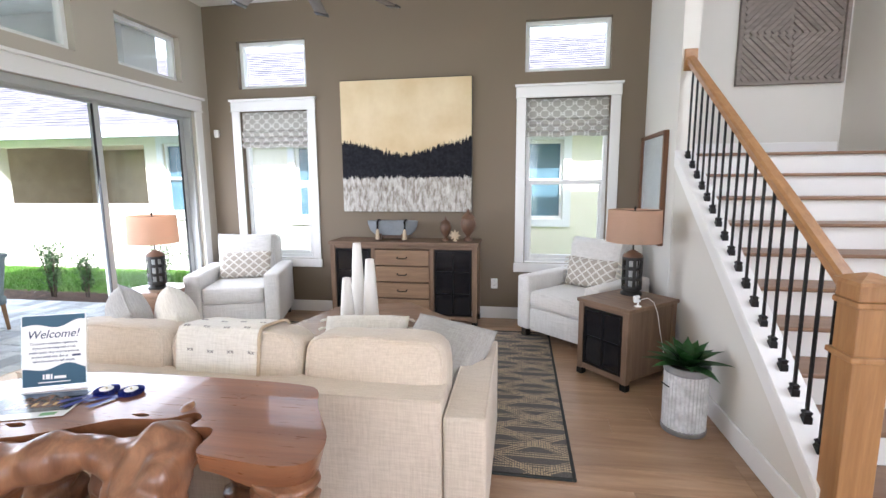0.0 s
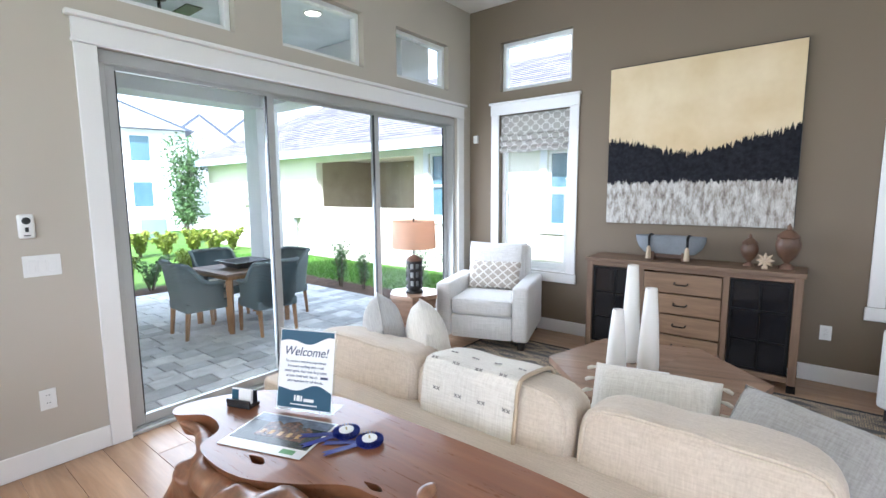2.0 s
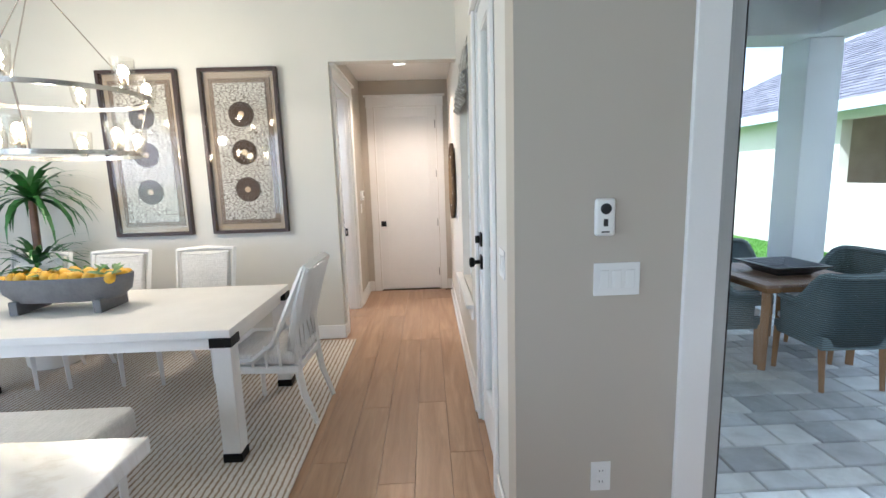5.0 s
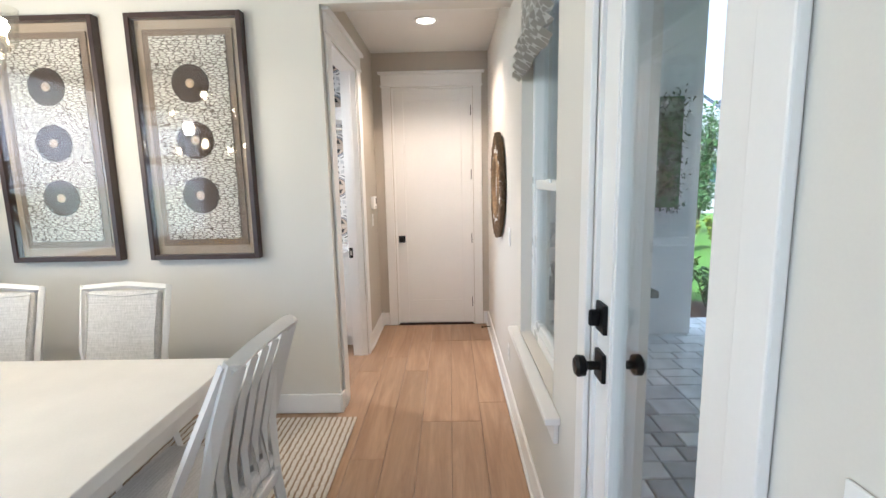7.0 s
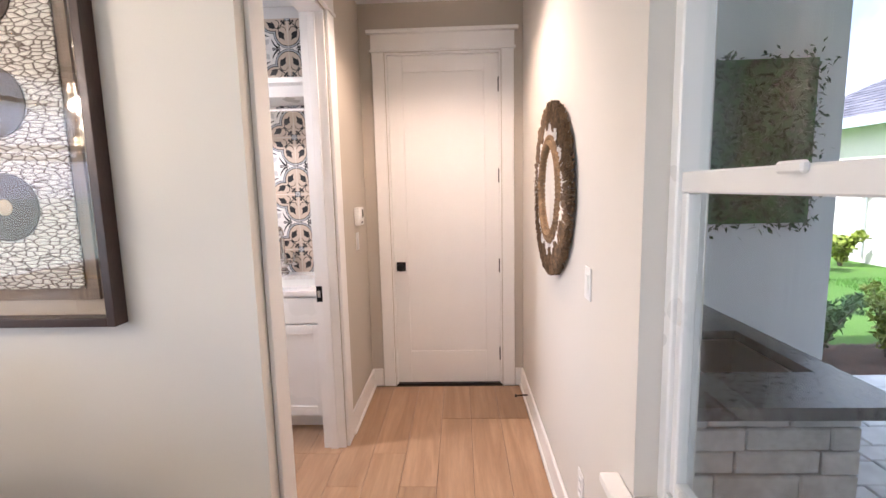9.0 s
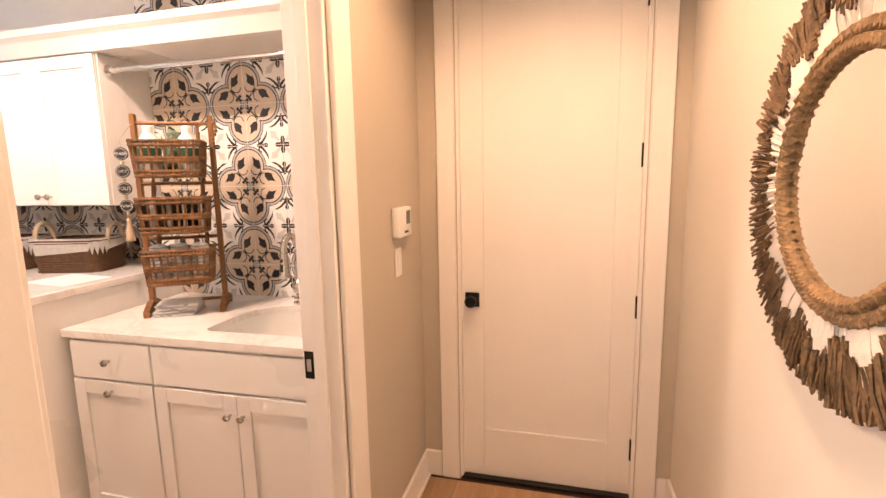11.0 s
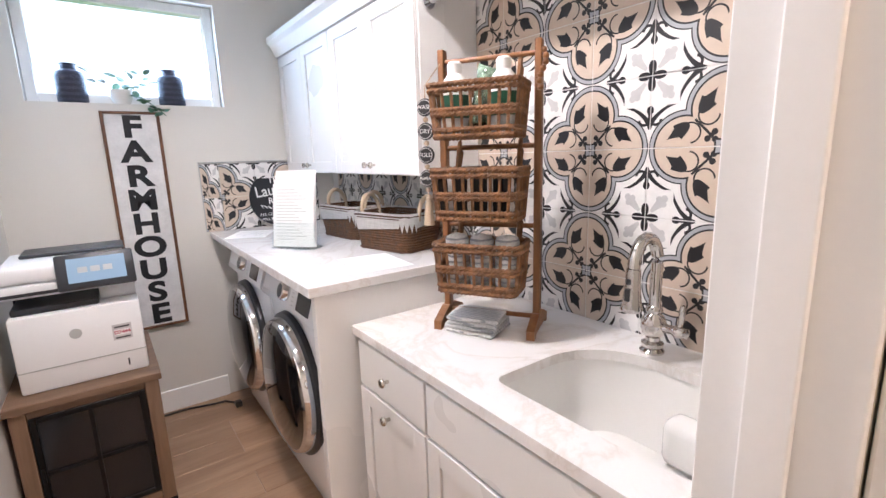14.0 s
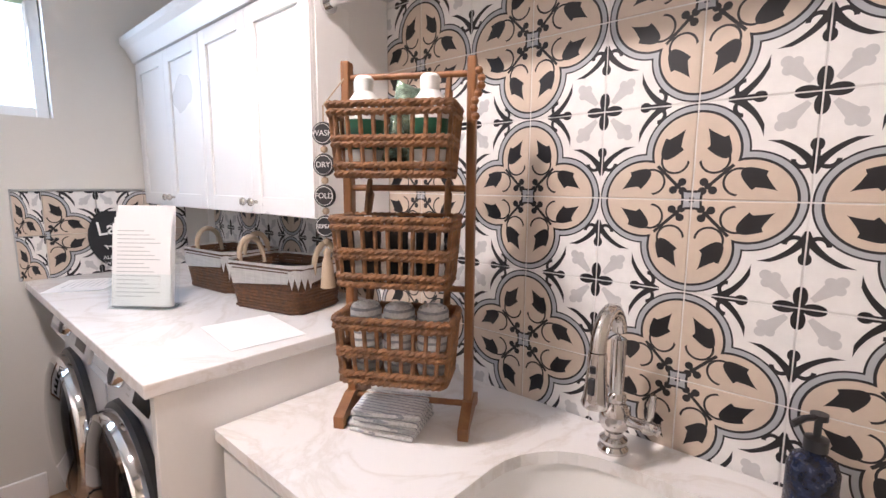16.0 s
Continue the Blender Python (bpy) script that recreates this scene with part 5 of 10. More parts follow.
part("pane", bx(-0.766, -0.034, -0.0305, -0.0275, 0.034, 0.996), GLASS, fa).visible_shadow = False

GREYW = wood("grey_barn_wood", (0.26, 0.215, 0.18), (0.42, 0.37, 0.33), 0.7, 0, 1.5, True, 0.22)
wr = thing("wall_relief", pose(2.25, YB, 2.50), "square relief of grey wooden slats set in diagonal patterns", "wall art")
RS = 0.96
for a, b, c, d in ((0, 0.035, 0, RS), (RS - 0.035, RS, 0, RS), (0.035, RS - 0.035, 0, 0.035), (0.035, RS - 0.035, RS - 0.035, RS)):
    part("frame", bx(a, b, -0.05, -0.002, c, d, bev=0.003), GREYW, wr)
part("backing", bx(0.035, RS - 0.035, -0.015, -0.004, 0.035, RS - 0.035), GREYW, wr)
slat = 0
for q, (cx, cz, ang) in enumerate(((0.26, 0.26, 45), (0.70, 0.26, -45), (0.26, 0.70, -45), (0.70, 0.70, 45))):
    for k in range(-6, 7):
        off = k * 0.045
        L = 2 * max(0.0, 0.30 - abs(off)) if abs(off) < 0.29 else 0
        if L < 0.05:
            continue
        mm = Matrix.Translation((cx, -0.022, cz)) @ Matrix.Rotation(radians(ang), 4, "Y") @ Matrix.Translation((0, 0, off))
        part("slat", box(B(), -L / 2, L / 2, -0.010 - 0.004 * (k % 2), 0.006, -0.019, 0.019, m=mm), GREYW, wr)

# fittings on the walls
def plate(name, m, w, h, label, kind_, cat):
    """A wall plate, facing -y; kind_ outlet or a number of rocker switches."""
    th = thing(name, m, label, cat)
    part("cover_plate", bx(-w / 2, w / 2, -0.006, -0.0012, -h / 2, h / 2, bev=0.002), PLASTIC, th)
    if kind_ == "outlet":
        for z in (-0.022, 0.022):
            f = part("socket", bx(-0.016, 0.016, -0.008, -0.0062, z - 0.014, z + 0.014, bev=0.003), PLASTIC, th)
            for x in (-0.006, 0.006):
                part("slot", bx(x - 0.0012, x + 0.0012, -0.0085, -0.0081, z - 0.002, z + 0.006), BLACKP, f)
    else:
        for k in range(kind_):
            x = (k - (kind_ - 1) / 2) * 0.046
            part("rocker", bx(x - 0.0165, x + 0.0165, -0.0095, -0.0062, -0.033, 0.033, bev=0.002), PLASTIC, th)
    return th


plate("wall_outlet", pose(-0.13, YB, 0.41), 0.075, 0.118, "white duplex wall outlet in the taupe wall", "outlet", "outlet")
plate("wall_outlet", pose(XS, 1.05, 0.40, 0, 0, 90), 0.075, 0.118, "white duplex wall outlet near the sliding door", "outlet", "outlet")
plate("light_switch", pose(XS, 1.09, 1.16, 0, 0, 90), 0.165, 0.118, "white triple rocker light switch by the sliding door", 3, "switch")
plate("light_switch", pose(-3.86, YH, 1.18), 0.12, 0.118, "white double rocker light switch beside the patio door", 2, "switch")
plate("light_switch", pose(-6.55, YH, 1.15), 0.075, 0.118, "white rocker light switch in the hall", 1, "switch")
plate("wall_outlet", pose(-6.60, YH, 0.33), 0.075, 0.118, "white wall outlet low in the hall", "outlet", "outlet")
ms = thing("motion_sensor", pose(XS, 1.04, 1.38, 0, 0, 90), "white wall remote with a black sensor lens", "sensor")
part("body", bx(-0.036, 0.036, -0.022, -0.001, -0.065, 0.065, bev=0.012, seg=3), PLASTIC, ms, smooth=True)
part("lens", lathe(B(), [(0.019, 0), (0.019, 0.003), (0.014, 0.006)], 20, pose(0, -0.021, 0.03, 90)), BLACKP, ms)
part("button", bx(-0.008, 0.008, -0.0235, -0.0225, -0.03, -0.005, bev=0.0004), BLACKP, ms)
part("mark", bx(-0.014, 0.014, -0.0228, -0.0222, -0.052, -0.047), DARKPRINT, ms)
ws = thing("alarm_sensor", pose(-3.50, YB, 2.17), "small white alarm sensor near the corner", "sensor")
part("body", bx(-0.03, 0.03, -0.035, -0.001, -0.045, 0.045, bev=0.008), PLASTIC, ws, smooth=True)

# roman shades
def roman_shade(m, w, drop, folds, label, mat=OGEE):
    """A raised roman shade: flat cloth with a stack of soft folds below; hangs from z = 0, the room at -y."""
    th = thing("roman_shade", m, label, "window shade")
    pr = [(0.0, 0.0), (-0.002, -drop * 0.5)]
    z = -drop * 0.5
    for k in range(folds):
        s = drop * 0.5 / folds
        pr += [(-0.035 - 0.006 * k, z - s * 0.45), (-0.012, z - s * 0.98)]
        z -= s
    bm = B()
    n = 16
    rows = []
    for i in range(n + 1):
        x = w * i / n
        rows.append([bm.verts.new((x, y + 0.004 * math.sin(i * 1.9 + zz * 30), zz + (0.006 * math.sin(i * 0.8) if zz < -drop * 0.5 else 0))) for y, zz in pr])
    for a, b in zip(rows, rows[1:]):
        for j in range(len(pr) - 1):
            bm.faces.new((a[j], b[j], b[j + 1], a[j + 1]))
    bmesh.ops.solidify(bm, geom=bm.faces[:], thickness=0.004)
    part("cloth", bm, mat, th, smooth=True)
    part("headrail", bx(0.0, w, 0.006, 0.035, -0.035, 0.0, bev=0.003), TRIM, th)
    return th


roman_shade(pose(-3.17, YB + 0.02, 2.41), 0.83, 0.42, 3, "grey and white ogee-print roman shade, half raised")
roman_shade(pose(0.21, YB + 0.02, 2.45), 0.85, 0.40, 3, "grey and white ogee-print roman shade, half raised")
roman_shade(pose(-6.07, YH - 0.005, 2.44), 0.83, 0.40, 4, "pale roman shade gathered high in the dining window")

# ceiling fan of the living room
FANWOOD = wood("grey_fan_blade", (0.12, 0.10, 0.08), (0.24, 0.20, 0.16), 0.5, 0, 1.2, True, 0.1)
fn = thing("ceiling_fan", pose(-1.33, 2.92, TOP, 0, 0, 102.8), "large ceiling fan with slim grey blades and black tips", "ceiling fan")
part("canopy", lathe(B(), [(0.075, -0.002), (0.075, -0.03), (0.03, -0.07), (0.016, -0.075)], 24), BLACKP, fn, smooth=True)
part("rod", lathe(B(), [(0.014, -0.075), (0.014, -0.50)], 12), BLACKP, fn, smooth=True)
part("motor", lathe(B(), [(0.03, -0.50), (0.15, -0.53), (0.16, -0.62), (0.12, -0.68), (0.0, -0.70)], 32), BLACKP, fn, smooth=True)
for k in range(10):
    at = Matrix.Rotation(radians(36 * k), 4, "Z") @ Matrix.Translation((0, 0, -0.62)) @ Matrix.Rotation(radians(12), 4, "X")
    bl = part("blade", bx(0.14, 1.02, -0.055, 0.055, -0.006, 0.006, bev=0.005), FANWOOD, fn, smooth=True, at=at)
    part("tip", bx(1.021, 1.09, -0.06, 0.06, -0.009, 0.009, bev=0.007), BLACKP, bl, "black tip cap", smooth=True)

# ---- hall and laundry ----
def canlight(place, label):
    th = thing("recessed_light", pose(*place), label, "ceiling light")
    part("trim_ring", lathe(B(), [(0.095, 0.0), (0.098, -0.006), (0.075, -0.010), (0.070, -0.002)], 36, cap=False), TRIM, th, smooth=True)
    part("lens", lathe(B(), [(0.0705, -0.003), (0.0, -0.0035)], 36, cap=False), glow("warm_lens", (1.0, 0.86, 0.62), 5.0), th)
    return th


canlight((-7.37, 0.17, LOW - 0.001), "lit recessed ceiling light in the hall")
canlight((-7.15, -1.55, LOW - 0.006), "lit recessed ceiling light in the laundry")

tm = thing("thermostat", pose(-7.985, YL, 1.325, 0, 0, 180), "white wall alarm keypad with a grey screen", "thermostat")
part("body", bx(-0.075, 0.075, -0.035, -0.001, -0.06, 0.06, bev=0.006), PLASTIC, tm, smooth=True)
part("screen", bx(0.005, 0.055, -0.0365, -0.0352, -0.01, 0.045), surf("lcd", (0.16, 0.17, 0.15), 0.25), tm)
part("mark", bx(-0.02, 0.03, -0.0362, -0.0352, -0.045, -0.036), DARKPRINT, tm)
plate("light_switch", pose(-7.965, YL, 1.16, 0, 0, 180), 0.075, 0.118, "white rocker light switch below the keypad", 1, "switch")
ds = thing("door_stopper", pose(-7.95, YH - 0.016, 0.075), "black spring door stop on the baseboard", "door stop")
part("spring", tube(B(), [(0, 0, 0), (0, -0.03, 0), (0, -0.075, -0.004)], 0.005, 8), BLACK, ds, smooth=True)
part("tip", lathe(B(), [(0.010, 0), (0.010, 0.012)], 12, pose(0, -0.075, -0.004, 90)), BLACKP, ds)

# fringed round mirror
REED = surf("dried_grass", (0.20, 0.125, 0.065), 0.9, var=0.5, scale=30, grain=120, relief=0.3)
COTTON = surf("white_cord", (0.78, 0.74, 0.68), 0.95, var=0.1, grain=150, relief=0.3)
ROPE = surf("jute_rope", (0.36, 0.23, 0.12), 0.9, var=0.35, scale=40, grain=160, relief=0.5)
mi = thing("wall_mirror", pose(-7.12, YH, 1.48), "round mirror in a jute rope ring with white and brown fringe", "mirror")
part("glass", lathe(B(), [(0.205, 0.0), (0.205, 0.006)], 48, pose(0, -0.028, 0, 90)), MIRROR, mi)
part("backing", lathe(B(), [(0.25, 0.0), (0.245, 0.012)], 40, pose(0, -0.001, 0, 90)), REED, mi)
for r, off in ((0.215, 0.040), (0.240, 0.034)):
    bm = B()
    for s in range(3):
        pts = []
        for i in range(180):
            a = 2 * math.pi * i / 180
            w = 40 * a + s * 2 * math.pi / 3
            rr = r + 0.007 * math.cos(w)
            pts.append((rr * math.cos(a), -off - 0.007 * math.sin(w), rr * math.sin(a)))
        tube(bm, pts, 0.0085, 5, True)
    part("rope_ring", bm, ROPE, mi, "twisted jute rope ring", smooth=True)
rg = random.Random(9)
wh, br = B(), B()
for i in range(340):
    a = 2 * math.pi * (i + rg.uniform(-0.3, 0.3)) / 340
    long_w = 0.335 + 0.022 * math.sin(a * 14) + rg.uniform(-0.008, 0.008)
    c, s_ = math.cos(a), math.sin(a)
    y = -0.022 - rg.uniform(0, 0.012)
    tube(wh, [(0.24 * c, y, 0.24 * s_), (0.29 * c, y - 0.004, 0.29 * s_), (long_w * c, y + 0.002, long_w * s_)], 0.0056, 4)
for i in range(1900):
    a = 2 * math.pi * (i + rg.uniform(-0.5, 0.5)) / 1900
    r0, r1 = 0.300 + 0.022 * math.sin(a * 14) + rg.uniform(-0.012, 0.016), 0.394 + rg.uniform(-0.012, 0.010)
    a2 = a + rg.uniform(-0.03, 0.03)
    y0, y1 = -0.018 - rg.uniform(0, 0.026), -0.010 - rg.uniform(0, 0.034)
    tube(br, [(r0 * math.cos(a), y0, r0 * math.sin(a)), ((r0 + r1) / 2 * math.cos(a), (y0 + y1) / 2 - 0.004, (r0 + r1) / 2 * math.sin(a)), (r1 * math.cos(a2), y1, r1 * math.sin(a2))], 0.0030, 4)
tagged(part("white_fringe", wh, COTTON, mi, "white cotton strands"), kind="stuff")
tagged(part("brown_fringe", br, REED, mi, "brown dried grass strands"), kind="stuff")

# encaustic tiles
tl_m, tt, tp = tree("encaustic_tile")
tv = coords(tt, (1 / 0.2, 1 / 0.2, 1))
tsx = tt.nodes.new("ShaderNodeSeparateXYZ")
tt.links.new(tv, tsx.inputs[0])
M = lambda op, a, b=None: math_node(tt, op, a, b)
u, v = tsx.outputs[0], tsx.outputs[1]
a_, b_ = M("MAXIMUM", u, v), M("MINIMUM", u, v)


def dist2(x, y, cx, cy, kx=1.0, ky=1.0):
    dx, dy = M("MULTIPLY", M("SUBTRACT", x, cx), kx), M("MULTIPLY", M("SUBTRACT", y, cy), ky)
    return M("SQRT", M("ADD", M("MULTIPLY", dx, dx), M("MULTIPLY", dy, dy)))


def disc(x, y, cx, cy, r, kx=1.0, ky=1.0):
    return M("LESS_THAN", dist2(x, y, cx, cy, kx, ky), r)


def any_of(*xs):
    o = xs[0]
    for x in xs[1:]:
        o = M("MAXIMUM", o, x)
    return o


def both(*xs):
    o = xs[0]
    for x in xs[1:]:
        o = M("MULTIPLY", o, x)
    return o


dl = dist2(a_, b_, 0.5, 0.0)
inside = M("LESS_THAN", dl, 0.405)
ring1 = both(M("GREATER_THAN", dl, 0.405), M("LESS_THAN", dl, 0.43))
band_g = both(M("GREATER_THAN", dl, 0.43), M("LESS_THAN", dl, 0.482))
ring2 = both(M("GREATER_THAN", dl, 0.482), M("LESS_THAN", dl, 0.50))
# tulip bud that points at the lobe's far end
ux, uy = M("SUBTRACT", a_, 0.435), M("SUBTRACT", b_, 0.305)
p_ = M("DIVIDE", M("SUBTRACT", M("MULTIPLY", ux, 0.831), M("MULTIPLY", uy, 0.556)), 0.375)
q_ = M("ABSOLUTE", M("ADD", M("MULTIPLY", ux, 0.556), M("MULTIPLY", uy, 0.831)))
bud = both(M("GREATER_THAN", p_, 0.0), M("LESS_THAN", p_, M("SUBTRACT", 0.58, M("MULTIPLY", q_, 0.6))), M("LESS_THAN", q_, M("MULTIPLY", M("POWER", M("MAXIMUM", p_, 0.0001), 0.42), 0.152)))
tip = both(M("GREATER_THAN", p_, 0.48), M("LESS_THAN", p_, 1.0), M("LESS_THAN", q_, M("MULTIPLY", M("POWER", M("MAXIMUM", M("SUBTRACT", 1.0, p_), 0.0001), 1.3), 0.20)))
leaf = any_of(bud, tip)
loop = both(M("LESS_THAN", M("ABSOLUTE", M("SUBTRACT", dist2(a_, b_, 0.415, 0.185), 0.135)), 0.0115), M("LESS_THAN", M("SUBTRACT", a_, M("MULTIPLY", b_, 0.9)), 0.36))
tref = any_of(disc(a_, b_, 0.185, 0.098, 0.042), disc(a_, b_, 0.088, 0.088, 0.042), disc(a_, b_, 0.14, 0.14, 0.034))
sumab = M("ADD", a_, b_)
stem = both(M("LESS_THAN", M("SUBTRACT", a_, b_), 0.024), M("GREATER_THAN", sumab, 0.26), M("LESS_THAN", sumab, 0.72))
ink_in = both(inside, any_of(leaf, loop, tref, stem))
A_, Bq = M("SUBTRACT", 1.0, a_), M("SUBTRACT", 1.0, b_)
petal = any_of(disc(A_, Bq, 0.0, 0.110, 0.052, 1.0, 0.55), disc(A_, Bq, 0.0, 0.0, 0.05), disc(A_, Bq, 0.0, 0.15, 0.045))
tq = M("MULTIPLY", M("ADD", A_, Bq), 0.5)
fleur = both(M("LESS_THAN", M("SUBTRACT", Bq, A_), M("MULTIPLY", tq, 0.42)), M("GREATER_THAN", tq, 0.085), M("LESS_THAN", tq, 0.25))
fleur = any_of(fleur, disc(A_, Bq, 0.285, 0.285, 0.052), disc(A_, Bq, 0.205, 0.275, 0.046))
sw = dist2(a_, b_, 0.50, 0.0)
wide = M("ADD", 0.014, M("MULTIPLY", M("SUBTRACT", 0.62, b_), 0.085))
swoosh = both(M("LESS_THAN", M("ABSOLUTE", M("SUBTRACT", sw, M("ADD", 0.585, M("MULTIPLY", b_, 0.05)))), wide), M("GREATER_THAN", b_, 0.26), M("LESS_THAN", b_, 0.585), M("GREATER_THAN", a_, 0.60))
swoosh = any_of(swoosh, disc(A_, Bq, 0.0, 0.47, 0.046, 1.0, 0.8), both(M("LESS_THAN", A_, 0.022), M("GREATER_THAN", Bq, 0.47), M("LESS_THAN", Bq, 0.60)), both(M("LESS_THAN", M("ABSOLUTE", M("SUBTRACT", dist2(A_, Bq, 0.085, 0.60), 0.075)), 0.02), M("GREATER_THAN", Bq, 0.60)))
black = any_of(ink_in, ring1, ring2, petal, swoosh)
tn = noise_out(tt, tv, 5.0, 4)
cc = mix(tt, inside, (0.80, 0.78, 0.75), (0.60, 0.49, 0.385))
cc = mix(tt, band_g, cc, (0.40, 0.41, 0.43))
cc = mix(tt, fleur, cc, (0.56, 0.55, 0.54))
cc = mix(tt, black, cc, (0.009, 0.008, 0.009))
cc = mix(tt, 1.0, cc, ramp(tt, tn, [(0.3, (0.90,) * 3), (0.7, (1, 1, 1))]), "MULTIPLY")
tt.links.new(cc, tp.inputs["Base Color"])
tp.inputs["Roughness"].default_value = 0.38
bump(tt, tp, noise_out(tt, tv, 40.0, 3), 0.05, 0.002)

TS = 0.203
tile_me = bpy.data.meshes.new("tile")
e, w_, h_ = 0.0015, TS - 0.003, 0.008
tile_me.from_pydata([(x, y, z) for z, k in ((0, 0), (h_ - e, 0), (h_, e)) for x, y in ((k, k), (w_ - k, k), (w_ - k, w_ - k), (k, w_ - k))], [], [(8, 9, 10, 11)] + [(q + i, q + (i + 1) % 4, q + 4 + (i + 1) % 4, q + 4 + i) for q in (0, 4) for i in range(4)])
tile_me.materials.append(tl_m)
GROUT = surf("white_grout", (0.74, 0.72, 0.69), 0.9, var=0.06, grain=200)


def tile_field(name, label, base, cols, rows, skip=None):
    """Tiles on a wall; base takes (across, up, out) to the world; medallions centre on joints where the column and row numbers are even."""
    th = thing(name, pose(0, 0, 0), label, "wall tiles", kind="structure")
    for c in range(*cols):
        for r in range(*rows):
            if skip and skip(c, r):
                continue
            turn = {(0, 0): 0, (1, 0): 90, (1, 1): 180, (0, 1): 270}[(c % 2, r % 2)]
            ob = new("tile", tile_me)
            loc = Matrix.Translation(((c + 0.5) * TS, (r + 0.5) * TS, 0)) @ Matrix.Rotation(radians(turn), 4, "Z") @ Matrix.Translation((-w_ / 2, -w_ / 2, 0))
            ob.parent = th
            ob.matrix_basis = base @ loc
    return th


# across the tiled wall the local x is world y; origin at a medallion joint
wall_base = Matrix(((0, 0, 1, XT - 0.0085), (1, 0, 0, -0.908), (0, 1, 0, 1.479), (0, 0, 0, 1)))
tagged(part("grout_bed", bx(XT - 0.0099, XT - 0.003, YW + 0.001, YL - 0.132, 0.90, LOW - 0.01), GROUT, None, "pale grout bed behind the tiles", kind="structure"), category="grout")
tile_field("wall_tiles", "black, beige and white patterned cement tiles above the sink", wall_base, (-5, 2), (-3, 6), lambda c, r: c == -5 and r > 4)
tile_field("wall_tiles", "patterned cement tiles in the shade under the wall cabinets", wall_base, (-12, -5), (-2, 0))
side_base = Matrix(((-1, 0, 0, -7.545), (0, 0, 1, YW + 0.0005), (0, 1, 0, 1.267), (0, 0, 0, 1)))
bs = tile_field("wall_tiles", "small patterned tile backsplash beside the laundry counter", side_base, (0, 3), (-1, 1))
for r in (-1, 0):
    ob = new("tile", tile_me)
    ob.parent = bs
    ob.matrix_basis = side_base @ Matrix.Translation((-0.104, r * TS + 0.0015, 0)) @ Matrix.Diagonal((0.51, 1, 1, 1))
board("trim", -7.442, -7.437, YW + 0.001, YW + 0.011, 1.067, 1.475, GREYFRAME, "thin metal edge of the tile backsplash", "trim", 0)
board("trim", -8.262, -7.437, YW + 0.001, YW + 0.011, 1.4755, 1.480, GREYFRAME, "thin metal edge of the tile backsplash", "trim", 0)

CAB = surf("white_cabinet_paint", (0.80, 0.79, 0.765), 0.3, var=0.02, scale=2, grain=120, relief=0.02)
# white quartz with faint warm veins
qm, qt, qp = tree("veined_quartz")
qv = coords(qt)
qn = noise_out(qt, qv, 2.2, 8, 0.62, 1.8)
vein = ramp(qt, qn, [(0.44, (0.80, 0.78, 0.75)), (0.495, (0.60, 0.54, 0.47)), (0.51, (0.70, 0.66, 0.61)), (0.56, (0.81, 0.79, 0.77))])
qt.links.new(mix(qt, 0.45, (0.80, 0.78, 0.76), vein), qp.inputs["Base Color"])
qp.inputs["Roughness"].default_value = 0.16
QUARTZ = qm


def knob(th, x, y, z):
    part("knob", lathe(B(), [(0.006, 0), (0.006, 0.012), (0.013, 0.018), (0.0155, 0.024), (0.0125, 0.030), (0.0, 0.032)], 18, pose(x, y, z, 0, 90, 0), cap=False), NICKEL, th, smooth=True)


def shaker(th, name, x, y0, y1, z0, z1, plain=False):
    """A cabinet front in the plane x, facing +x: a flat slab or a framed panel."""
    if plain:
        return part(name, bx(x, x + 0.018, y0, y1, z0, z1, bev=0.002, seg=1), CAB, th)
    d = part(name, bx(x, x + 0.010, y0, y1, z0, z1), CAB, th)
    f = 0.058
    for a, b, c, e in ((y0, y0 + f, z0, z1), (y1 - f, y1, z0, z1), (y0 + f, y1 - f, z0, z0 + f), (y0 + f, y1 - f, z1 - f, z1)):
        part("stile" if e - c > f + 0.01 else "rail", bx(x + 0.0102, x + 0.020, a, b, c, e, bev=0.0015, seg=1), CAB, d)
    return d


XF = -7.62
sc = thing("sink_cabinet", pose(0, 0, 0), "white shaker base cabinet with nickel knobs under the laundry sink", "cabinet")
part("body", bx(XT + 0.002, XF - 0.021, -1.76, YL - 0.133, 0.10, 0.64), CAB, sc)
part("face_frame", bx(XF - 0.0209, XF - 0.002, -1.76, YL - 0.133, 0.10, 0.873), CAB, sc)
part("toe_kick", bx(XT + 0.002, XF - 0.075, -1.76, YL - 0.133, 0.0, 0.0995), CAB, sc)
d = shaker(sc, "drawer", XF, -1.748, -1.345, 0.705, 0.862, True)
knob(d, XF + 0.018, -1.548, 0.785)
d = shaker(sc, "door", XF, -1.748, -1.345, 0.115, 0.695)
knob(d, XF + 0.02, -1.548, 0.655)
shaker(sc, "drawer_front", XF, -1.335, -0.575, 0.705, 0.862, True)
d = shaker(sc, "door", XF, -1.335, -0.957, 0.115, 0.695)
knob(d, XF + 0.02, -0.985, 0.615)
d = shaker(sc, "door", XF, -0.953, -0.575, 0.115, 0.695)
knob(d, XF + 0.02, -0.925, 0.615)


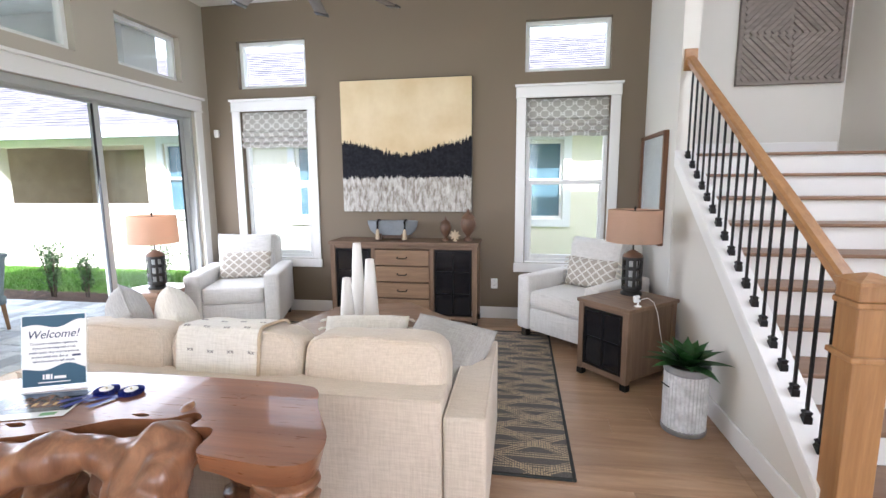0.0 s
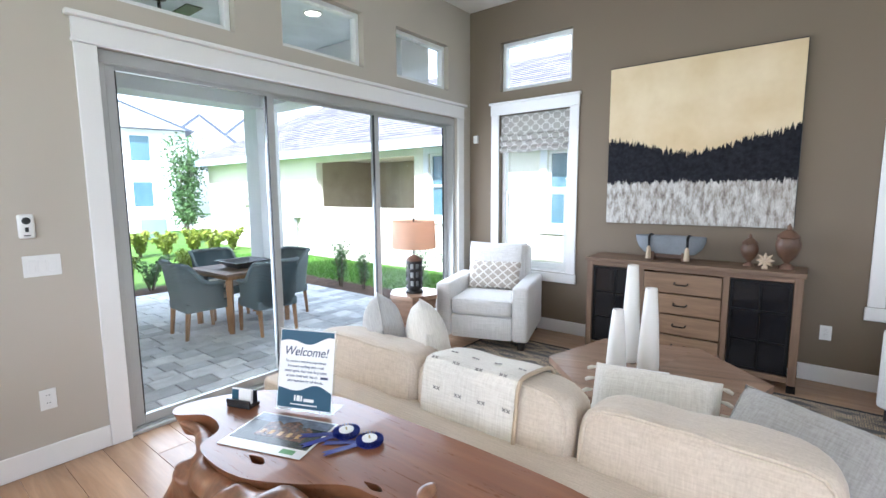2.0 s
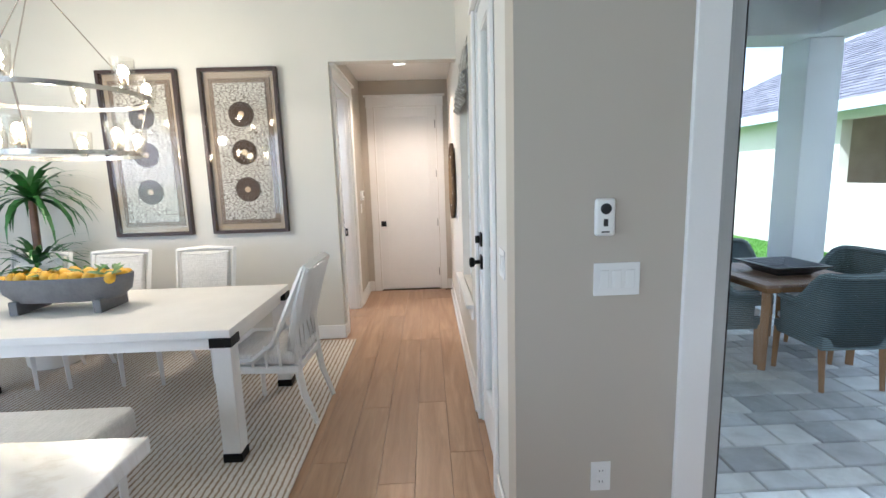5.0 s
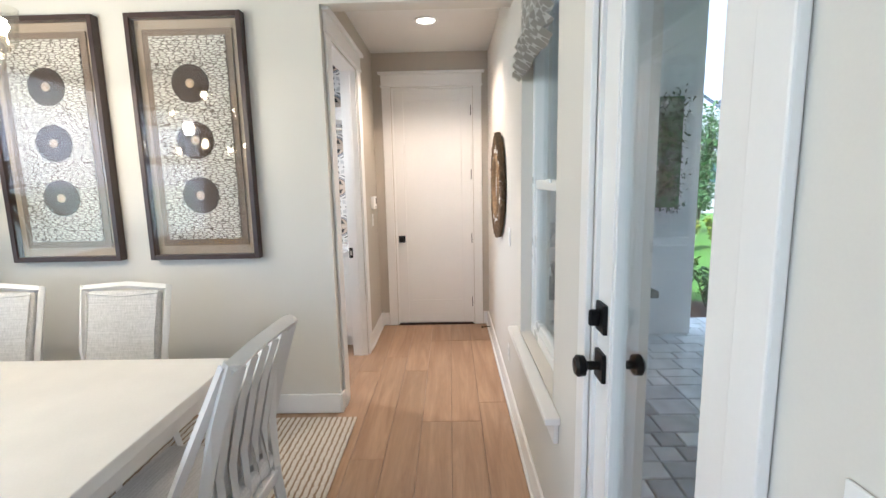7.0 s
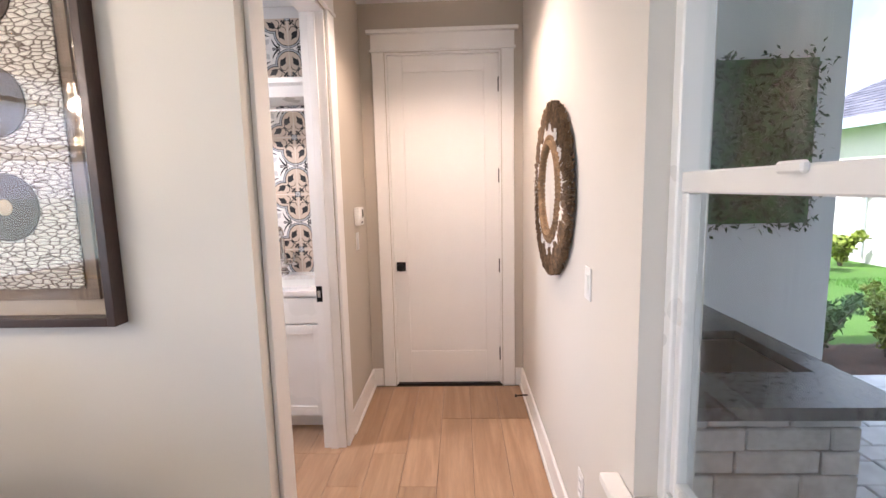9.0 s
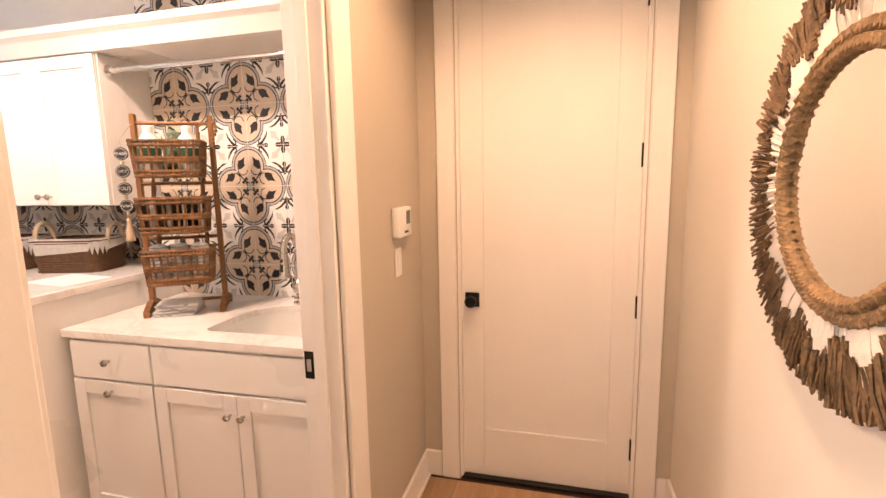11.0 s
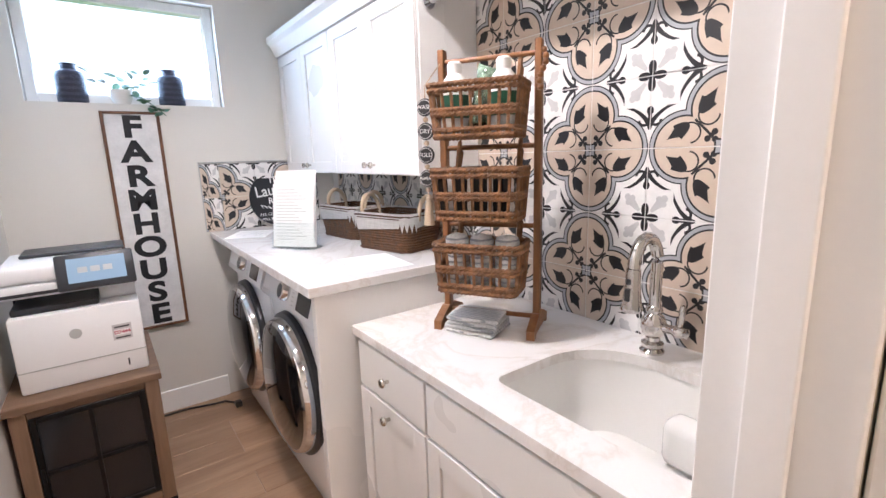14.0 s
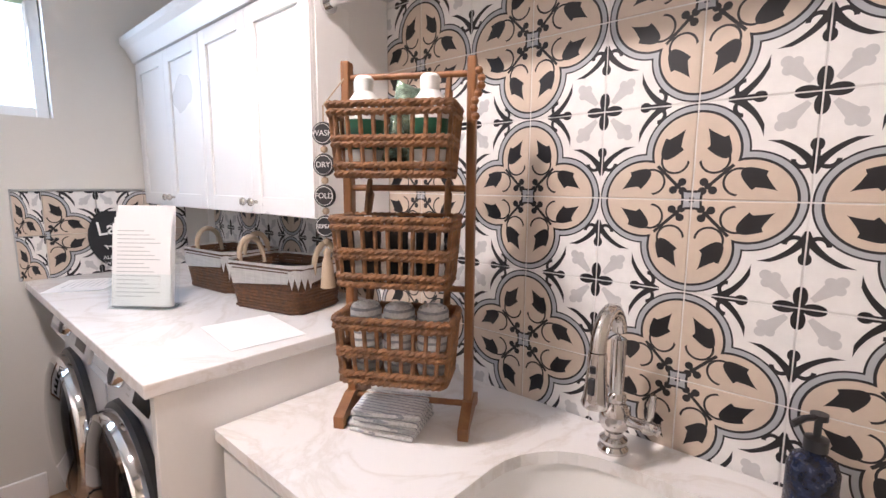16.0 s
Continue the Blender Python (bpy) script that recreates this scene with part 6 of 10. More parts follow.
def rounded(x0, x1, y0, y1, r, n, rs=None):
    """A rectangle with rounded corners, as a loop of 4 * (n + 1) points."""
    pts = []
    ra_, rb_, rc_, rd_ = rs or (r, r, r, r)
    for cx, cy, a0, q in ((x1 - ra_, y1 - ra_, 0, ra_), (x0 + rb_, y1 - rb_, 90, rb_), (x0 + rc_, y0 + rc_, 180, rc_), (x1 - rd_, y0 + rd_, 270, rd_)):
        for i in range(n + 1):
            a = radians(a0 + 90 * i / n)
            pts.append((cx + q * math.cos(a), cy + q * math.sin(a)))
    return pts


# counter with a sink hole
wt = thing("countertop", pose(0, 0, 0), "white veined quartz counter with an undermount sink cutout", "countertop")
bm = B()
outer = rounded(XT + 0.002, XF + 0.022, -1.785, YL - 0.134, 0.004, 7)
hole = rounded(-8.125, -7.71, -1.175, -0.60, 0.13, 7, (0.13, 0.20, 0.20, 0.035))
lay = [[bm.verts.new((x, y, z)) for x, y in loop_] for loop_, z in ((outer, 0.905), (hole, 0.905), (hole, 0.875), (outer, 0.875))]
for A, Bb in ((0, 1), (1, 2), (2, 3), (3, 0)):
    n = len(outer)
    for i in range(n):
        j = (i + 1) % n
        bm.faces.new((lay[A][i], lay[A][j], lay[Bb][j], lay[Bb][i]))
part("slab", bm, QUARTZ, wt)
SINKW = surf("white_fireclay", (0.82, 0.81, 0.78), 0.18, var=0.02, relief=0.0)
sk = thing("laundry_sink", pose(0, 0, 0), "deep white undermount laundry sink with a side ledge", "sink")
bm = B()
loops = [(rounded(-8.150, -7.685, -1.20, -0.575, 0.13, 7, (0.13, 0.2, 0.2, 0.05)), 0.8745), (rounded(-8.130, -7.705, -1.18, -0.595, 0.13, 7, (0.13, 0.2, 0.2, 0.04)), 0.8745), (rounded(-8.120, -7.715, -1.165, -0.61, 0.12, 7, (0.12, 0.19, 0.19, 0.05)), 0.72), (rounded(-8.08, -7.76, -1.11, -0.66, 0.10, 7), 0.665), (rounded(-7.93, -7.91, -0.90, -0.88, 0.005, 7), 0.66)]
lay = [[bm.verts.new((x, y, z)) for x, y in lp] for lp, z in loops]
for A, Bb in zip(lay, lay[1:]):
    for i in range(len(A)):
        j = (i + 1) % len(A)
        bm.faces.new((A[i], A[j], Bb[j], Bb[i]))
part("basin", bm, SINKW, sk, smooth=True)
part("drain", lathe(B(), [(0.042, 0.663), (0.04, 0.667), (0.03, 0.664)], 24, Matrix.Translation((-7.92, -0.89, 0))), CHROME, sk, smooth=True)
part("ledge", bx(-8.118, -8.03, -0.90, -0.70, 0.67, 0.80, bev=0.03, seg=3), SINKW, sk, smooth=True)

# faucet
fc = thing("faucet", pose(-8.175, -1.01, 0.905), "polished nickel pull-down faucet with a side lever", "faucet")
PN = surf("polished_nickel", (0.66, 0.63, 0.60), 0.10, metal=1.0, var=0.05, relief=0.0)
part("base", lathe(B(), [(0.034, 0), (0.034, 0.006), (0.026, 0.014), (0.031, 0.022), (0.031, 0.028), (0.020, 0.036), (0.020, 0.046), (0.029, 0.056), (0.034, 0.072), (0.034, 0.092), (0.027, 0.108), (0.020, 0.116), (0.024, 0.124), (0.022, 0.134), (0.016, 0.140)], 28), PN, fc, smooth=True)
pts = [(0, 0, 0.138), (0, 0, 0.24)] + [(0.058 - 0.058 * math.cos(a), 0, 0.265 + 0.075 * math.sin(a)) for a in [math.pi * k / 12 for k in range(13)]]
part("spout", tube(B(), pts, 0.0165, 16), PN, fc, smooth=True)
part("spray_head", lathe(B(), [(0.018, 0.265), (0.020, 0.25), (0.019, 0.235), (0.025, 0.17), (0.029, 0.155), (0.026, 0.148)], 22, Matrix.Translation((0.116, 0, 0))), PN, fc, smooth=True)
part("spray_button", bx(0.137, 0.143, -0.007, 0.007, 0.18, 0.215, bev=0.002), BLACKP, fc)
part("spray_button", bx(0.134, 0.140, -0.006, 0.006, 0.225, 0.24, bev=0.002), BLACKP, fc)
part("lever_arm", lathe(B(), [(0.013, 0), (0.013, 0.03), (0.017, 0.036), (0.017, 0.05), (0.012, 0.06), (0.014, 0.068), (0.0, 0.074)], 18, pose(0.0, 0.028, 0.08, -90), cap=False), PN, fc, smooth=True)
part("lever", tube(B(), [(0, 0.072, 0.085), (0.002, 0.078, 0.11), (0.003, 0.08, 0.14), (0.003, 0.082, 0.158)], 0.0075, 12, taper=[0.7, 1.0, 1.2, 0.8]), PN, fc, smooth=True)

sd = thing("soap_dispenser", pose(-8.19, -0.655, 0.905), "dark blue speckled soap bottle with a black pump", "soap dispenser")
NAVYGL = surf("speckled_navy_glaze", (0.02, 0.03, 0.07), 0.25, var=0.9, scale=60, grain=140, relief=0.2)
part("bottle", lathe(B(), [(0.036, 0), (0.040, 0.006), (0.040, 0.10), (0.034, 0.118), (0.017, 0.128), (0.017, 0.136)], 28), NAVYGL, sd, smooth=True)
part("pump", lathe(B(), [(0.019, 0.1362), (0.019, 0.158), (0.006, 0.162), (0.006, 0.19), (0.014, 0.193), (0.014, 0.204)], 18), BLACKP, sd, smooth=True)
part("nozzle", tube(B(), [(0, 0, 0.198), (0.03, -0.02, 0.2), (0.05, -0.034, 0.192)], 0.006, 8), BLACKP, sd, smooth=True)

# washer, dryer and their counter
pc = thing("laundry_counter", pose(0, 0, 0), "white veined quartz counter over the washer and dryer", "countertop")
part("slab", bx(XT + 0.002, -7.455, YW + 0.002, -1.783, 1.030, 1.066, bev=0.004), QUARTZ, pc)
part("end_panel", bx(XT + 0.002, -7.475, -1.822, -1.79, 0.0, 1.0295, bev=0.002), CAB, pc)
part("cleat", bx(XT + 0.002, -7.56, YW + 0.002, YW + 0.022, 0.95, 1.0295), CAB, pc)
APPL = surf("white_enamel", (0.80, 0.81, 0.82), 0.22, var=0.02, relief=0.0)
DOORGLASS = surf("dark_door_glass", (0.010, 0.009, 0.009), 0.06, var=0.1, relief=0.0, coat=0.6)


def front_loader(y, label):
    """A front-loading machine, front towards +x; y is its middle."""
    th = thing("washing_machine", pose(-7.52, y, 0), label, "washer", "washer and dryer")
    part("body", bx(-0.70, -0.03, -0.335, 0.335, 0.02, 1.005, bev=0.012), APPL, th, smooth=True)
    fr = B()
    seg, rows_ = 14, []
    for i in range(seg + 1):
        z = 0.03 + (0.86 - 0.03) * i / seg
        k = 0.045 * math.sin(math.pi * min(1, max(0, (z - 0.03) / 0.83))) ** 0.7
        rows_.append([fr.verts.new((-0.031 + k * (1 - abs(f) ** 4), f * 0.334, z)) for f in [-1 + 2 * j / 16 for j in range(17)]])
    for p, q in zip(rows_, rows_[1:]):
        for j in range(16):
            fr.faces.new((p[j], p[j + 1], q[j + 1], q[j]))
    part("front_panel", fr, APPL, th, smooth=True)
    mc = pose(0.014, 0, 0.53, 0, 90, 0)
    dr_ = part("door", lathe(B(), [(0.290, -0.02), (0.293, 0.018), (0.284, 0.040), (0.268, 0.046)], 56, mc, cap=False), CHROME, th, "round chrome-rimmed door", smooth=True)
    part("door_glass", lathe(B(), [(0.268, 0.045), (0.23, 0.060), (0.14, 0.075), (0.0, 0.080)], 48, mc, cap=False), DOORGLASS, dr_, smooth=True)
    part("door_ring", lathe(B(), [(0.315, -0.025), (0.310, -0.004), (0.292, 0.004)], 56, mc, cap=False), BLACKP, dr_, smooth=True)
    pm_ = pose(-0.028, 0, 0.935, 0, -17, 0)
    ctl = part("control_panel", box(B(), -0.01, 0.022, -0.333, 0.333, -0.075, 0.075, bev=0.008, m=pm_), APPL, th, smooth=True)
    part("dial", lathe(B(), [(0.043, 0.0), (0.043, 0.012), (0.036, 0.03), (0.03, 0.032)], 32, pm_ @ pose(0.0222, 0.0, 0.0, 0, 90, 0)), CHROME, ctl, smooth=True)
    part("dial_face", lathe(B(), [(0.029, 0.0322), (0.0, 0.033)], 28, pm_ @ pose(0.0222, 0.0, 0.0, 0, 90, 0), cap=False), BLACKP, ctl)
    part("display", box(B(), 0.0222, 0.0236, 0.13, 0.27, -0.05, 0.05, m=pm_), INKGLASS, ctl)
    for k in range(6):
        part("cycle_mark", box(B(), 0.0222, 0.0228, 0.065, 0.09, -0.045 + 0.017 * k, -0.041 + 0.017 * k, m=pm_), GREYFRAME, ctl)
    part("detergent_drawer", box(B(), 0.0222, 0.0246, -0.31, -0.10, -0.045, 0.05, bev=0.002, m=pm_), APPL, ctl)
    for yy in (-0.28, 0.28):
        for xx in (-0.62, -0.09):
            part("foot", lathe(B(), [(0.022, 0.0), (0.022, 0.0195)], 12, Matrix.Translation((xx, yy, 0))), BLACKP, th)
    return th


front_loader(-2.25, "white front-loading washer with chrome door ring under the counter")
front_loader(-2.955, "white front-loading dryer with chrome door ring under the counter")
pw = thing("power_cord", pose(-7.40, -3.36, 0.0), "black power cord lying along the baseboard", "cord")
part("cable", tube(B(), [(-0.06, 0.14, 0.006), (-0.04, 0.08, 0.008), (0.0, 0.03, 0.008), (0.06, 0.02, 0.007), (0.20, -0.02, 0.007), (0.38, -0.02, 0.007), (0.55, 0.0, 0.007)], 0.0065, 8), BLACKP, pw, smooth=True)
part("plug", bx(-0.075, -0.035, 0.11, 0.16, 0.001, 0.035, bev=0.008), BLACKP, pw)

# wall cabinets
for k, (y0, y1) in enumerate(((YW + 0.004, -2.655), (-2.651, -1.87))):
    uc = thing("wall_cabinet", pose(0, 0, 0), "white shaker wall cabinet with two doors and nickel knobs", "cabinet", "wall cabinets")
    part("body", bx(XT + 0.004, -7.985, y0, y1, 1.40, 2.135, bev=0.002), CAB, uc)
    ym = (y0 + y1) / 2
    for a, b, kn in ((y0 + 0.003, ym - 0.0015, ym - 0.03), (ym + 0.0015, y1 - 0.003, ym + 0.03)):
        dd = shaker(uc, "door", -7.984, a, b, 1.405, 2.10)
        knob(dd, -7.964, kn, 1.445)
cr = B()
prof = [(-7.984, 2.105), (-7.955, 2.105), (-7.945, 2.125), (-7.925, 2.165), (-7.905, 2.185), (-7.905, 2.215), (-7.984, 2.215)]
ends = [[cr.verts.new((x, yy, z)) for x, z in prof] for yy in (YW + 0.004, YL - 0.134)]
cr.faces.new(ends[0][::-1])
cr.faces.new(ends[1])
for i in range(len(prof)):
    j = (i + 1) % len(prof)
    cr.faces.new((ends[0][i], ends[0][j], ends[1][j], ends[1][i]))
tagged(part("trim", cr, CAB, None, "white crown moulding along the wall cabinets", kind="structure"), category="trim")
tagged(part("shelf_bridge", bx(XT + 0.004, -7.985, -1.868, YL - 0.134, 2.105, 2.135, bev=0.002), CAB, None, "white bridging shelf between cabinet and wall", kind="structure"), category="shelf")
rd = thing("hanging_rod", pose(-8.03, -1.868, 2.035), "chrome clothes rod between cabinet and wall", "clothes rod")
part("rod", lathe(B(), [(0.0125, 0.0), (0.0125, 1.31)], 18, pose(0, 0.0, 0, -90)), CHROME, rd, smooth=True)
for yy in (0.001, 1.306):
    part("flange", lathe(B(), [(0.028, 0.0), (0.026, 0.008)], 20, pose(0, yy, 0, -90)), CHROME, rd, smooth=True)

# ---- small things in the laundry ----
def text(name, words, size, mat, parent, m, fat=0.0, align="CENTER", squash=1.0):
    """Raised lettering in the built-in font, in the local x and z plane, facing -y."""
    cu = bpy.data.curves.new(name, "FONT")
    cu.body, cu.size, cu.extrude, cu.offset, cu.align_x, cu.align_y = words, size, 0.0006, fat, align, "CENTER"
    tmp = bpy.data.objects.new(name, cu)
    scene.collection.objects.link(tmp)
    me = bpy.data.meshes.new_from_object(tmp.evaluated_get(bpy.context.evaluated_depsgraph_get()))
    bpy.data.objects.remove(tmp)
    bpy.data.curves.remove(cu)
    me.name = name
    me.materials.clear()
    me.materials.append(mat)
    ob = new(name, me)
    ob.parent = parent
    ob.matrix_basis = m @ pose(0, 0, 0, 90) @ Matrix.Diagonal((squash, 1, 1, 1))
    return ob


INKTXT = surf("black_lettering", (0.012, 0.012, 0.014), 0.7, var=0.3, scale=30)
CHALK = surf("white_lettering", (0.78, 0.77, 0.75), 0.7)
PINKRED = surf("red_print", (0.45, 0.02, 0.06), 0.6)
fs = thing("wall_sign", pose(-7.14, YW, 0.545, 0, 0, 180), "white wooden FARMHOUSE sign in a brown frame", "sign")
part("board", bx(-0.125, 0.125, -0.018, -0.002, 0.0, 1.215), surf("whitewashed_board", (0.72, 0.71, 0.70), 0.8, var=0.12, scale=14, grain=60), fs)
for a, b, c, d in ((-0.135, -0.119, 0.0, 1.215), (0.119, 0.135, 0.0, 1.215), (-0.119, 0.119, 0.0, 0.014), (-0.119, 0.119, 1.201, 1.215)):
    part("frame", bx(a, b, -0.028, -0.0005, c, d, bev=0.002, seg=1), FRW, fs)
for k, ch in enumerate("FARMHOUSE"):
    text("letter", ch, 0.155, INKTXT, fs, pose(0, -0.0188, 1.130 - 0.1318 * k), 0.006, squash=1.25 if ch not in "MH" else 1.15)

# things on the window sill
NAVYV = stripes("ribbed_navy_ceramic", (0.012, 0.014, 0.035), (0.035, 0.04, 0.075), 2, 0.028, 0.5, 0.45)
for x, lab in ((-6.91, "dark navy ribbed ceramic jar on the window sill"), (-7.36, "dark navy ribbed ceramic jar beside the trailing plant")):
    jv = thing("jar", pose(x, YW - 0.055, 1.80), lab, "jar", "two dark jars")
    part("body", lathe(B(), [(0.060, 0.0), (0.066, 0.01), (0.066, 0.13), (0.058, 0.155), (0.034, 0.168), (0.032, 0.185), (0.040, 0.195), (0.034, 0.196), (0.028, 0.18)], 28), NAVYV, jv, smooth=True)
pp_ = thing("potted_plant", pose(-7.12, YW - 0.05, 1.80), "trailing green plant in a small white pot on the sill", "potted plant")
part("pot", lathe(B(), [(0.034, 0.0), (0.050, 0.03), (0.056, 0.075), (0.050, 0.076), (0.046, 0.06)], 24), CERAMIC, pp_, smooth=True)
LEAFG = surf("pothos_leaf", (0.055, 0.17, 0.075), 0.45, var=0.4, scale=25)
rg = random.Random(21)


def leaf_bm(L, W, droop=0.2):
    bm = B()
    rows = []
    for i in range(5):
        f = i / 4
        wd = W * math.sin(math.pi * min(1, f * 0.9 + 0.1)) ** 0.8 * 0.5
        z = -droop * L * f * f
        rows.append([bm.verts.new((L * f, -wd, z + 0.1 * wd)), bm.verts.new((L * f, 0, z)), bm.verts.new((L * f, wd, z + 0.1 * wd))])
    for p, q in zip(rows, rows[1:]):
        for j in range(2):
            bm.faces.new((p[j], p[j + 1], q[j + 1], q[j]))
    return bm


for k in range(46):
    a = rg.uniform(0, 360)
    r = rg.uniform(0.0, 0.10)
    x, z = r * math.cos(radians(a)) * 1.5, 0.09 + rg.uniform(0, 0.08)
    y = 0.02 + rg.uniform(-0.02, 0.05)
    if k > 30:
        x, y, z = -0.03 - 0.16 * (k - 30) / 16 + rg.uniform(-0.02, 0.02), 0.07 + rg.uniform(-0.01, 0.02), 0.05 - 0.10 * (k - 30) / 16
    part("leaf", leaf_bm(rg.uniform(0.04, 0.065), 0.035), LEAFG, pp_, at=pose(x, y, z, rg.uniform(-30, 30), rg.uniform(-50, 30), a))
part("stem", tube(B(), [(0, 0, 0.06), (-0.03, 0.05, 0.09), (-0.08, 0.075, 0.04), (-0.16, 0.08, -0.03), (-0.19, 0.08, -0.06)], 0.002, 5), LEAFG, pp_)

# pictures on the side wall
for y0, z0, w, h, lab in ((-3.20, 1.29, 0.50, 0.83, "white print in a pale wooden frame on the laundry wall"), (-2.40, 1.03, 0.60, 0.80, "white print in an oak frame beside the laundry door")):
    pf = thing("picture_frame", pose(XA - 0.14, y0, z0, 0, 0, -90), lab, "picture")
    for a, b, c, d in ((0, 0.02, 0, h), (w - 0.02, w, 0, h), (0.02, w - 0.02, 0, 0.02), (0.02, w - 0.02, h - 0.02, h)):
        part("frame", bx(-b, -a, -0.03, -0.001, c, d, bev=0.002), OAKV, pf)
    part("print", bx(-w + 0.021, -0.021, -0.015, -0.004, 0.021, h - 0.021), PAPER, pf)

# printer on a small cabinet
end_cabinet(pose(-7.045, -3.10, 0, 0, 0, 0) @ pose(0.475, 0.60, 0, 0, 0, 180), "weathered oak cabinet with a smoked-glass door under the printer")
PRW = surf("printer_white", (0.78, 0.78, 0.78), 0.4, var=0.02, relief=0.01)
PRD = surf("printer_charcoal", (0.02, 0.022, 0.026), 0.4)
pr_ = thing("printer", pose(-6.815, -2.80, 0.636, 0, 0, 180), "white and black office laser printer with a tilted touch screen", "printer")
part("body", bx(-0.205, 0.205, -0.22, 0.20, 0.0, 0.30, bev=0.010), PRW, pr_, smooth=True)
part("tray_line", bx(-0.2055, 0.2055, -0.2225, -0.10, 0.088, 0.0915), GREYFRAME, pr_)
part("tray_pull", bx(0.135, 0.141, -0.2225, -0.2201, 0.03, 0.06), PRD, pr_)
part("logo", lathe(B(), [(0.020, 0.0), (0.020, 0.0012)], 24, pose(-0.015, -0.2202, 0.205, 90)), GREYFRAME, pr_)
part("output_tray", bx(-0.195, 0.075, -0.185, 0.17, 0.3005, 0.325, bev=0.006), PRD, pr_)
part("neck", bx(0.078, 0.203, -0.12, 0.19, 0.3005, 0.365, bev=0.008), PRW, pr_, smooth=True)
part("neck", bx(-0.205, -0.15, 0.0, 0.19, 0.3005, 0.365, bev=0.008), PRD, pr_)
part("scanner", bx(-0.215, 0.21, -0.20, 0.20, 0.3655, 0.415, bev=0.012), PRW, pr_, smooth=True)
part("scanner_slot", bx(-0.217, 0.05, -0.2015, -0.10, 0.3755, 0.388), PRD, pr_)
part("feeder", bx(-0.215, 0.08, -0.19, 0.19, 0.4155, 0.485, bev=0.02, seg=3), PRW, pr_, smooth=True)
part("feeder_lid", bx(-0.16, 0.19, 0.0, 0.19, 0.4858, 0.50, bev=0.005), PRD, pr_)
scn = part("touch_panel", box(B(), -0.125, 0.125, -0.012, 0.012, -0.07, 0.07, bev=0.008, m=pose(0.085, -0.215, 0.445, -22)), PRD, pr_, "black tilted touch panel", smooth=True)
part("screen", box(B(), -0.09, 0.095, -0.0132, -0.0122, -0.045, 0.050, m=pose(0.085, -0.215, 0.445, -22)), glow("lit_screen", (0.13, 0.19, 0.24), 0.55), scn)
for k in range(3):
    part("icon", box(B(), -0.058 + 0.040 * k, -0.028 + 0.040 * k, -0.0140, -0.0134, -0.008, 0.014, m=pose(0.085, -0.215, 0.445, -22)), GREYFRAME, scn)
lb = part("asset_label", bx(0.10, 0.165, -0.2212, -0.2202, 0.145, 0.21), surf("label_grey", (0.55, 0.53, 0.53), 0.5), pr_, "grey asset label with red number")
text("number", "D7444", 0.020, PINKRED, lb, pose(0.1325, -0.2218, 0.176), 0.0006)
for zz in (0.199, 0.154):
    part("print_bar", bx(0.108, 0.158, -0.2216, -0.2213, zz - 0.003, zz + 0.003), DARKPRINT, lb)
part("label_field", bx(0.105, 0.160, -0.2215, -0.2213, 0.165, 0.188), PAPER, lb)

# round sign, papers and the acrylic stand
rs_ = thing("round_sign", pose(-7.875, YW + 0.045, 1.067, -8, 0, 180), "round black wooden laundry sign leaning against the tiles", "sign")
part("disc", lathe(B(), [(0.175, -0.006), (0.175, 0.006)], 48, pose(0, 0, 0.175, 90)), surf("chalkboard_black", (0.012, 0.013, 0.016), 0.7), rs_)
text("lettering", "THE", 0.055, CHALK, rs_, pose(0.0, -0.0068, 0.290), 0.001)
text("lettering", "Laundry", 0.095, CHALK, rs_, pose(0.0, -0.0068, 0.228) @ Matrix.Rotation(radians(-6), 4, "Y"), 0.001, squash=0.9)
text("lettering", "ROOM", 0.055, CHALK, rs_, pose(0.02, -0.0068, 0.158), 0.001)
text("lettering", "ALL CHANGE LEFT IN", 0.026, CHALK, rs_, pose(0.0, -0.0068, 0.075))
text("lettering", "WILL BE CONSIDERED", 0.024, CHALK, rs_, pose(0.0, -0.0068, 0.045))
sprig = B()
tube(sprig, [(-0.11, -0.0068, 0.135), (-0.05, -0.0068, 0.112), (0.02, -0.0068, 0.104), (0.10, -0.0068, 0.112)], 0.002, 5)
for k in range(9):
    x = -0.10 + 0.024 * k
    z = 0.128 - 0.026 * math.sin(math.pi * (k + 2) / 13)
    tube(sprig, [(x, -0.0068, z), (x - 0.006, -0.0068, z + 0.014), (x - 0.016, -0.0068, z + 0.022)], 0.004, 5, taper=[0.5, 1, 0.3])
part("sprig", sprig, CHALK, rs_)


def sheet(m, w, d, label, marks=0):
    th = thing("paper_sheet", m, label, "paper")
    part("sheet", bx(-w / 2, w / 2, -d / 2, d / 2, 0.0005, 0.0013), PAPER, th)
    for k in range(marks):
        part("print_line", bx(-w * 0.38, w * (0.1 + 0.25 * ((k * 7) % 3) / 3), d * 0.38 - k * d * 0.8 / marks - 0.002, d * 0.38 - k * d * 0.8 / marks + 0.002, 0.0014, 0.0017), GREYFRAME, th)
    return th


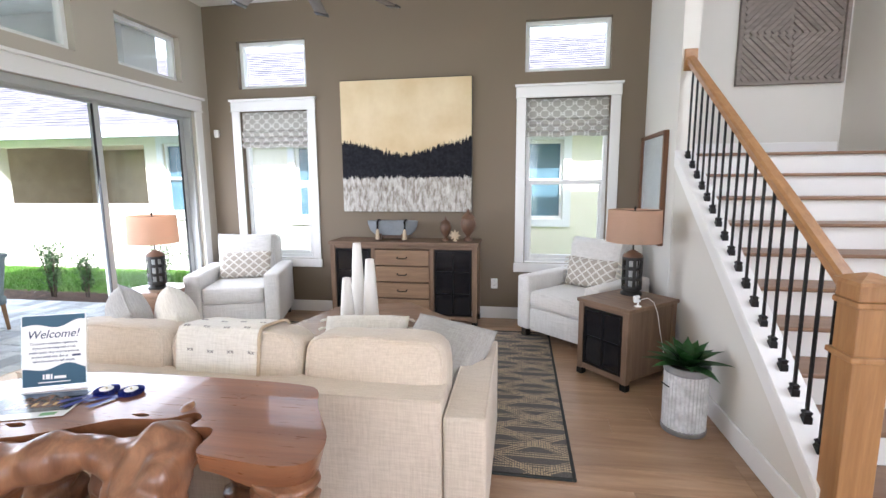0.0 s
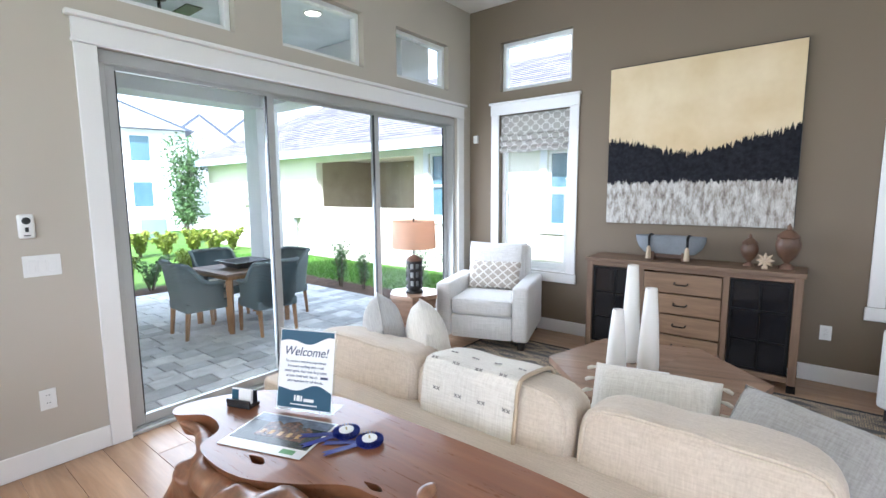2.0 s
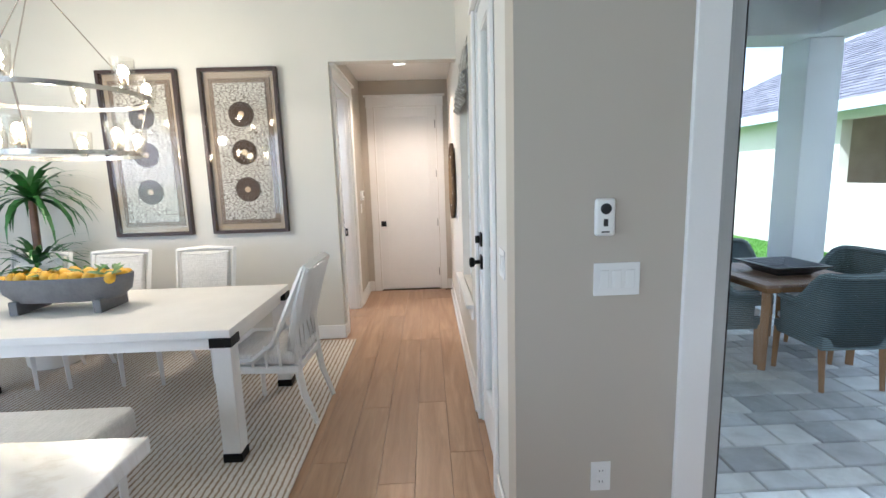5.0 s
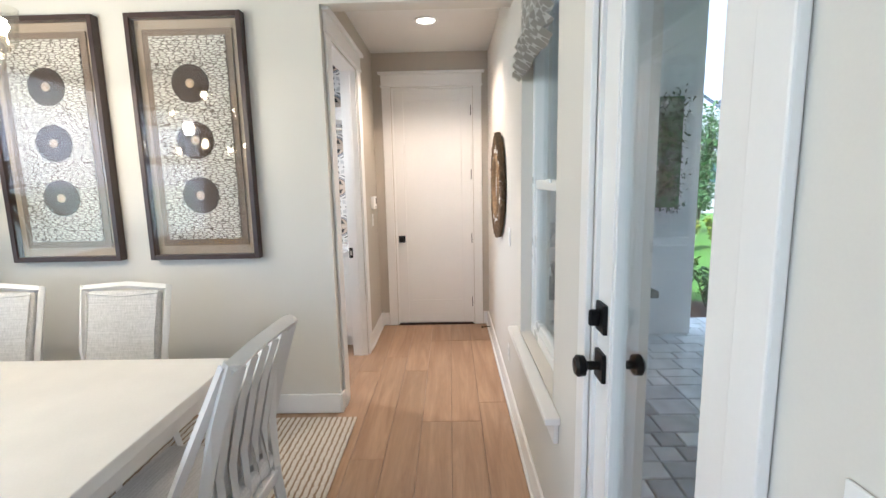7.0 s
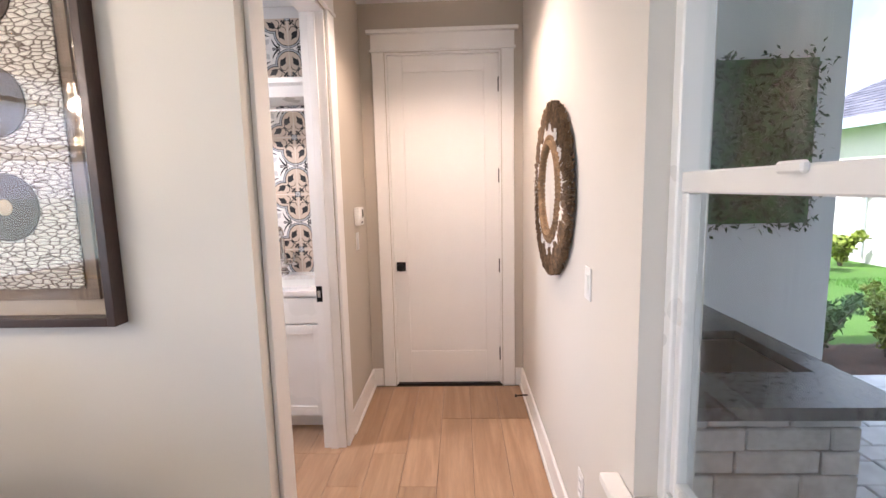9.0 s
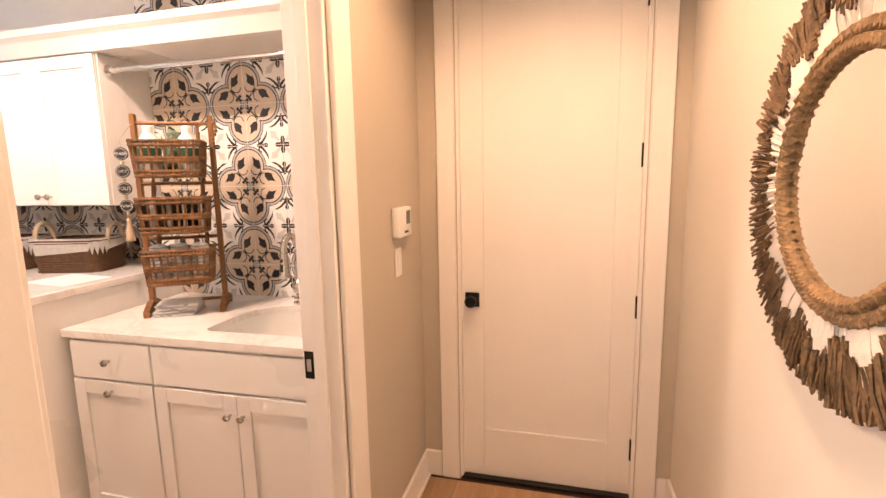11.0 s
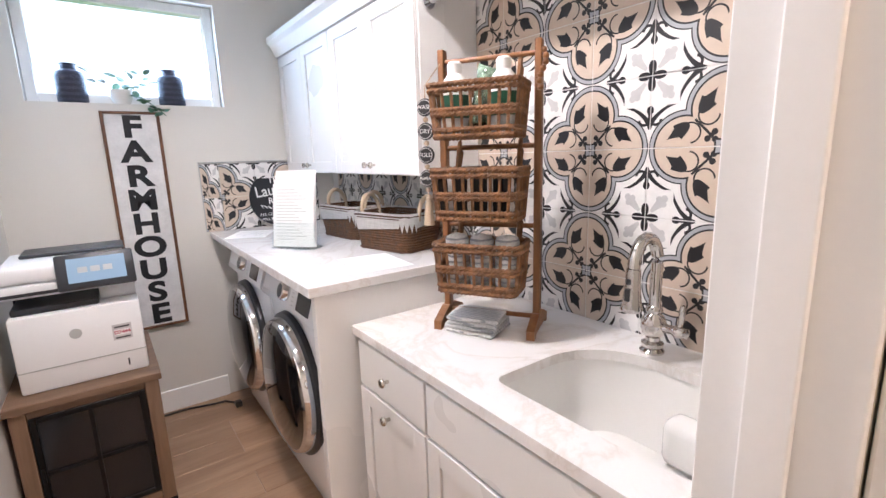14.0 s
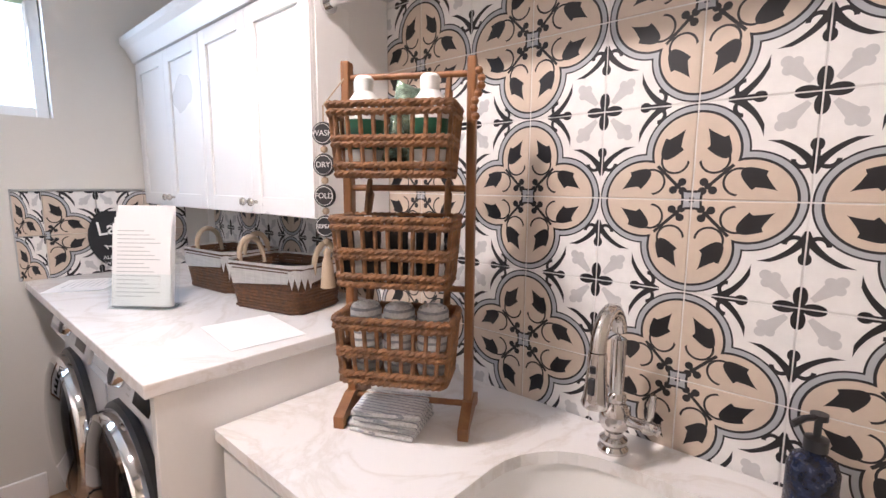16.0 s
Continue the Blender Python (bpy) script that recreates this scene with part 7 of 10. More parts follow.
sheet(pose(-7.80, -1.975, 1.067, 0, 0, 84), 0.28, 0.216, "plain white sheet of paper on the laundry counter")
sheet(pose(-7.62, -3.13, 1.067, 0, 0, 60), 0.28, 0.216, "printed white sheet near the tile backsplash", 8)
ACRYL = pane_glass("clear_acrylic", (0.96, 0.98, 0.98))
ah = thing("brochure_holder", pose(-7.675, -2.52, 1.067, 0, 0, 128), "clear acrylic holder full of white price lists", "brochure holder")
part("holder_front", box(B(), -0.115, 0.115, -0.035, -0.032, 0.0, 0.12, m=pose(0, 0, 0, -8)), ACRYL, ah)
part("holder_back", box(B(), -0.115, 0.115, 0.010, 0.013, 0.0, 0.27, m=pose(0, 0, 0, -8)), ACRYL, ah)
part("holder_base", bx(-0.115, 0.115, -0.04, 0.06, 0.0, 0.004), ACRYL, ah)
for k in range(4):
    part("price_list", box(B(), -0.108, 0.108, -0.028 + 0.008 * k, -0.0272 + 0.008 * k, 0.006, 0.30 + 0.022 * k, m=pose(0, 0, 0, -8)), PAPER, ah)
for k in range(17):
    part("print_line", box(B(), -0.09, -0.09 + 0.10 + 0.08 * ((k * 5) % 4) / 4, -0.0287, -0.0282, 0.272 - 0.0145 * k, 0.2745 - 0.0145 * k, m=pose(0, 0, 0, -8)), GREYFRAME, ah)

# woven baskets with scalloped liners
SEAGRASS = surf("dark_seagrass", (0.135, 0.062, 0.026), 0.75, var=0.5, scale=40, grain=130, relief=0.5)
WICKER = surf("tan_wicker", (0.27, 0.125, 0.048), 0.7, var=0.45, scale=35, grain=120, relief=0.5)
LINER = fabric("white_basket_liner", (0.74, 0.72, 0.69), (0.80, 0.78, 0.75), 300)


def rect_ring(w, d, r, n=6):
    return [(x, y) for x, y in rounded(-w / 2, w / 2, -d / 2, d / 2, r, n)]


def laundry_basket(m, w, d, h, label):
    th = thing("basket", m, label, "basket", "two lined baskets")
    rows_n = int(h / 0.0115)
    bm = B()
    for k in range(rows_n):
        f = k / (rows_n - 1)
        ring = rect_ring(w * (0.88 + 0.12 * f), d * (0.88 + 0.12 * f), 0.05, 7)
        pts = []
        for i, (x, y) in enumerate(ring):
            wob = 0.003 * math.sin(i * 2.2 + k * math.pi)
            pts.append((x * (1 + wob), y * (1 + wob), 0.006 + (h - 0.012) * f + 0.0015 * math.sin(i * 1.7 + k)))
        tube(bm, pts, 0.0068, 6, True)
    part("weave", bm, SEAGRASS, th, smooth=True)
    part("bottom", bx(-w * 0.42, w * 0.42, -d * 0.42, d * 0.42, 0.002, 0.01), SEAGRASS, th)
    bm = B()
    ring = rect_ring(w * 1.03, d * 1.035, 0.055, 16)
    n = len(ring)
    top, low, inn = [], [], []
    for i, (x, y) in enumerate(ring):
        k = i % 4
        dip = (0.035, 0.055, 0.075, 0.055)[k]
        top.append(bm.verts.new((x, y, h + 0.008)))
        low.append(bm.verts.new((x * 1.006, y * 1.006, h - dip)))
        inn.append(bm.verts.new((x * 0.93, y * 0.93, h - 0.04)))
    for i in range(n):
        j = (i + 1) % n
        bm.faces.new((low[i], low[j], top[j], top[i]))
        bm.faces.new((top[i], top[j], inn[j], inn[i]))
    bm.faces.new(inn)
    bmesh.ops.solidify(bm, geom=bm.faces[:], thickness=0.002)
    part("liner", bm, LINER, th, "white scalloped cloth liner")
    for s in (-1, 1):
        pts = [(s * w * 0.49, -0.055, h - 0.03)] + [(s * w * (0.50 + 0.02 * math.sin(a)), -0.055 * math.cos(a), h + 0.075 * math.sin(a)) for a in [math.pi * k / 10 for k in range(11)]] + [(s * w * 0.49, 0.055, h - 0.03)]
        part("handle", tube(B(), pts, 0.0105, 8), TASSEL, th, smooth=True)
    return th


laundry_basket(pose(-8.045, -2.19, 1.067, 0, 0, 105), 0.36, 0.25, 0.165, "woven seagrass basket with a white scalloped liner on the counter")
laundry_basket(pose(-8.055, -2.66, 1.067, 0, 0, 97), 0.36, 0.25, 0.165, "woven seagrass basket with white liner under the wall cabinets")

# ladder rack with three hanging baskets
RACKW = wood("honey_wood", (0.25, 0.105, 0.035), (0.44, 0.22, 0.085), 0.45, 2, 2.0, True, 0.1)
RK = pose(-7.975, -1.475, 0.905, 0, 0, 121)
rk = thing("ladder_rack", RK, "honey wooden ladder rack with three hanging wicker baskets on the counter", "rack")
RW, RH = 0.31, 0.90
for s in (-1, 1):
    x = s * RW / 2
    up = part("upright", bx(x - 0.011, x + 0.011, -0.018, 0.018, 0.03, RH, bev=0.005), RACKW, rk)
    bm = B()
    prism(bm, [(-0.105, 0.0), (-0.085, 0.0), (-0.07, 0.014), (0.07, 0.014), (0.085, 0.0), (0.105, 0.0), (0.105, 0.03), (0.03, 0.062), (-0.03, 0.062), (-0.105, 0.03)], -0.013, 0.013, Matrix(((0, 0, 1, x + s * 0.001), (1, 0, 0, 0), (0, 1, 0, 0), (0, 0, 0, 1))))
    part("foot", bm, RACKW, rk)
for z in (0.045, 0.345, 0.595, 0.862):
    part("rung", lathe(B(), [(0.008, -RW / 2 + 0.01), (0.008, RW / 2 - 0.01)], 12, pose(0, 0, z, 0, 90, 0)), RACKW, rk, smooth=True)


def braid(bm, pts, r, turns):
    """Two strands wound about a closed path."""
    n = len(pts)
    for s in (0, math.pi):
        q = []
        for i, p in enumerate(pts):
            a = turns * 2 * math.pi * i / n + s
            q.append((p[0] * (1 + 0.012 * math.cos(a)), p[1] * (1 + 0.02 * math.cos(a)), p[2] + 0.6 * r * math.sin(a)))
        tube(bm, q, r, 6, True)


def dense(loop, n):
    """Equal steps along a closed loop."""
    loop = [Vector((x, y, 0)) for x, y in loop]
    L = [(loop[(i + 1) % len(loop)] - loop[i]).length for i in range(len(loop))]
    tot, out, acc, i = sum(L), [], 0.0, 0
    for k in range(n):
        want = tot * k / n
        while acc + L[i] < want:
            acc += L[i]
            i += 1
        f = (want - acc) / L[i] if L[i] else 0
        p = loop[i].lerp(loop[(i + 1) % len(loop)], f)
        out.append((p.x, p.y))
    return out


BW, BD, BHH = 0.272, 0.15, 0.15
for z0 in (0.155, 0.380, 0.622):
    bk = part("hanging_basket", bx(-BW / 2 * 0.86, BW / 2 * 0.86, -BD / 2 * 0.86 - 0.10, BD / 2 * 0.86 - 0.10, z0, z0 + 0.006), WICKER, rk, "tan wicker basket with open slots")
    for zz, k in ((0.004, 0.90), (0.022, 0.91), (0.066, 0.94), (0.078, 0.945), (0.132, 0.99), (0.148, 1.0)):
        bm = B()
        pts = [(x, y - 0.10, z0 + zz) for x, y in dense(rect_ring(BW * k, BD * k, 0.02, 4), 110)]
        braid(bm, pts, 0.0062, 26)
        part("braid", bm, WICKER, bk, smooth=True)
    pts = dense(rect_ring(BW, BD, 0.02, 4), 28)
    for i, (x, y) in enumerate(pts):
        part("stake", tube(B(), [(x * 0.91, y * 0.91 - 0.10, z0 + 0.01), (x * 0.95, y * 0.95 - 0.10, z0 + 0.075), (x * 0.99, y * 0.99 - 0.10, z0 + 0.142)], 0.0052, 5), WICKER, bk)
    for x in (-0.10, 0.10):
        part("hanger", tube(B(), [(x, -0.03, z0 + 0.145), (x, -0.014, z0 + 0.20), (x, 0.0, z0 + 0.232), (x, 0.012, z0 + 0.20), (x, -0.02, z0 + 0.14)], 0.0075, 6), WICKER, bk, smooth=True)
# what the baskets hold
DETERG = surf("white_bottle", (0.80, 0.79, 0.76), 0.3, var=0.02, relief=0.0)
GREENL = surf("green_label", (0.015, 0.10, 0.05), 0.4)
for x, lab in ((-0.075, "white detergent bottle with a green label in the top basket"), (0.075, "white softener bottle with a green label in the top basket")):
    bo = thing("bottle", RK @ pose(x, -0.10, 0.629), lab, "bottle", "bottles in the basket")
    part("body", lathe(B(), [(0.042, 0.0), (0.045, 0.01), (0.045, 0.125), (0.034, 0.160), (0.020, 0.178)], 24), DETERG, bo, smooth=True)
    part("cap", lathe(B(), [(0.021, 0.1782), (0.022, 0.205), (0.016, 0.212)], 20), DETERG, bo, smooth=True)
    part("label", lathe(B(), [(0.0455, 0.05), (0.0456, 0.115)], 24, cap=False), GREENL, bo, smooth=True)
pk = thing("foil_pouch", RK @ pose(0.005, -0.11, 0.629, 0, 12, 20), "crinkled silver and green foil pouch in the top basket", "pouch")
part("pouch", cushion(B(), 0.085, 0.19, 0.035, pose(0, 0, 0.10, 90), 10, 0.5, 3), surf("green_foil", (0.35, 0.47, 0.36), 0.22, metal=0.8, var=0.7, scale=30, grain=60, relief=0.6), pk, smooth=True)
BWTOWEL = stripes("black_white_towel", (0.015, 0.015, 0.015), (0.74, 0.73, 0.70), 0, 0.062, 0.72)
rt_ = thing("folded_towel", RK @ pose(0.0, -0.10, 0.387), "black and white folded towels standing in the middle basket", "towel")
for k in range(5):
    part("fold", box(B(), -0.12, 0.12, -0.055 + 0.022 * k, -0.036 + 0.022 * k, 0.0, 0.138 + 0.006 * (k % 2), bev=0.008, seg=2), BWTOWEL, rt_, smooth=True)
GREYTOWEL = stripes("grey_striped_towel", (0.76, 0.75, 0.72), (0.34, 0.35, 0.36), 2, 0.018, 0.66)
for k in range(3):
    ro = thing("rolled_towel", RK @ pose(-0.082 + 0.082 * k, -0.095, 0.162), "rolled white and grey striped hand towel in a basket", "towel", "rolled towels")
    bm = B()
    lathe(bm, [(0.034, 0.0), (0.037, 0.01), (0.037, 0.150), (0.032, 0.160), (0.026, 0.156), (0.024, 0.164), (0.014, 0.160), (0.010, 0.168), (0.0, 0.166)], 22, cap=False)
    part("roll", bm, GREYTOWEL, ro, smooth=True)
ft = thing("dish_towel", pose(-7.915, -1.475, 0.906, 0, 0, 112), "folded white dish towel with thin grey stripes under the rack", "towel")
THIN = stripes("thin_striped_cotton", (0.78, 0.77, 0.75), (0.42, 0.43, 0.45), 1, 0.014, 0.70)
for k in range(4):
    part("fold", box(B(), -0.085 - 0.008 * (k % 2), 0.085, -0.075 + 0.006 * k, 0.075, 0.0005 + 0.013 * k, 0.0125 + 0.013 * k, bev=0.005, seg=2, m=pose(0, 0, 0, 0, 0, 3 * k)), THIN, ft, smooth=True)
# wash, dry, fold, repeat
hs = thing("bead_garland", RK @ pose(-0.200, -0.045, 0), "hanging string of black round tags with wash words and a tassel", "garland")
part("cord", tube(B(), [(0.045, 0.03, 0.86), (0.0, 0, 0.79), (0, 0, 0.40)], 0.002, 5), TASSEL, hs)
for k, wd in enumerate(("WASH", "DRY", "FOLD", "REPEAT")):
    z = 0.725 - 0.075 * k
    tg = part("tag", lathe(B(), [(0.026, -0.006), (0.028, 0.0), (0.026, 0.006)], 26, pose(0, -0.002, z, 90)), BLACKP, hs)
    part("tag_ring", tube(B(), [(0.0225 * math.cos(2 * math.pi * i / 28), -0.0085, z + 0.0225 * math.sin(2 * math.pi * i / 28)) for i in range(28)], 0.0009, 4, True), CHALK, tg)
    text("word", wd, 0.019 if len(wd) < 5 else 0.014, CHALK, tg, pose(0, -0.0088, z))
    part("bead", lathe(B(), [(0.0, -0.009), (0.007, -0.006), (0.009, 0.0), (0.007, 0.006), (0.0, 0.009)], 12, Matrix.Translation((0, 0, z - 0.0375)), cap=False), TASSEL, hs, smooth=True)
part("tassel", lathe(B(), [(0.004, 0.445), (0.010, 0.435), (0.008, 0.425), (0.013, 0.41), (0.019, 0.345)], 14), TASSEL, hs, smooth=True)
for k in range(7):
    part("bead", lathe(B(), [(0.0, -0.010), (0.007, -0.007), (0.010, 0.0), (0.007, 0.007), (0.0, 0.010)], 12, Matrix.Translation((0.372 + 0.008 * math.sin(k), 0.030 - 0.006 * k, 0.865 - 0.018 * k)), cap=False), RACKW, hs, smooth=True)

# ---- console table behind the sofa ----
def spline(pts, n=6):
    """A closed smooth line through points of the plan."""
    out, m = [], len(pts)
    for i in range(m):
        a, b, c, d = (Vector(pts[(i + k) % m]) for k in (-1, 0, 1, 2))
        for j in range(n):
            t = j / n
            out.append(0.5 * ((2 * b) + (c - a) * t + (2 * a - 5 * b + 4 * c - d) * t * t + (3 * b - a - 3 * c + d) * t ** 3))
    return out


def root(bm, path, radii, seed):
    """A gnarled root: a knotty tapering limb along a bent line."""
    pts, rs = [], []
    for i in range(len(path) - 1):
        a, b, c, d = (Vector(path[min(max(i + k, 0), len(path) - 1)]) for k in (-1, 0, 1, 2))
        for j in range(7):
            t = j / 7
            p = 0.5 * ((2 * b) + (c - a) * t + (2 * a - 5 * b + 4 * c - d) * t * t + (3 * b - a - 3 * c + d) * t ** 3)
            q = Vector((noise.noise(p * 7 + Vector((seed, 0, 0))), noise.noise(p * 7 + Vector((0, seed, 0))), 0)) * 0.02
            pts.append(p + q)
            rs.append(radii[i] + (radii[i + 1] - radii[i]) * t)
    pts.append(Vector(path[-1]))
    rs.append(radii[-1])
    n0 = len(bm.verts)
    tube(bm, pts, 1.0, 14, taper=rs)
    bm.verts.ensure_lookup_table()
    k = 0
    for i, c in enumerate(pts):
        for j in range(14):
            v = bm.verts[n0 + k]
            f = noise.noise(Vector((v.co.x * 9 + seed, v.co.y * 9, v.co.z * 4))) * 0.42 + noise.noise(Vector((v.co.x * 22, v.co.y * 22 + seed, v.co.z * 9))) * 0.22
            v.co = c + (v.co - c) * (1 + f)
            k += 1


ct = thing("console_table", pose(0, 0, 0), "live-edge teak root console table with a polished top", "table")
edge = [(-0.70, 1.59), (-0.95, 1.605), (-1.3, 1.60), (-1.62, 1.585), (-1.82, 1.53), (-2.00, 1.39), (-2.09, 1.18), (-2.03, 1.12), (-1.93, 1.19), (-1.80, 1.17), (-1.74, 1.08), (-1.60, 1.06), (-1.47, 1.08),
        (-1.34, 1.15), (-1.22, 1.235), (-1.13, 1.25), (-1.04, 1.27), (-0.98, 1.32), (-0.93, 1.29), (-0.93, 1.235), (-0.86, 1.235), (-0.83, 1.20), (-0.81, 1.10), (-0.70, 1.08), (-0.52, 1.07), (-0.44, 1.12), (-0.45, 1.24), (-0.56, 1.42), (-0.62, 1.55)]
outer = spline(edge, 5)
holes = [[Vector((cx + a * math.cos(t_) + 0.2 * a * math.cos(3 * t_), cy + b * math.sin(t_) + 0.15 * b * math.sin(2 * t_))) for t_ in [2 * math.pi * i / 18 for i in range(18)]]
         for cx, cy, a, b in ((-1.53, 1.15, 0.034, 0.016), (-1.16, 1.275, 0.030, 0.012))]
bm = B()
for loop in [outer] + holes:
    vs = [bm.verts.new((p.x, p.y, 0.76)) for p in loop]
    for i in range(len(vs)):
        bm.edges.new((vs[i], vs[(i + 1) % len(vs)]))
bmesh.ops.triangle_fill(bm, edges=bm.edges[:], use_beauty=True)
bmesh.ops.recalc_face_normals(bm, faces=bm.faces[:])
ext = bmesh.ops.extrude_face_region(bm, geom=bm.faces[:])
for v in ext["geom"]:
    if isinstance(v, bmesh.types.BMVert):
        v.co.z -= 0.085 + 0.02 * noise.noise(Vector((v.co.x * 6, v.co.y * 6, 0)))
        c = Vector((-1.25, 1.36))
        v.co.x += (c.x - v.co.x) * 0.035
        v.co.y += (c.y - v.co.y) * 0.10
tt = part("tabletop", bm, ROOTTOP, ct, "polished reddish teak slab", smooth=True)
bv = tt.modifiers.new("soft_edge", "BEVEL")
bv.width, bv.segments, bv.limit_method, bv.angle_limit = 0.014, 3, "ANGLE", radians(50)

ROOTS = (
    ([(-0.97, 1.25, 0.70), (-0.98, 1.15, 0.69), (-0.99, 1.07, 0.54), (-0.95, 1.08, 0.28), (-0.90, 1.02, 0.02)], (0.07, 0.10, 0.12, 0.11, 0.13)),
    ([(-0.92, 1.20, 0.715), (-0.93, 1.10, 0.69), (-0.99, 1.05, 0.62)], (0.035, 0.06, 0.06)),
    ([(-1.02, 1.13, 0.64), (-1.20, 1.13, 0.71), (-1.38, 1.06, 0.695), (-1.52, 1.03, 0.60), (-1.58, 1.05, 0.36), (-1.52, 1.00, 0.02)], (0.09, 0.055, 0.075, 0.10, 0.085, 0.12)),
    ([(-1.45, 1.06, 0.66), (-1.60, 1.06, 0.69), (-1.74, 1.09, 0.70), (-1.85, 1.14, 0.71), (-2.00, 1.15, 0.725), (-2.08, 1.16, 0.745)], (0.07, 0.05, 0.034, 0.026, 0.020, 0.012)),
    ([(-1.74, 1.05, 0.70), (-1.80, 1.02, 0.55), (-1.78, 1.08, 0.30), (-1.86, 1.04, 0.02)], (0.06, 0.06, 0.06, 0.09)),
    ([(-1.55, 1.05, 0.50), (-1.36, 1.10, 0.34), (-1.15, 1.14, 0.22), (-0.98, 1.10, 0.14)], (0.07, 0.055, 0.06, 0.09)),
    ([(-0.55, 1.16, 0.68), (-0.58, 1.17, 0.50), (-0.66, 1.20, 0.28), (-0.62, 1.14, 0.02)], (0.10, 0.085, 0.075, 0.11)),
    ([(-0.62, 1.18, 0.40), (-0.76, 1.12, 0.48), (-0.92, 1.10, 0.42)], (0.06, 0.05, 0.07)),
    ([(-0.82, 1.46, 0.67), (-0.86, 1.44, 0.40), (-0.78, 1.46, 0.02)], (0.11, 0.09, 0.11)),
    ([(-1.72, 1.42, 0.67), (-1.70, 1.40, 0.40), (-1.80, 1.44, 0.02)], (0.12, 0.09, 0.11)),
    ([(-1.25, 1.40, 0.67), (-1.28, 1.30, 0.42), (-1.22, 1.22, 0.20), (-1.30, 1.20, 0.02)], (0.12, 0.10, 0.09, 0.12)),
    ([(-1.00, 1.30, 0.69), (-1.04, 1.345, 0.735), (-1.03, 1.36, 0.76)], (0.04, 0.035, 0.022)),
)
bm = B()
for k, (path, radii) in enumerate(ROOTS):
    root(bm, path, radii, 3.7 * k)
for v in bm.verts:
    v.co.z = max(v.co.z, 0.0)
rb = part("root_base", bm, ROOT, ct, "gnarled natural teak roots", smooth=True)
rm = rb.modifiers.new("fuse", "REMESH")
rm.mode, rm.voxel_size, rm.use_smooth_shade = "VOXEL", 0.0095, True
sm = rb.modifiers.new("worn", "SMOOTH")
sm.factor, sm.iterations = 0.5, 2

# acrylic sign with its printed sheet
TZ = 0.762
wl = thing("welcome_sign", pose(-1.675, 1.415, TZ, -11, 0, 23) @ Matrix.Diagonal((1, 1, 1.0, 1)), "white and navy Welcome sign in a clear acrylic stand", "sign")
part("acrylic_panel", bx(-0.118, 0.118, 0.001, 0.0035, 0.0, 0.300, bev=0.0006, seg=1), ACRYL, wl)
part("acrylic_foot", bx(-0.118, 0.118, -0.004, 0.085, -0.0005, 0.0025, bev=0.0006, seg=1, m=Matrix.Rotation(radians(11), 4, "X")), ACRYL, wl)
sh = part("sheet", bx(-0.111, 0.111, -0.0015, 0.0, 0.008, 0.292), PAPER, wl)


def wave_band(lo, hi, flip):
    """A printed band with one wavy edge."""
    n = 18
    xs = [-0.1085 + 0.217 * i / n for i in range(n + 1)]
    wavy = [0.016 * math.sin(2.6 * math.pi * i / n + (0.4 if flip else 2.2)) * (0.3 + 0.7 * i / n) + 0.010 * (i / n - 0.5) for i in range(n + 1)]
    top = [(x, hi + (0 if flip else w)) for x, w in zip(xs, wavy)]
    bot = [(x, lo + (w if flip else 0)) for x, w in zip(xs, wavy)]
    return prism(B(), bot + top[::-1], 0.0, 0.0004, pose(0, -0.0017, 0, 90))


part("printed_band", wave_band(0.251, 0.2895, True), NAVY, sh)
part("printed_band", wave_band(0.0105, 0.082, False), NAVY, sh)
INK2 = surf("navy_ink", (0.04, 0.06, 0.12), 0.6)
wt = text("lettering", "Welcome!", 0.046, INK2, sh, pose(0.0, -0.0022, 0.213), 0.0, squash=0.92)
wt.data.transform(Matrix(((1, 0.28, 0, 0), (0, 1, 0, 0), (0, 0, 1, 0), (0, 0, 0, 1))))
for k, line in enumerate(("To ensure a seamless experience,", "if you are working with a real", "estate agent, they must be present", "at your initial visit. See an", "sales associate for full details.")):
    text("lettering", line, 0.0128, INK2, sh, pose(-0.014 if k == 3 else 0.0, -0.0022, 0.178 - 0.0175 * k), squash=0.96)
part("printed_bar", bx(0.062, 0.092, -0.0025, -0.0019, 0.121, 0.129), INK2, sh)
for x0, x1 in ((-0.040, -0.034), (-0.030, -0.016), (-0.013, -0.007), (-0.001, 0.040)):
    part("logo_bar", bx(x0, x1, -0.0026, -0.0020, 0.036, 0.056 if x1 < 0 else 0.047), PAPER, sh)
part("logo_bar", bx(-0.055, 0.055, -0.0026, -0.0020, 0.022, 0.026), PAPER, sh)

# printed photograph lying before the sign
pr = thing("brochure", pose(-1.605, 1.275, TZ + 0.0005, 0, 0, 20), "glossy sheet with an evening photograph of a house", "brochure")
ps = part("sheet", bx(-0.155, 0.155, -0.11, 0.11, 0.0, 0.0012), surf("gloss_paper", (0.82, 0.82, 0.82), 0.18, var=0.02, relief=0.0), pr)
part("photo_sky", bx(-0.147, 0.147, 0.055, 0.104, 0.0013, 0.0016), surf("dusk_print", (0.20, 0.24, 0.33), 0.2, var=0.5, scale=18, relief=0), ps)
part("photo_ground", bx(-0.147, 0.147, -0.065, 0.055, 0.0013, 0.0016), surf("garden_print", (0.035, 0.045, 0.03), 0.2, var=0.9, scale=40, grain=80, relief=0), ps)
HOUSEP = surf("house_print", (0.20, 0.11, 0.07), 0.2, var=0.8, scale=60, relief=0)
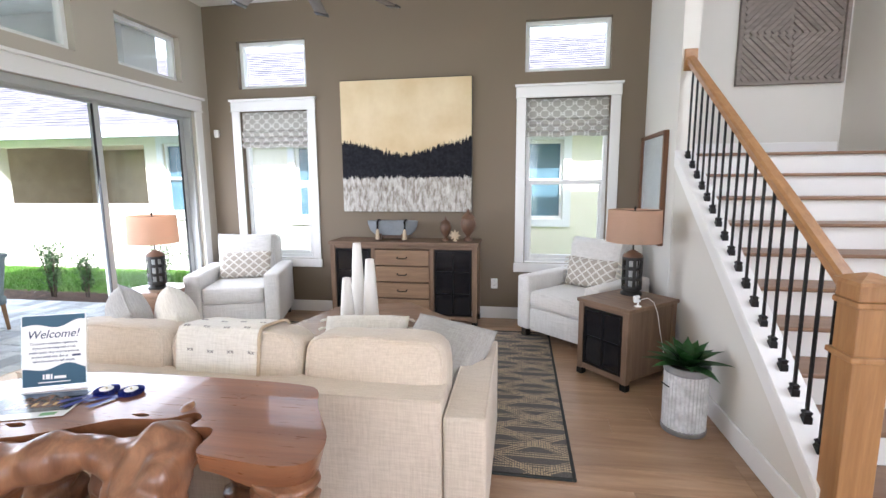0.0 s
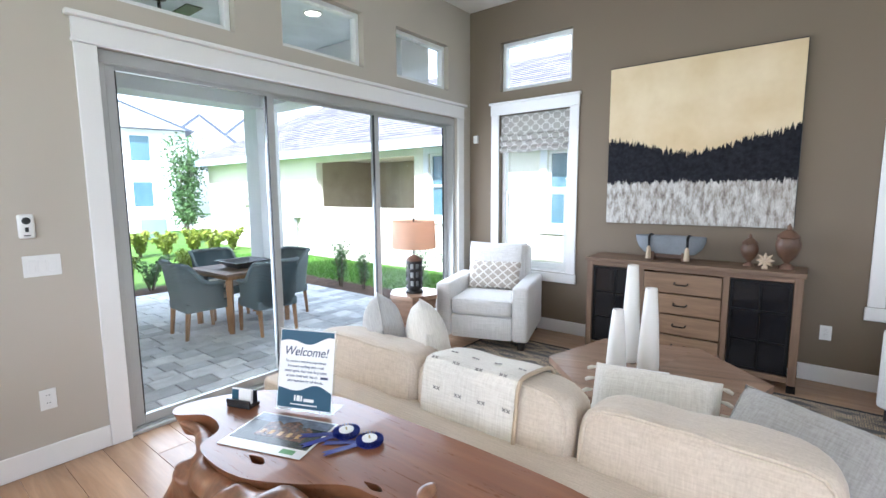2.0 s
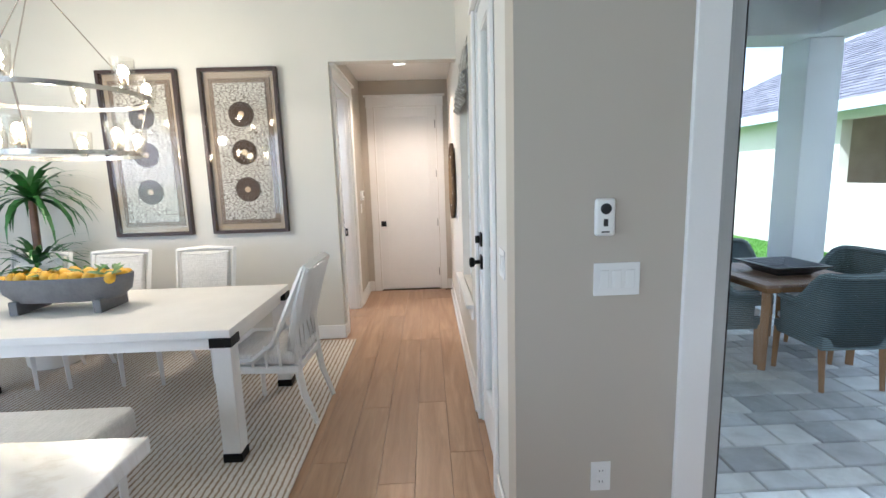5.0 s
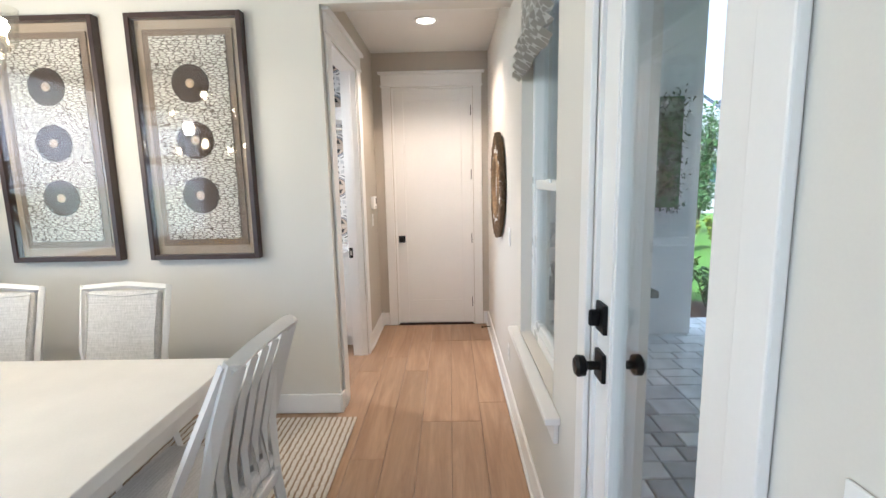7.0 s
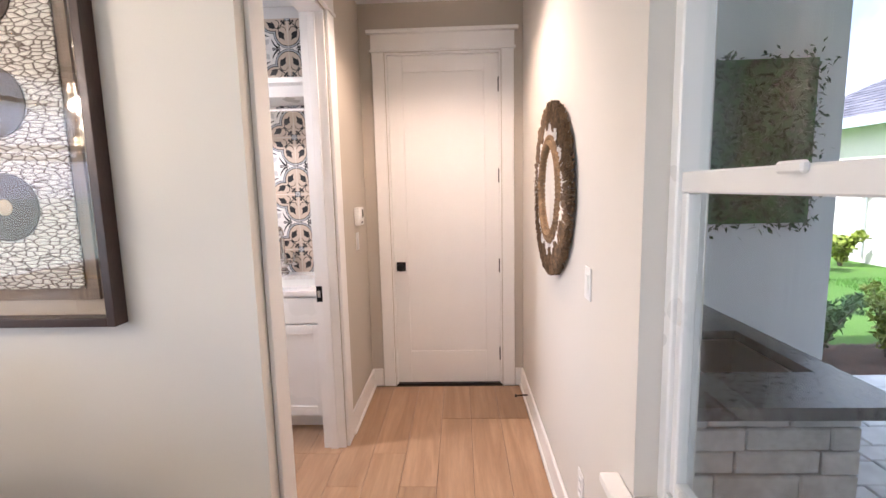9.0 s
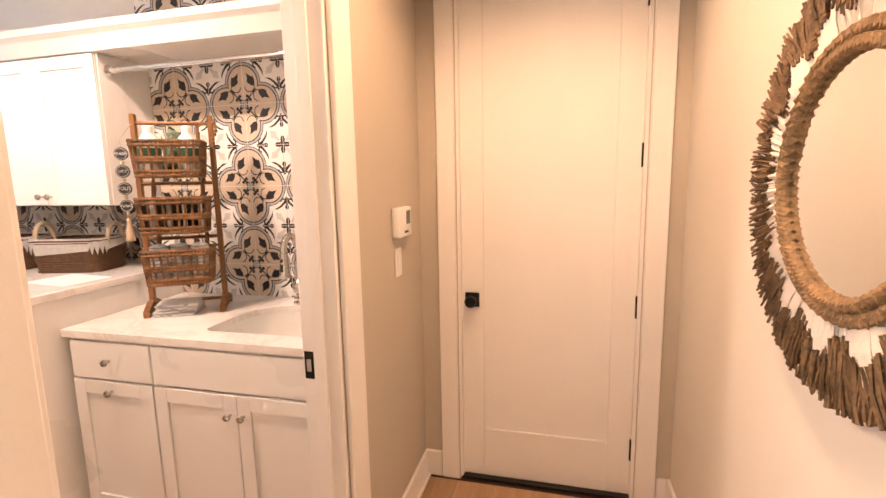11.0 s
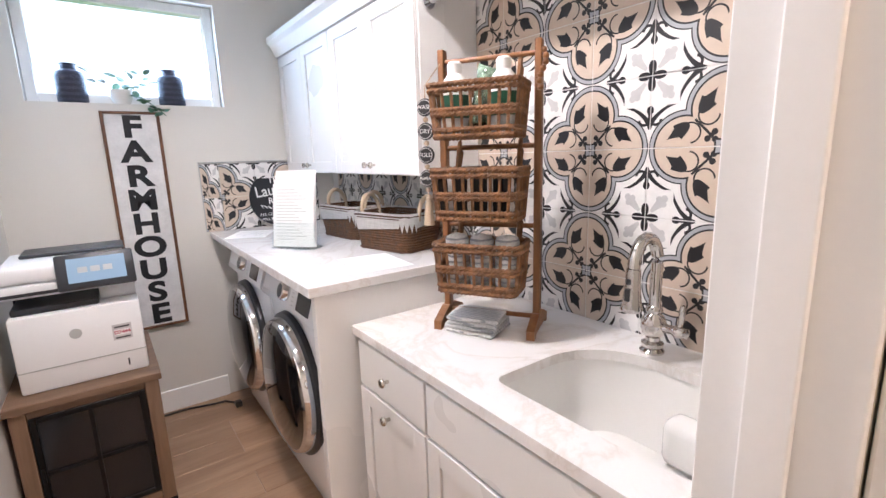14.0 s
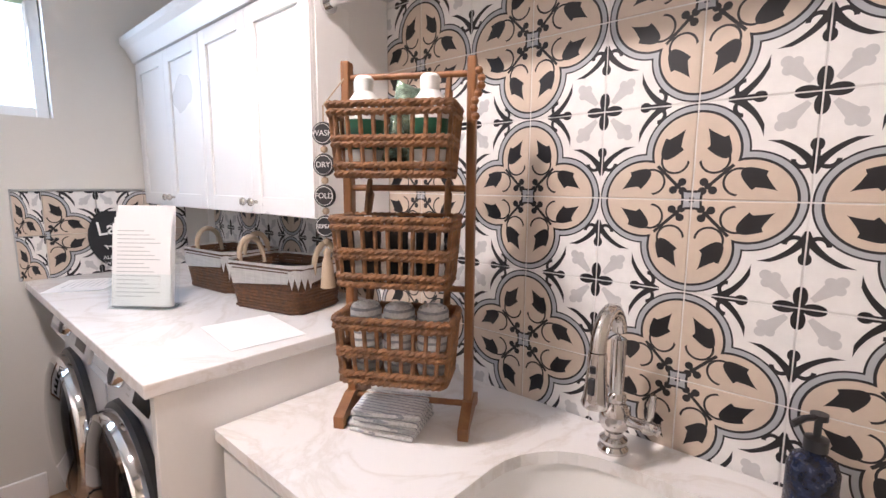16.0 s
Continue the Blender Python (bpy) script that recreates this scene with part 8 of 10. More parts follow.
for x0, x1, y1 in ((-0.08, -0.02, 0.05), (-0.02, 0.05, 0.065), (0.05, 0.10, 0.04)):
    part("photo_house", prism(B(), [(x0, -0.03), (x1, -0.03), (x1, y1), ((x0 + x1) / 2, y1 + 0.02), (x0, y1)], 0.0017, 0.0020), HOUSEP, ps)
for k in range(5):
    part("lit_window", bx(-0.07 + 0.034 * k, -0.055 + 0.034 * k, -0.015, 0.01, 0.0021, 0.0023), surf("warm_print", (0.62, 0.38, 0.16), 0.2), ps)
part("logo_block", bx(0.07, 0.12, -0.098, -0.075, 0.0013, 0.0017), surf("green_print", (0.10, 0.30, 0.10), 0.3), ps)

# rosettes
for x, y, tz in ((-1.43, 1.41, -32), (-1.33, 1.42, -36)):
    rz_ = thing("rosette_ribbon", pose(x, y, TZ + 0.0006, 0, 0, tz), "royal blue prize rosette with a white centre and two tails", "ribbon", "two prize rosettes")
    bm = B()
    n = 48
    rings = []
    for r, amp, z in ((0.022, 0.001, 0.012), (0.034, 0.004, 0.012), (0.044, 0.006, 0.009)):
        rings.append([bm.verts.new((r * math.cos(2 * math.pi * i / n), r * math.sin(2 * math.pi * i / n), z + amp * (1 if i % 2 else -1))) for i in range(n)])
    for p, q in zip(rings, rings[1:]):
        for i in range(n):
            bm.faces.new((p[i], p[(i + 1) % n], q[(i + 1) % n], q[i]))
    bmesh.ops.solidify(bm, geom=bm.faces[:], thickness=0.0015)
    part("pleated_ribbon", bm, ROYAL, rz_)
    part("backing", lathe(B(), [(0.040, 0.0), (0.040, 0.003)], 32), ROYAL, rz_)
    part("centre", lathe(B(), [(0.024, 0.012), (0.024, 0.0165), (0.022, 0.0175), (0.0, 0.0178)], 32), PAPER, rz_, "white paper centre")
    part("printed_mark", bx(-0.010, 0.010, -0.003, 0.003, 0.0179, 0.0182), surf("gold_print", (0.45, 0.33, 0.12), 0.4), rz_)
    for a in (-13, 13):
        tm_ = Matrix.Rotation(radians(a), 4, "Z")
        part("tail", prism(B(), [(-0.010, -0.03), (-0.0115, -0.150), (0.0, -0.138), (0.0115, -0.150), (0.010, -0.03)], 0.002 + (0.0012 if a > 0 else 0), 0.0029 + (0.0012 if a > 0 else 0), tm_), ROYAL, rz_)

# business cards
bc_ = thing("card_holder", pose(-1.90, 1.31, TZ, 0, 0, 20), "black card holder filled with white business cards", "card holder")
part("base", bx(-0.052, 0.052, -0.028, 0.028, 0.0, 0.012, bev=0.002), BLACKP, bc_)
part("front_lip", bx(-0.052, 0.052, -0.028, -0.021, 0.0125, 0.030, bev=0.001), BLACKP, bc_)
part("back_rest", bx(-0.052, 0.052, 0.012, 0.017, 0.0125, 0.058, bev=0.001), BLACKP, bc_)
for k in range(5):
    cd_ = part("card", bx(-0.044, 0.044, -0.002 * k - 0.003, -0.002 * k - 0.0017, 0.0125, 0.063, m=Matrix.Rotation(radians(-6), 4, "X")), PAPER, bc_)
part("printed_block", bx(-0.042, -0.012, -0.0125, -0.0118, 0.020, 0.060, m=Matrix.Rotation(radians(-6), 4, "X")), NAVY, bc_)

# ---- dining room ----
CHALKW = surf("white_painted_wood", (0.76, 0.74, 0.71), 0.45, var=0.05, scale=5, grain=120, relief=0.05)
SEATW = fabric("white_seat_linen", (0.62, 0.60, 0.57), (0.70, 0.68, 0.65), 420)
JUTE = stripes("jute_stripe_rug", (0.70, 0.65, 0.58), (0.33, 0.24, 0.16), 1, 0.034, 0.66, wave=0.01)
dr_rug = thing("dining_rug", pose(0, 0, 0), "cream and brown ribbed jute rug under the dining table", "rug")
part("rug_field", bx(-6.32, -3.86, -3.9, -0.30, 0.001, 0.014, bev=0.004), JUTE, dr_rug)

dt = thing("dining_table", pose(0, 0, 0.0), "long white dining table with black iron corner straps", "dining table")
TX0, TX1, TY0, TY1, TZ = -5.44, -4.39, -2.95, -0.63, 0.775
part("tabletop", bx(TX0, TX1, TY0, TY1, TZ - 0.045, TZ, bev=0.004), CHALKW, dt)
part("apron", bx(TX0 + 0.03, TX1 - 0.03, TY0 + 0.03, TY1 - 0.03, TZ - 0.115, TZ - 0.0455), CHALKW, dt)
for x in (TX0 + 0.005, TX1 - 0.105):
    for y in (TY0 + 0.005, TY1 - 0.105):
        lg = part("leg", bx(x, x + 0.10, y, y + 0.10, 0.065, TZ - 0.046, bev=0.006), CHALKW, dt)
        part("foot", bx(x - 0.002, x + 0.102, y - 0.002, y + 0.102, 0.0145, 0.0645, bev=0.003), BLACK, lg, "black iron foot")
        part("corner_strap", bx(x - 0.008, x + 0.108, y - 0.008, y + 0.108, TZ - 0.098, TZ - 0.046, bev=0.002), BLACK, lg, "black iron corner strap")


def dining_chair(m, label, barrel):
    """A white dining chair, back at +y; the end chairs have a curved slatted back."""
    th = thing("dining_chair", m, label, "chair", "chairs round the table")
    part("seat", soft_box(0.47, 0.46, 0.08, Matrix.Translation((0, -0.02, 0.455)), 0.03), SEATW, th, smooth=True)
    part("seat_rail", bx(-0.235, 0.235, -0.24, 0.22, 0.365, 0.414, bev=0.006), CHALKW, th)
    for s in (-1, 1):
        part("leg", tube(B(), [(s * 0.20, -0.20, 0.015), (s * 0.205, -0.205, 0.37)], 0.022, 4, taper=[0.7, 1.1]), CHALKW, th)
        part("leg", tube(B(), [(s * 0.20, 0.30, 0.015), (s * 0.205, 0.23, 0.22), (s * 0.205, 0.20, 0.42)], 0.024, 4, taper=[0.7, 1.0, 1.1]), CHALKW, th)
        if barrel:
            part("back_post", tube(B(), [(s * 0.205, 0.20, 0.40), (s * 0.22, 0.19, 0.62), (s * 0.225, 0.25, 0.85), (s * 0.22, 0.31, 1.03)], 0.026, 4, taper=[1.0, 1.0, 1.0, 1.0]), CHALKW, th)
            part("arm_sweep", tube(B(), [(s * 0.235, -0.20, 0.44), (s * 0.25, -0.05, 0.46), (s * 0.25, 0.08, 0.56), (s * 0.24, 0.19, 0.80), (s * 0.225, 0.29, 1.02)], 0.018, 4), CHALKW, th)
            for k in range(3):
                y = -0.06 + 0.085 * k
                part("spindle", tube(B(), [(s * 0.24, y, 0.41), (s * 0.25, y, 0.49 + 0.06 * k)], 0.010, 4), CHALKW, th)
        else:
            part("back_post", tube(B(), [(s * 0.205, 0.20, 0.40), (s * 0.225, 0.215, 0.66), (s * 0.235, 0.29, 1.0)], 0.020, 4), CHALKW, th)
    if barrel:
        for k in range(5):
            x = -0.15 + 0.075 * k
            part("slat", tube(B(), [(x, 0.20, 0.42), (x * 1.03, 0.195, 0.62), (x * 1.05, 0.25, 0.85), (x * 1.05, 0.305, 1.0)], 0.016, 4), CHALKW, th)
        part("top_rail", tube(B(), [(-0.235, 0.30, 1.01), (-0.12, 0.32, 1.035), (0, 0.325, 1.04), (0.12, 0.32, 1.035), (0.235, 0.30, 1.01)], 0.028, 4), CHALKW, th)
        part("back_pad", soft_box(0.38, 0.03, 0.45, pose(0, 0.185, 0.70, -9), 0.012), SEATW, th, smooth=True)
    else:
        part("back_pad", soft_box(0.40, 0.055, 0.50, pose(0, 0.225, 0.73, -13), 0.022), SEATW, th, smooth=True)
        part("piping", welt(0.39, 0.48, 0.005, pose(0, 0.197, 0.73, 77)), SEATW, th, smooth=True)
        part("top_rail", tube(B(), [(-0.24, 0.285, 0.985), (0, 0.305, 1.0), (0.24, 0.285, 0.985)], 0.020, 4), CHALKW, th)
    return th


ec = dining_chair(pose(-4.99, -0.60, 0.0, 0, 0, -3), "white end dining chair with curved slatted back at the table's end", True)
sc1 = dining_chair(pose(-5.66, -1.45, 0.0, 0, 0, 90), "white dining chair with upholstered back along the wall side", False)
for y in (-2.15, -2.80):
    copy_thing(sc1, pose(-5.66, y, 0, 0, 0, 90))
be = thing("bench", pose(-3.98, -1.75, 0), "white upholstered dining bench beside the table", "bench")
part("seat", soft_box(0.42, 1.45, 0.14, Matrix.Translation((0, 0, 0.41)), 0.03), SEATW, be, smooth=True)
for x in (-0.16, 0.16):
    for y in (-0.64, 0.64):
        part("leg", tube(B(), [(x, y, 0.015), (x, y, 0.345)], 0.028, 4, taper=[0.8, 1.1]), CHALKW, be)

bw = thing("fruit_bowl", pose(-4.95, -1.85, TZ), "grey footed trough bowl heaped with lemons and leaves", "bowl")
DKGREY = surf("dark_grey_clay", (0.15, 0.15, 0.155), 0.65, var=0.2, scale=12)
bm = B()
n, rows = 24, []
for fz, k in ((0.0, 0.80), (0.05, 0.95), (0.13, 1.0), (0.15, 1.0), (0.15, 0.95), (0.10, 0.90)):
    rows.append([bm.verts.new((0.15 * k * math.sin(2 * math.pi * i / n), 0.40 * k * math.copysign(abs(math.cos(2 * math.pi * i / n)) ** 0.6, math.cos(2 * math.pi * i / n)), 0.07 + fz)) for i in range(n)])
bm.faces.new(rows[0][::-1])
for a, b in zip(rows, rows[1:]):
    for i in range(n):
        j = (i + 1) % n
        bm.faces.new((a[i], a[j], b[j], b[i]))
bm.faces.new(rows[-1])
part("bowl_body", bm, DKGREY, bw, smooth=True)
for y in (-0.25, 0.25):
    part("foot", bx(-0.13, 0.13, y - 0.025, y + 0.025, 0.0, 0.085, bev=0.004), DKGREY, bw)
LEMON = surf("lemon_skin", (0.70, 0.40, 0.02), 0.45, var=0.15, scale=20, grain=90, relief=0.3)
rg = random.Random(8)
for k in range(33):
    y, x = -0.33 + 0.66 * (k % 11) / 10 + rg.uniform(-0.012, 0.012), (-0.075, 0.0, 0.075)[k // 11] + rg.uniform(-0.02, 0.02)
    le = thing("lemon", pose(-4.95 + x, -1.85 + y, TZ + 0.205 + rg.uniform(-0.008, 0.022), rg.uniform(0, 360), rg.uniform(-40, 40), rg.uniform(0, 360)), "yellow lemon in the grey bowl", "lemon", "lemons in the bowl")
    part("fruit", lathe(B(), [(0.0, -0.047), (0.009, -0.042), (0.028, -0.026), (0.036, 0.0), (0.029, 0.025), (0.011, 0.041), (0.0, 0.046)], 14, cap=False), LEMON, le, smooth=True)
LEMLEAF = surf("lemon_leaf", (0.06, 0.16, 0.03), 0.4, var=0.4, scale=25)
for k in range(24):
    lf = thing("lemon_leaf", pose(-4.95 + rg.uniform(-0.12, 0.12), -1.85 + rg.uniform(-0.35, 0.35), TZ + 0.235, rg.uniform(-35, 35), rg.uniform(-50, -10), rg.uniform(0, 360)), "green lemon leaf among the lemons", "leaf", "leaves in the bowl")
    part("leaf_blade", leaf_bm(0.09, 0.035), LEMLEAF, lf, smooth=True)


def yucca(m, label, trunk, heads):
    th = thing("potted_tree", m, label, "potted plant")
    part("pot", lathe(B(), [(0.16, 0.0), (0.20, 0.05), (0.21, 0.36), (0.20, 0.37), (0.18, 0.34)], 28), CERAMIC, th, smooth=True)
    part("trunk", tube(B(), [(0, 0, 0.30), (0.02, 0, trunk * 0.6), (0.0, 0.01, trunk)], 0.035, 9, taper=[1.2, 0.9, 0.8]), URN, th, smooth=True)
    r = random.Random(3)
    for hx, hy, hz in heads:
        for k in range(70):
            a, e = r.uniform(0, 360), r.uniform(-15, 75)
            L = r.uniform(0.38, 0.55)
            bm = B()
            rows_ = []
            for i in range(6):
                f = i / 5
                w = 0.030 * (1 - f) ** 0.7 + 0.001
                el = radians(e - 35 * f * f)
                rows_.append([bm.verts.new((L * f * math.cos(el), -w, L * f * math.sin(el))), bm.verts.new((L * f * math.cos(el), w, L * f * math.sin(el)))])
            for p, q in zip(rows_, rows_[1:]):
                bm.faces.new((p[0], p[1], q[1], q[0]))
            part("leaf", bm, AGAVE, th, at=pose(hx, hy, hz, 0, 0, a))
    return th


yucca(pose(-6.02, -2.88, 0), "tall green dracaena in a pot by the dining wall", 1.45, ((0, 0.01, 1.46), (0.06, 0.03, 0.85)))

# framed paper-bead art
AF = surf("espresso_frame", (0.045, 0.022, 0.016), 0.35, var=0.2, scale=10)
LINENB = fabric("brown_linen_mat", (0.20, 0.15, 0.11), (0.27, 0.21, 0.16), 500)
bm_, bt, bp_ = tree("bead_paper")
bv = coords(bt)
vo = bt.nodes.new("ShaderNodeTexVoronoi")
vo.inputs["Scale"].default_value = 52.0
vo.feature = "DISTANCE_TO_EDGE"
bvm = bt.nodes.new("ShaderNodeMapping")
bvm.inputs["Scale"].default_value = (0.5, 1, 1.5)
bt.links.new(bv, bvm.inputs["Vector"])
bt.links.new(bvm.outputs[0], vo.inputs["Vector"])
bt.links.new(ramp(bt, vo.outputs["Distance"], [(0.03, (0.12, 0.09, 0.07)), (0.11, (0.70, 0.67, 0.60)), (0.5, (0.84, 0.82, 0.76))]), bp_.inputs["Base Color"])
bp_.inputs["Roughness"].default_value = 0.8
bump(bt, bp_, vo.outputs["Distance"], 0.8, 0.02)
BEADP = bm_
DISCB = surf("raffia_disc", (0.095, 0.066, 0.048), 0.9, var=0.4, scale=50, grain=140, relief=0.6)
for y1 in (-0.87, -1.75):
    fr = thing("framed_art", pose(XA, y1, 1.07, 0, 0, 90), "tall dark-framed paper-bead art with three brown discs behind glass", "picture", "framed bead panels")
    W_, H_ = 0.69, 1.47
    for a, b, c, d in ((-W_, -W_ + 0.03, 0, H_), (-0.03, 0, 0, H_), (-W_ + 0.03, -0.03, 0, 0.03), (-W_ + 0.03, -0.03, H_ - 0.03, H_)):
        part("frame", bx(a, b, -0.062, -0.001, c, d, bev=0.003), AF, fr)
    part("mat_board", bx(-W_ + 0.03, -0.03, -0.010, -0.003, 0.03, H_ - 0.03), surf("beige_backing", (0.46, 0.38, 0.29), 0.9, var=0.06), fr)
    part("linen_panel", bx(-W_ + 0.075, -0.075, -0.022, -0.0105, 0.085, H_ - 0.085), LINENB, fr)
    bd = part("bead_panel", bx(-W_ + 0.115, -0.115, -0.030, -0.0225, 0.125, H_ - 0.125, bev=0.003), BEADP, fr, "cream bead and paper panel")
    for k in range(3):
        z = 0.40 + 0.335 * k
        dc = part("disc", lathe(B(), [(0.112, 0.0), (0.112, 0.006), (0.07, 0.010), (0.026, 0.008)], 40, pose(-W_ / 2, -0.0302, z, 90)), DISCB, fr, "brown raffia disc")
        part("hub", lathe(B(), [(0.027, 0.0082), (0.02, 0.014), (0.0, 0.015)], 20, pose(-W_ / 2, -0.0302, z, 90), cap=False), TASSEL, dc, smooth=True)
    part("pane", bx(-W_ + 0.031, -0.031, -0.055, -0.052, 0.031, H_ - 0.031), ARTGLASS, fr).visible_shadow = False

# chandelier
chd = thing("chandelier", pose(-5.12, -1.92, 0), "two-tier brushed nickel ring chandelier with lit glass cups", "chandelier")
part("ceiling_canopy", lathe(B(), [(0.07, TOP - 0.03), (0.07, TOP - 0.001)], 24), NICKEL, chd, smooth=True)
part("rod", lathe(B(), [(0.008, 2.80), (0.008, TOP - 0.03)], 10), NICKEL, chd)
CUP = pane_glass("seeded_glass", (0.95, 0.93, 0.89), 0.12, 0.14, 0.6)
FIL = glow("warm_filament", (1.0, 0.74, 0.42), 45.0)
for R, z, n in ((0.56, 2.10, 6), (0.46, 1.74, 6)):
    rg_ = B()
    lathe(rg_, [(R, z - 0.014), (R + 0.006, z - 0.014), (R + 0.006, z + 0.014), (R, z + 0.014), (R, z - 0.014)], 64, cap=False)
    part("ring", rg_, NICKEL, chd, "flat nickel ring", smooth=True)
    for k in range(n):
        a = 2 * math.pi * (k + 0.3) / n
        x, y = R * math.cos(a), R * math.sin(a)
        hd = part("cup_holder", lathe(B(), [(0.022, z + 0.014), (0.026, z + 0.03), (0.014, z + 0.05), (0.012, z + 0.08)], 16, Matrix.Translation((x, y, 0))), NICKEL, chd, smooth=True)
        g = part("glass_cup", lathe(B(), [(0.040, z + 0.03), (0.052, z + 0.05), (0.066, z + 0.19)], 24, Matrix.Translation((x, y, 0)), cap=False), CUP, hd, smooth=True)
        g.visible_shadow = False
        part("bulb", lathe(B(), [(0.0, z + 0.075), (0.014, z + 0.085), (0.030, z + 0.112), (0.019, z + 0.145), (0.0, z + 0.155)], 14, Matrix.Translation((x, y, 0)), cap=False), FIL, hd, smooth=True)
for k in range(3):
    a = 2 * math.pi * k / 3 + 0.4
    part("stay", tube(B(), [(0, 0, 2.80), (0.56 * math.cos(a), 0.56 * math.sin(a), 2.11)], 0.004, 6), NICKEL, chd)
    part("stay", tube(B(), [(0.56 * math.cos(a), 0.56 * math.sin(a), 2.09), (0.46 * math.cos(a), 0.46 * math.sin(a), 1.75)], 0.006, 6), NICKEL, chd)
bulb("chandelier_light", (-5.12, -1.92, 2.02), 20, 0.05)

# kitchen island corner and a stool
isl = thing("kitchen_island", pose(0, 0, 0), "white quartz island counter on a white cabinet", "kitchen island")
part("counter", bx(-3.10, -0.7, -1.45, -0.27, 0.885, 0.925, bev=0.004), QUARTZ, isl)
part("cabinet", bx(-2.95, -0.85, -1.40, -0.58, 0.0, 0.884), CAB, isl)
stl = thing("counter_stool", pose(-2.71, -0.32, 0, 0, 0, 0), "curved wooden-backed counter stool at the island", "stool")
part("seat", soft_box(0.42, 0.38, 0.07, Matrix.Translation((0.0, -0.05, 0.62)), 0.025), BLACKP, stl, smooth=True)
bm = B()
rows = []
for i in range(13):
    a = radians(-70 + 140 * i / 12)
    rows.append([bm.verts.new((0.215 * math.sin(a), -0.03 + 0.19 * math.cos(a), z)) for z in (0.70, 0.84 + 0.03 * math.cos(a), 0.875 + 0.03 * math.cos(a))])
for p, q in zip(rows, rows[1:]):
    for j in range(2):
        bm.faces.new((p[j], q[j], q[j + 1], p[j + 1]))
bmesh.ops.solidify(bm, geom=bm.faces[:], thickness=0.02)
part("backrest", bm, RUSTIC, stl, "curved wooden backrest", smooth=True)
for s in (-1, 1):
    for y in (-0.2, 0.11):
        part("leg", tube(B(), [(s * 0.19, y, 0.001), (s * 0.16, y * 0.8, 0.60)], 0.016, 8), BLACK, stl)
    part("back_post", tube(B(), [(s * 0.16, 0.09, 0.60), (s * 0.19, 0.08, 0.72)], 0.012, 8), BLACK, stl)

# ---- outside ----
GZ = -0.10
STUCCO = surf("cream_stucco", (0.76, 0.72, 0.60), 0.9, var=0.06, scale=1.5, grain=90, relief=0.25)
WSTUCCO = surf("white_stucco", (0.76, 0.77, 0.78), 0.9, var=0.05, scale=1.5, grain=90, relief=0.25)
FASCIA = surf("pale_blue_fascia", (0.56, 0.66, 0.72), 0.5, var=0.05)
DKGLASS = surf("window_dark_glass", (0.10, 0.19, 0.24), 0.06, var=0.15, scale=0.8, relief=0.0)
lm, lt, lp = tree("lawn_grass")
lv = coords(lt)
l1, l2 = noise_out(lt, lv, 0.6, 4), noise_out(lt, lv, 60.0, 5, 0.7)
lc_ = ramp(lt, l1, [(0.3, (0.075, 0.18, 0.018)), (0.7, (0.125, 0.27, 0.03))])
lt.links.new(mix(lt, 1.0, lc_, ramp(lt, l2, [(0.3, (0.55,) * 3), (0.7, (1.1, 1.1, 1.0))]), "MULTIPLY"), lp.inputs["Base Color"])
lp.inputs["Roughness"].default_value = 0.9
bump(lt, lp, l2, 0.8, 0.03)
LAWN = lm
gr = B()
for x0, x1, y0, y1 in ((-400, 400, -400, 400),):
    n = 24
    xs = [x0 + (x1 - x0) * i / n for i in range(n + 1)]
    gv = [[gr.verts.new((x, y, GZ - 0.02)) for y in xs] for x in xs]
    for i in range(n):
        for j in range(n):
            gr.faces.new((gv[i][j], gv[i + 1][j], gv[i + 1][j + 1], gv[i][j + 1]))
tagged(part("ground", gr, LAWN, None, "green lawn reaching to the horizon", kind="structure"), category="lawn")
BLADE = surf("grass_blade", (0.10, 0.26, 0.022), 0.7, var=0.4, scale=3, grain=20, relief=0)
rg = random.Random(77)
gv, gf = [], []
for k in range(15000):
    x, y = rg.uniform(-12.5, -3.8), rg.uniform(6.0, 7.95)
    a, h, w = rg.uniform(0, 6.28), rg.uniform(0.03, 0.075), 0.006
    dx, dy = math.cos(a) * w, math.sin(a) * w
    n = len(gv)
    gv += [(x - dx, y - dy, GZ - 0.02), (x + dx, y + dy, GZ - 0.02), (x + rg.uniform(-0.03, 0.03), y + rg.uniform(-0.03, 0.03), GZ - 0.02 + h)]
    gf.append((n, n + 1, n + 2))
me = bpy.data.meshes.new("grass")
me.from_pydata(gv, [], gf)
me.materials.append(BLADE)
tagged(new("grass", me), "short green grass blades on the lawn strip", "grass", kind="stuff")

# mulch bed with chips
MULCH = surf("brown_mulch", (0.10, 0.058, 0.04), 0.95, var=0.5, scale=12, grain=45, relief=0.8)
tagged(part("ground", bx(-9.4, -3.3, 5.39, 6.02, GZ - 0.05, GZ - 0.004, bev=0.01), MULCH, None, "brown bark mulch bed beside the patio", kind="structure"), category="mulch bed")
tagged(part("ground", bx(-9.4, -8.53, 0.9, 5.385, GZ - 0.05, GZ - 0.004, bev=0.01), MULCH, None, "brown bark mulch bed at the patio's end", kind="structure"), category="mulch bed")
CHIP = surf("bark_chip", (0.17, 0.105, 0.08), 0.9, var=0.6, scale=6, grain=40)
cv, cf = [], []
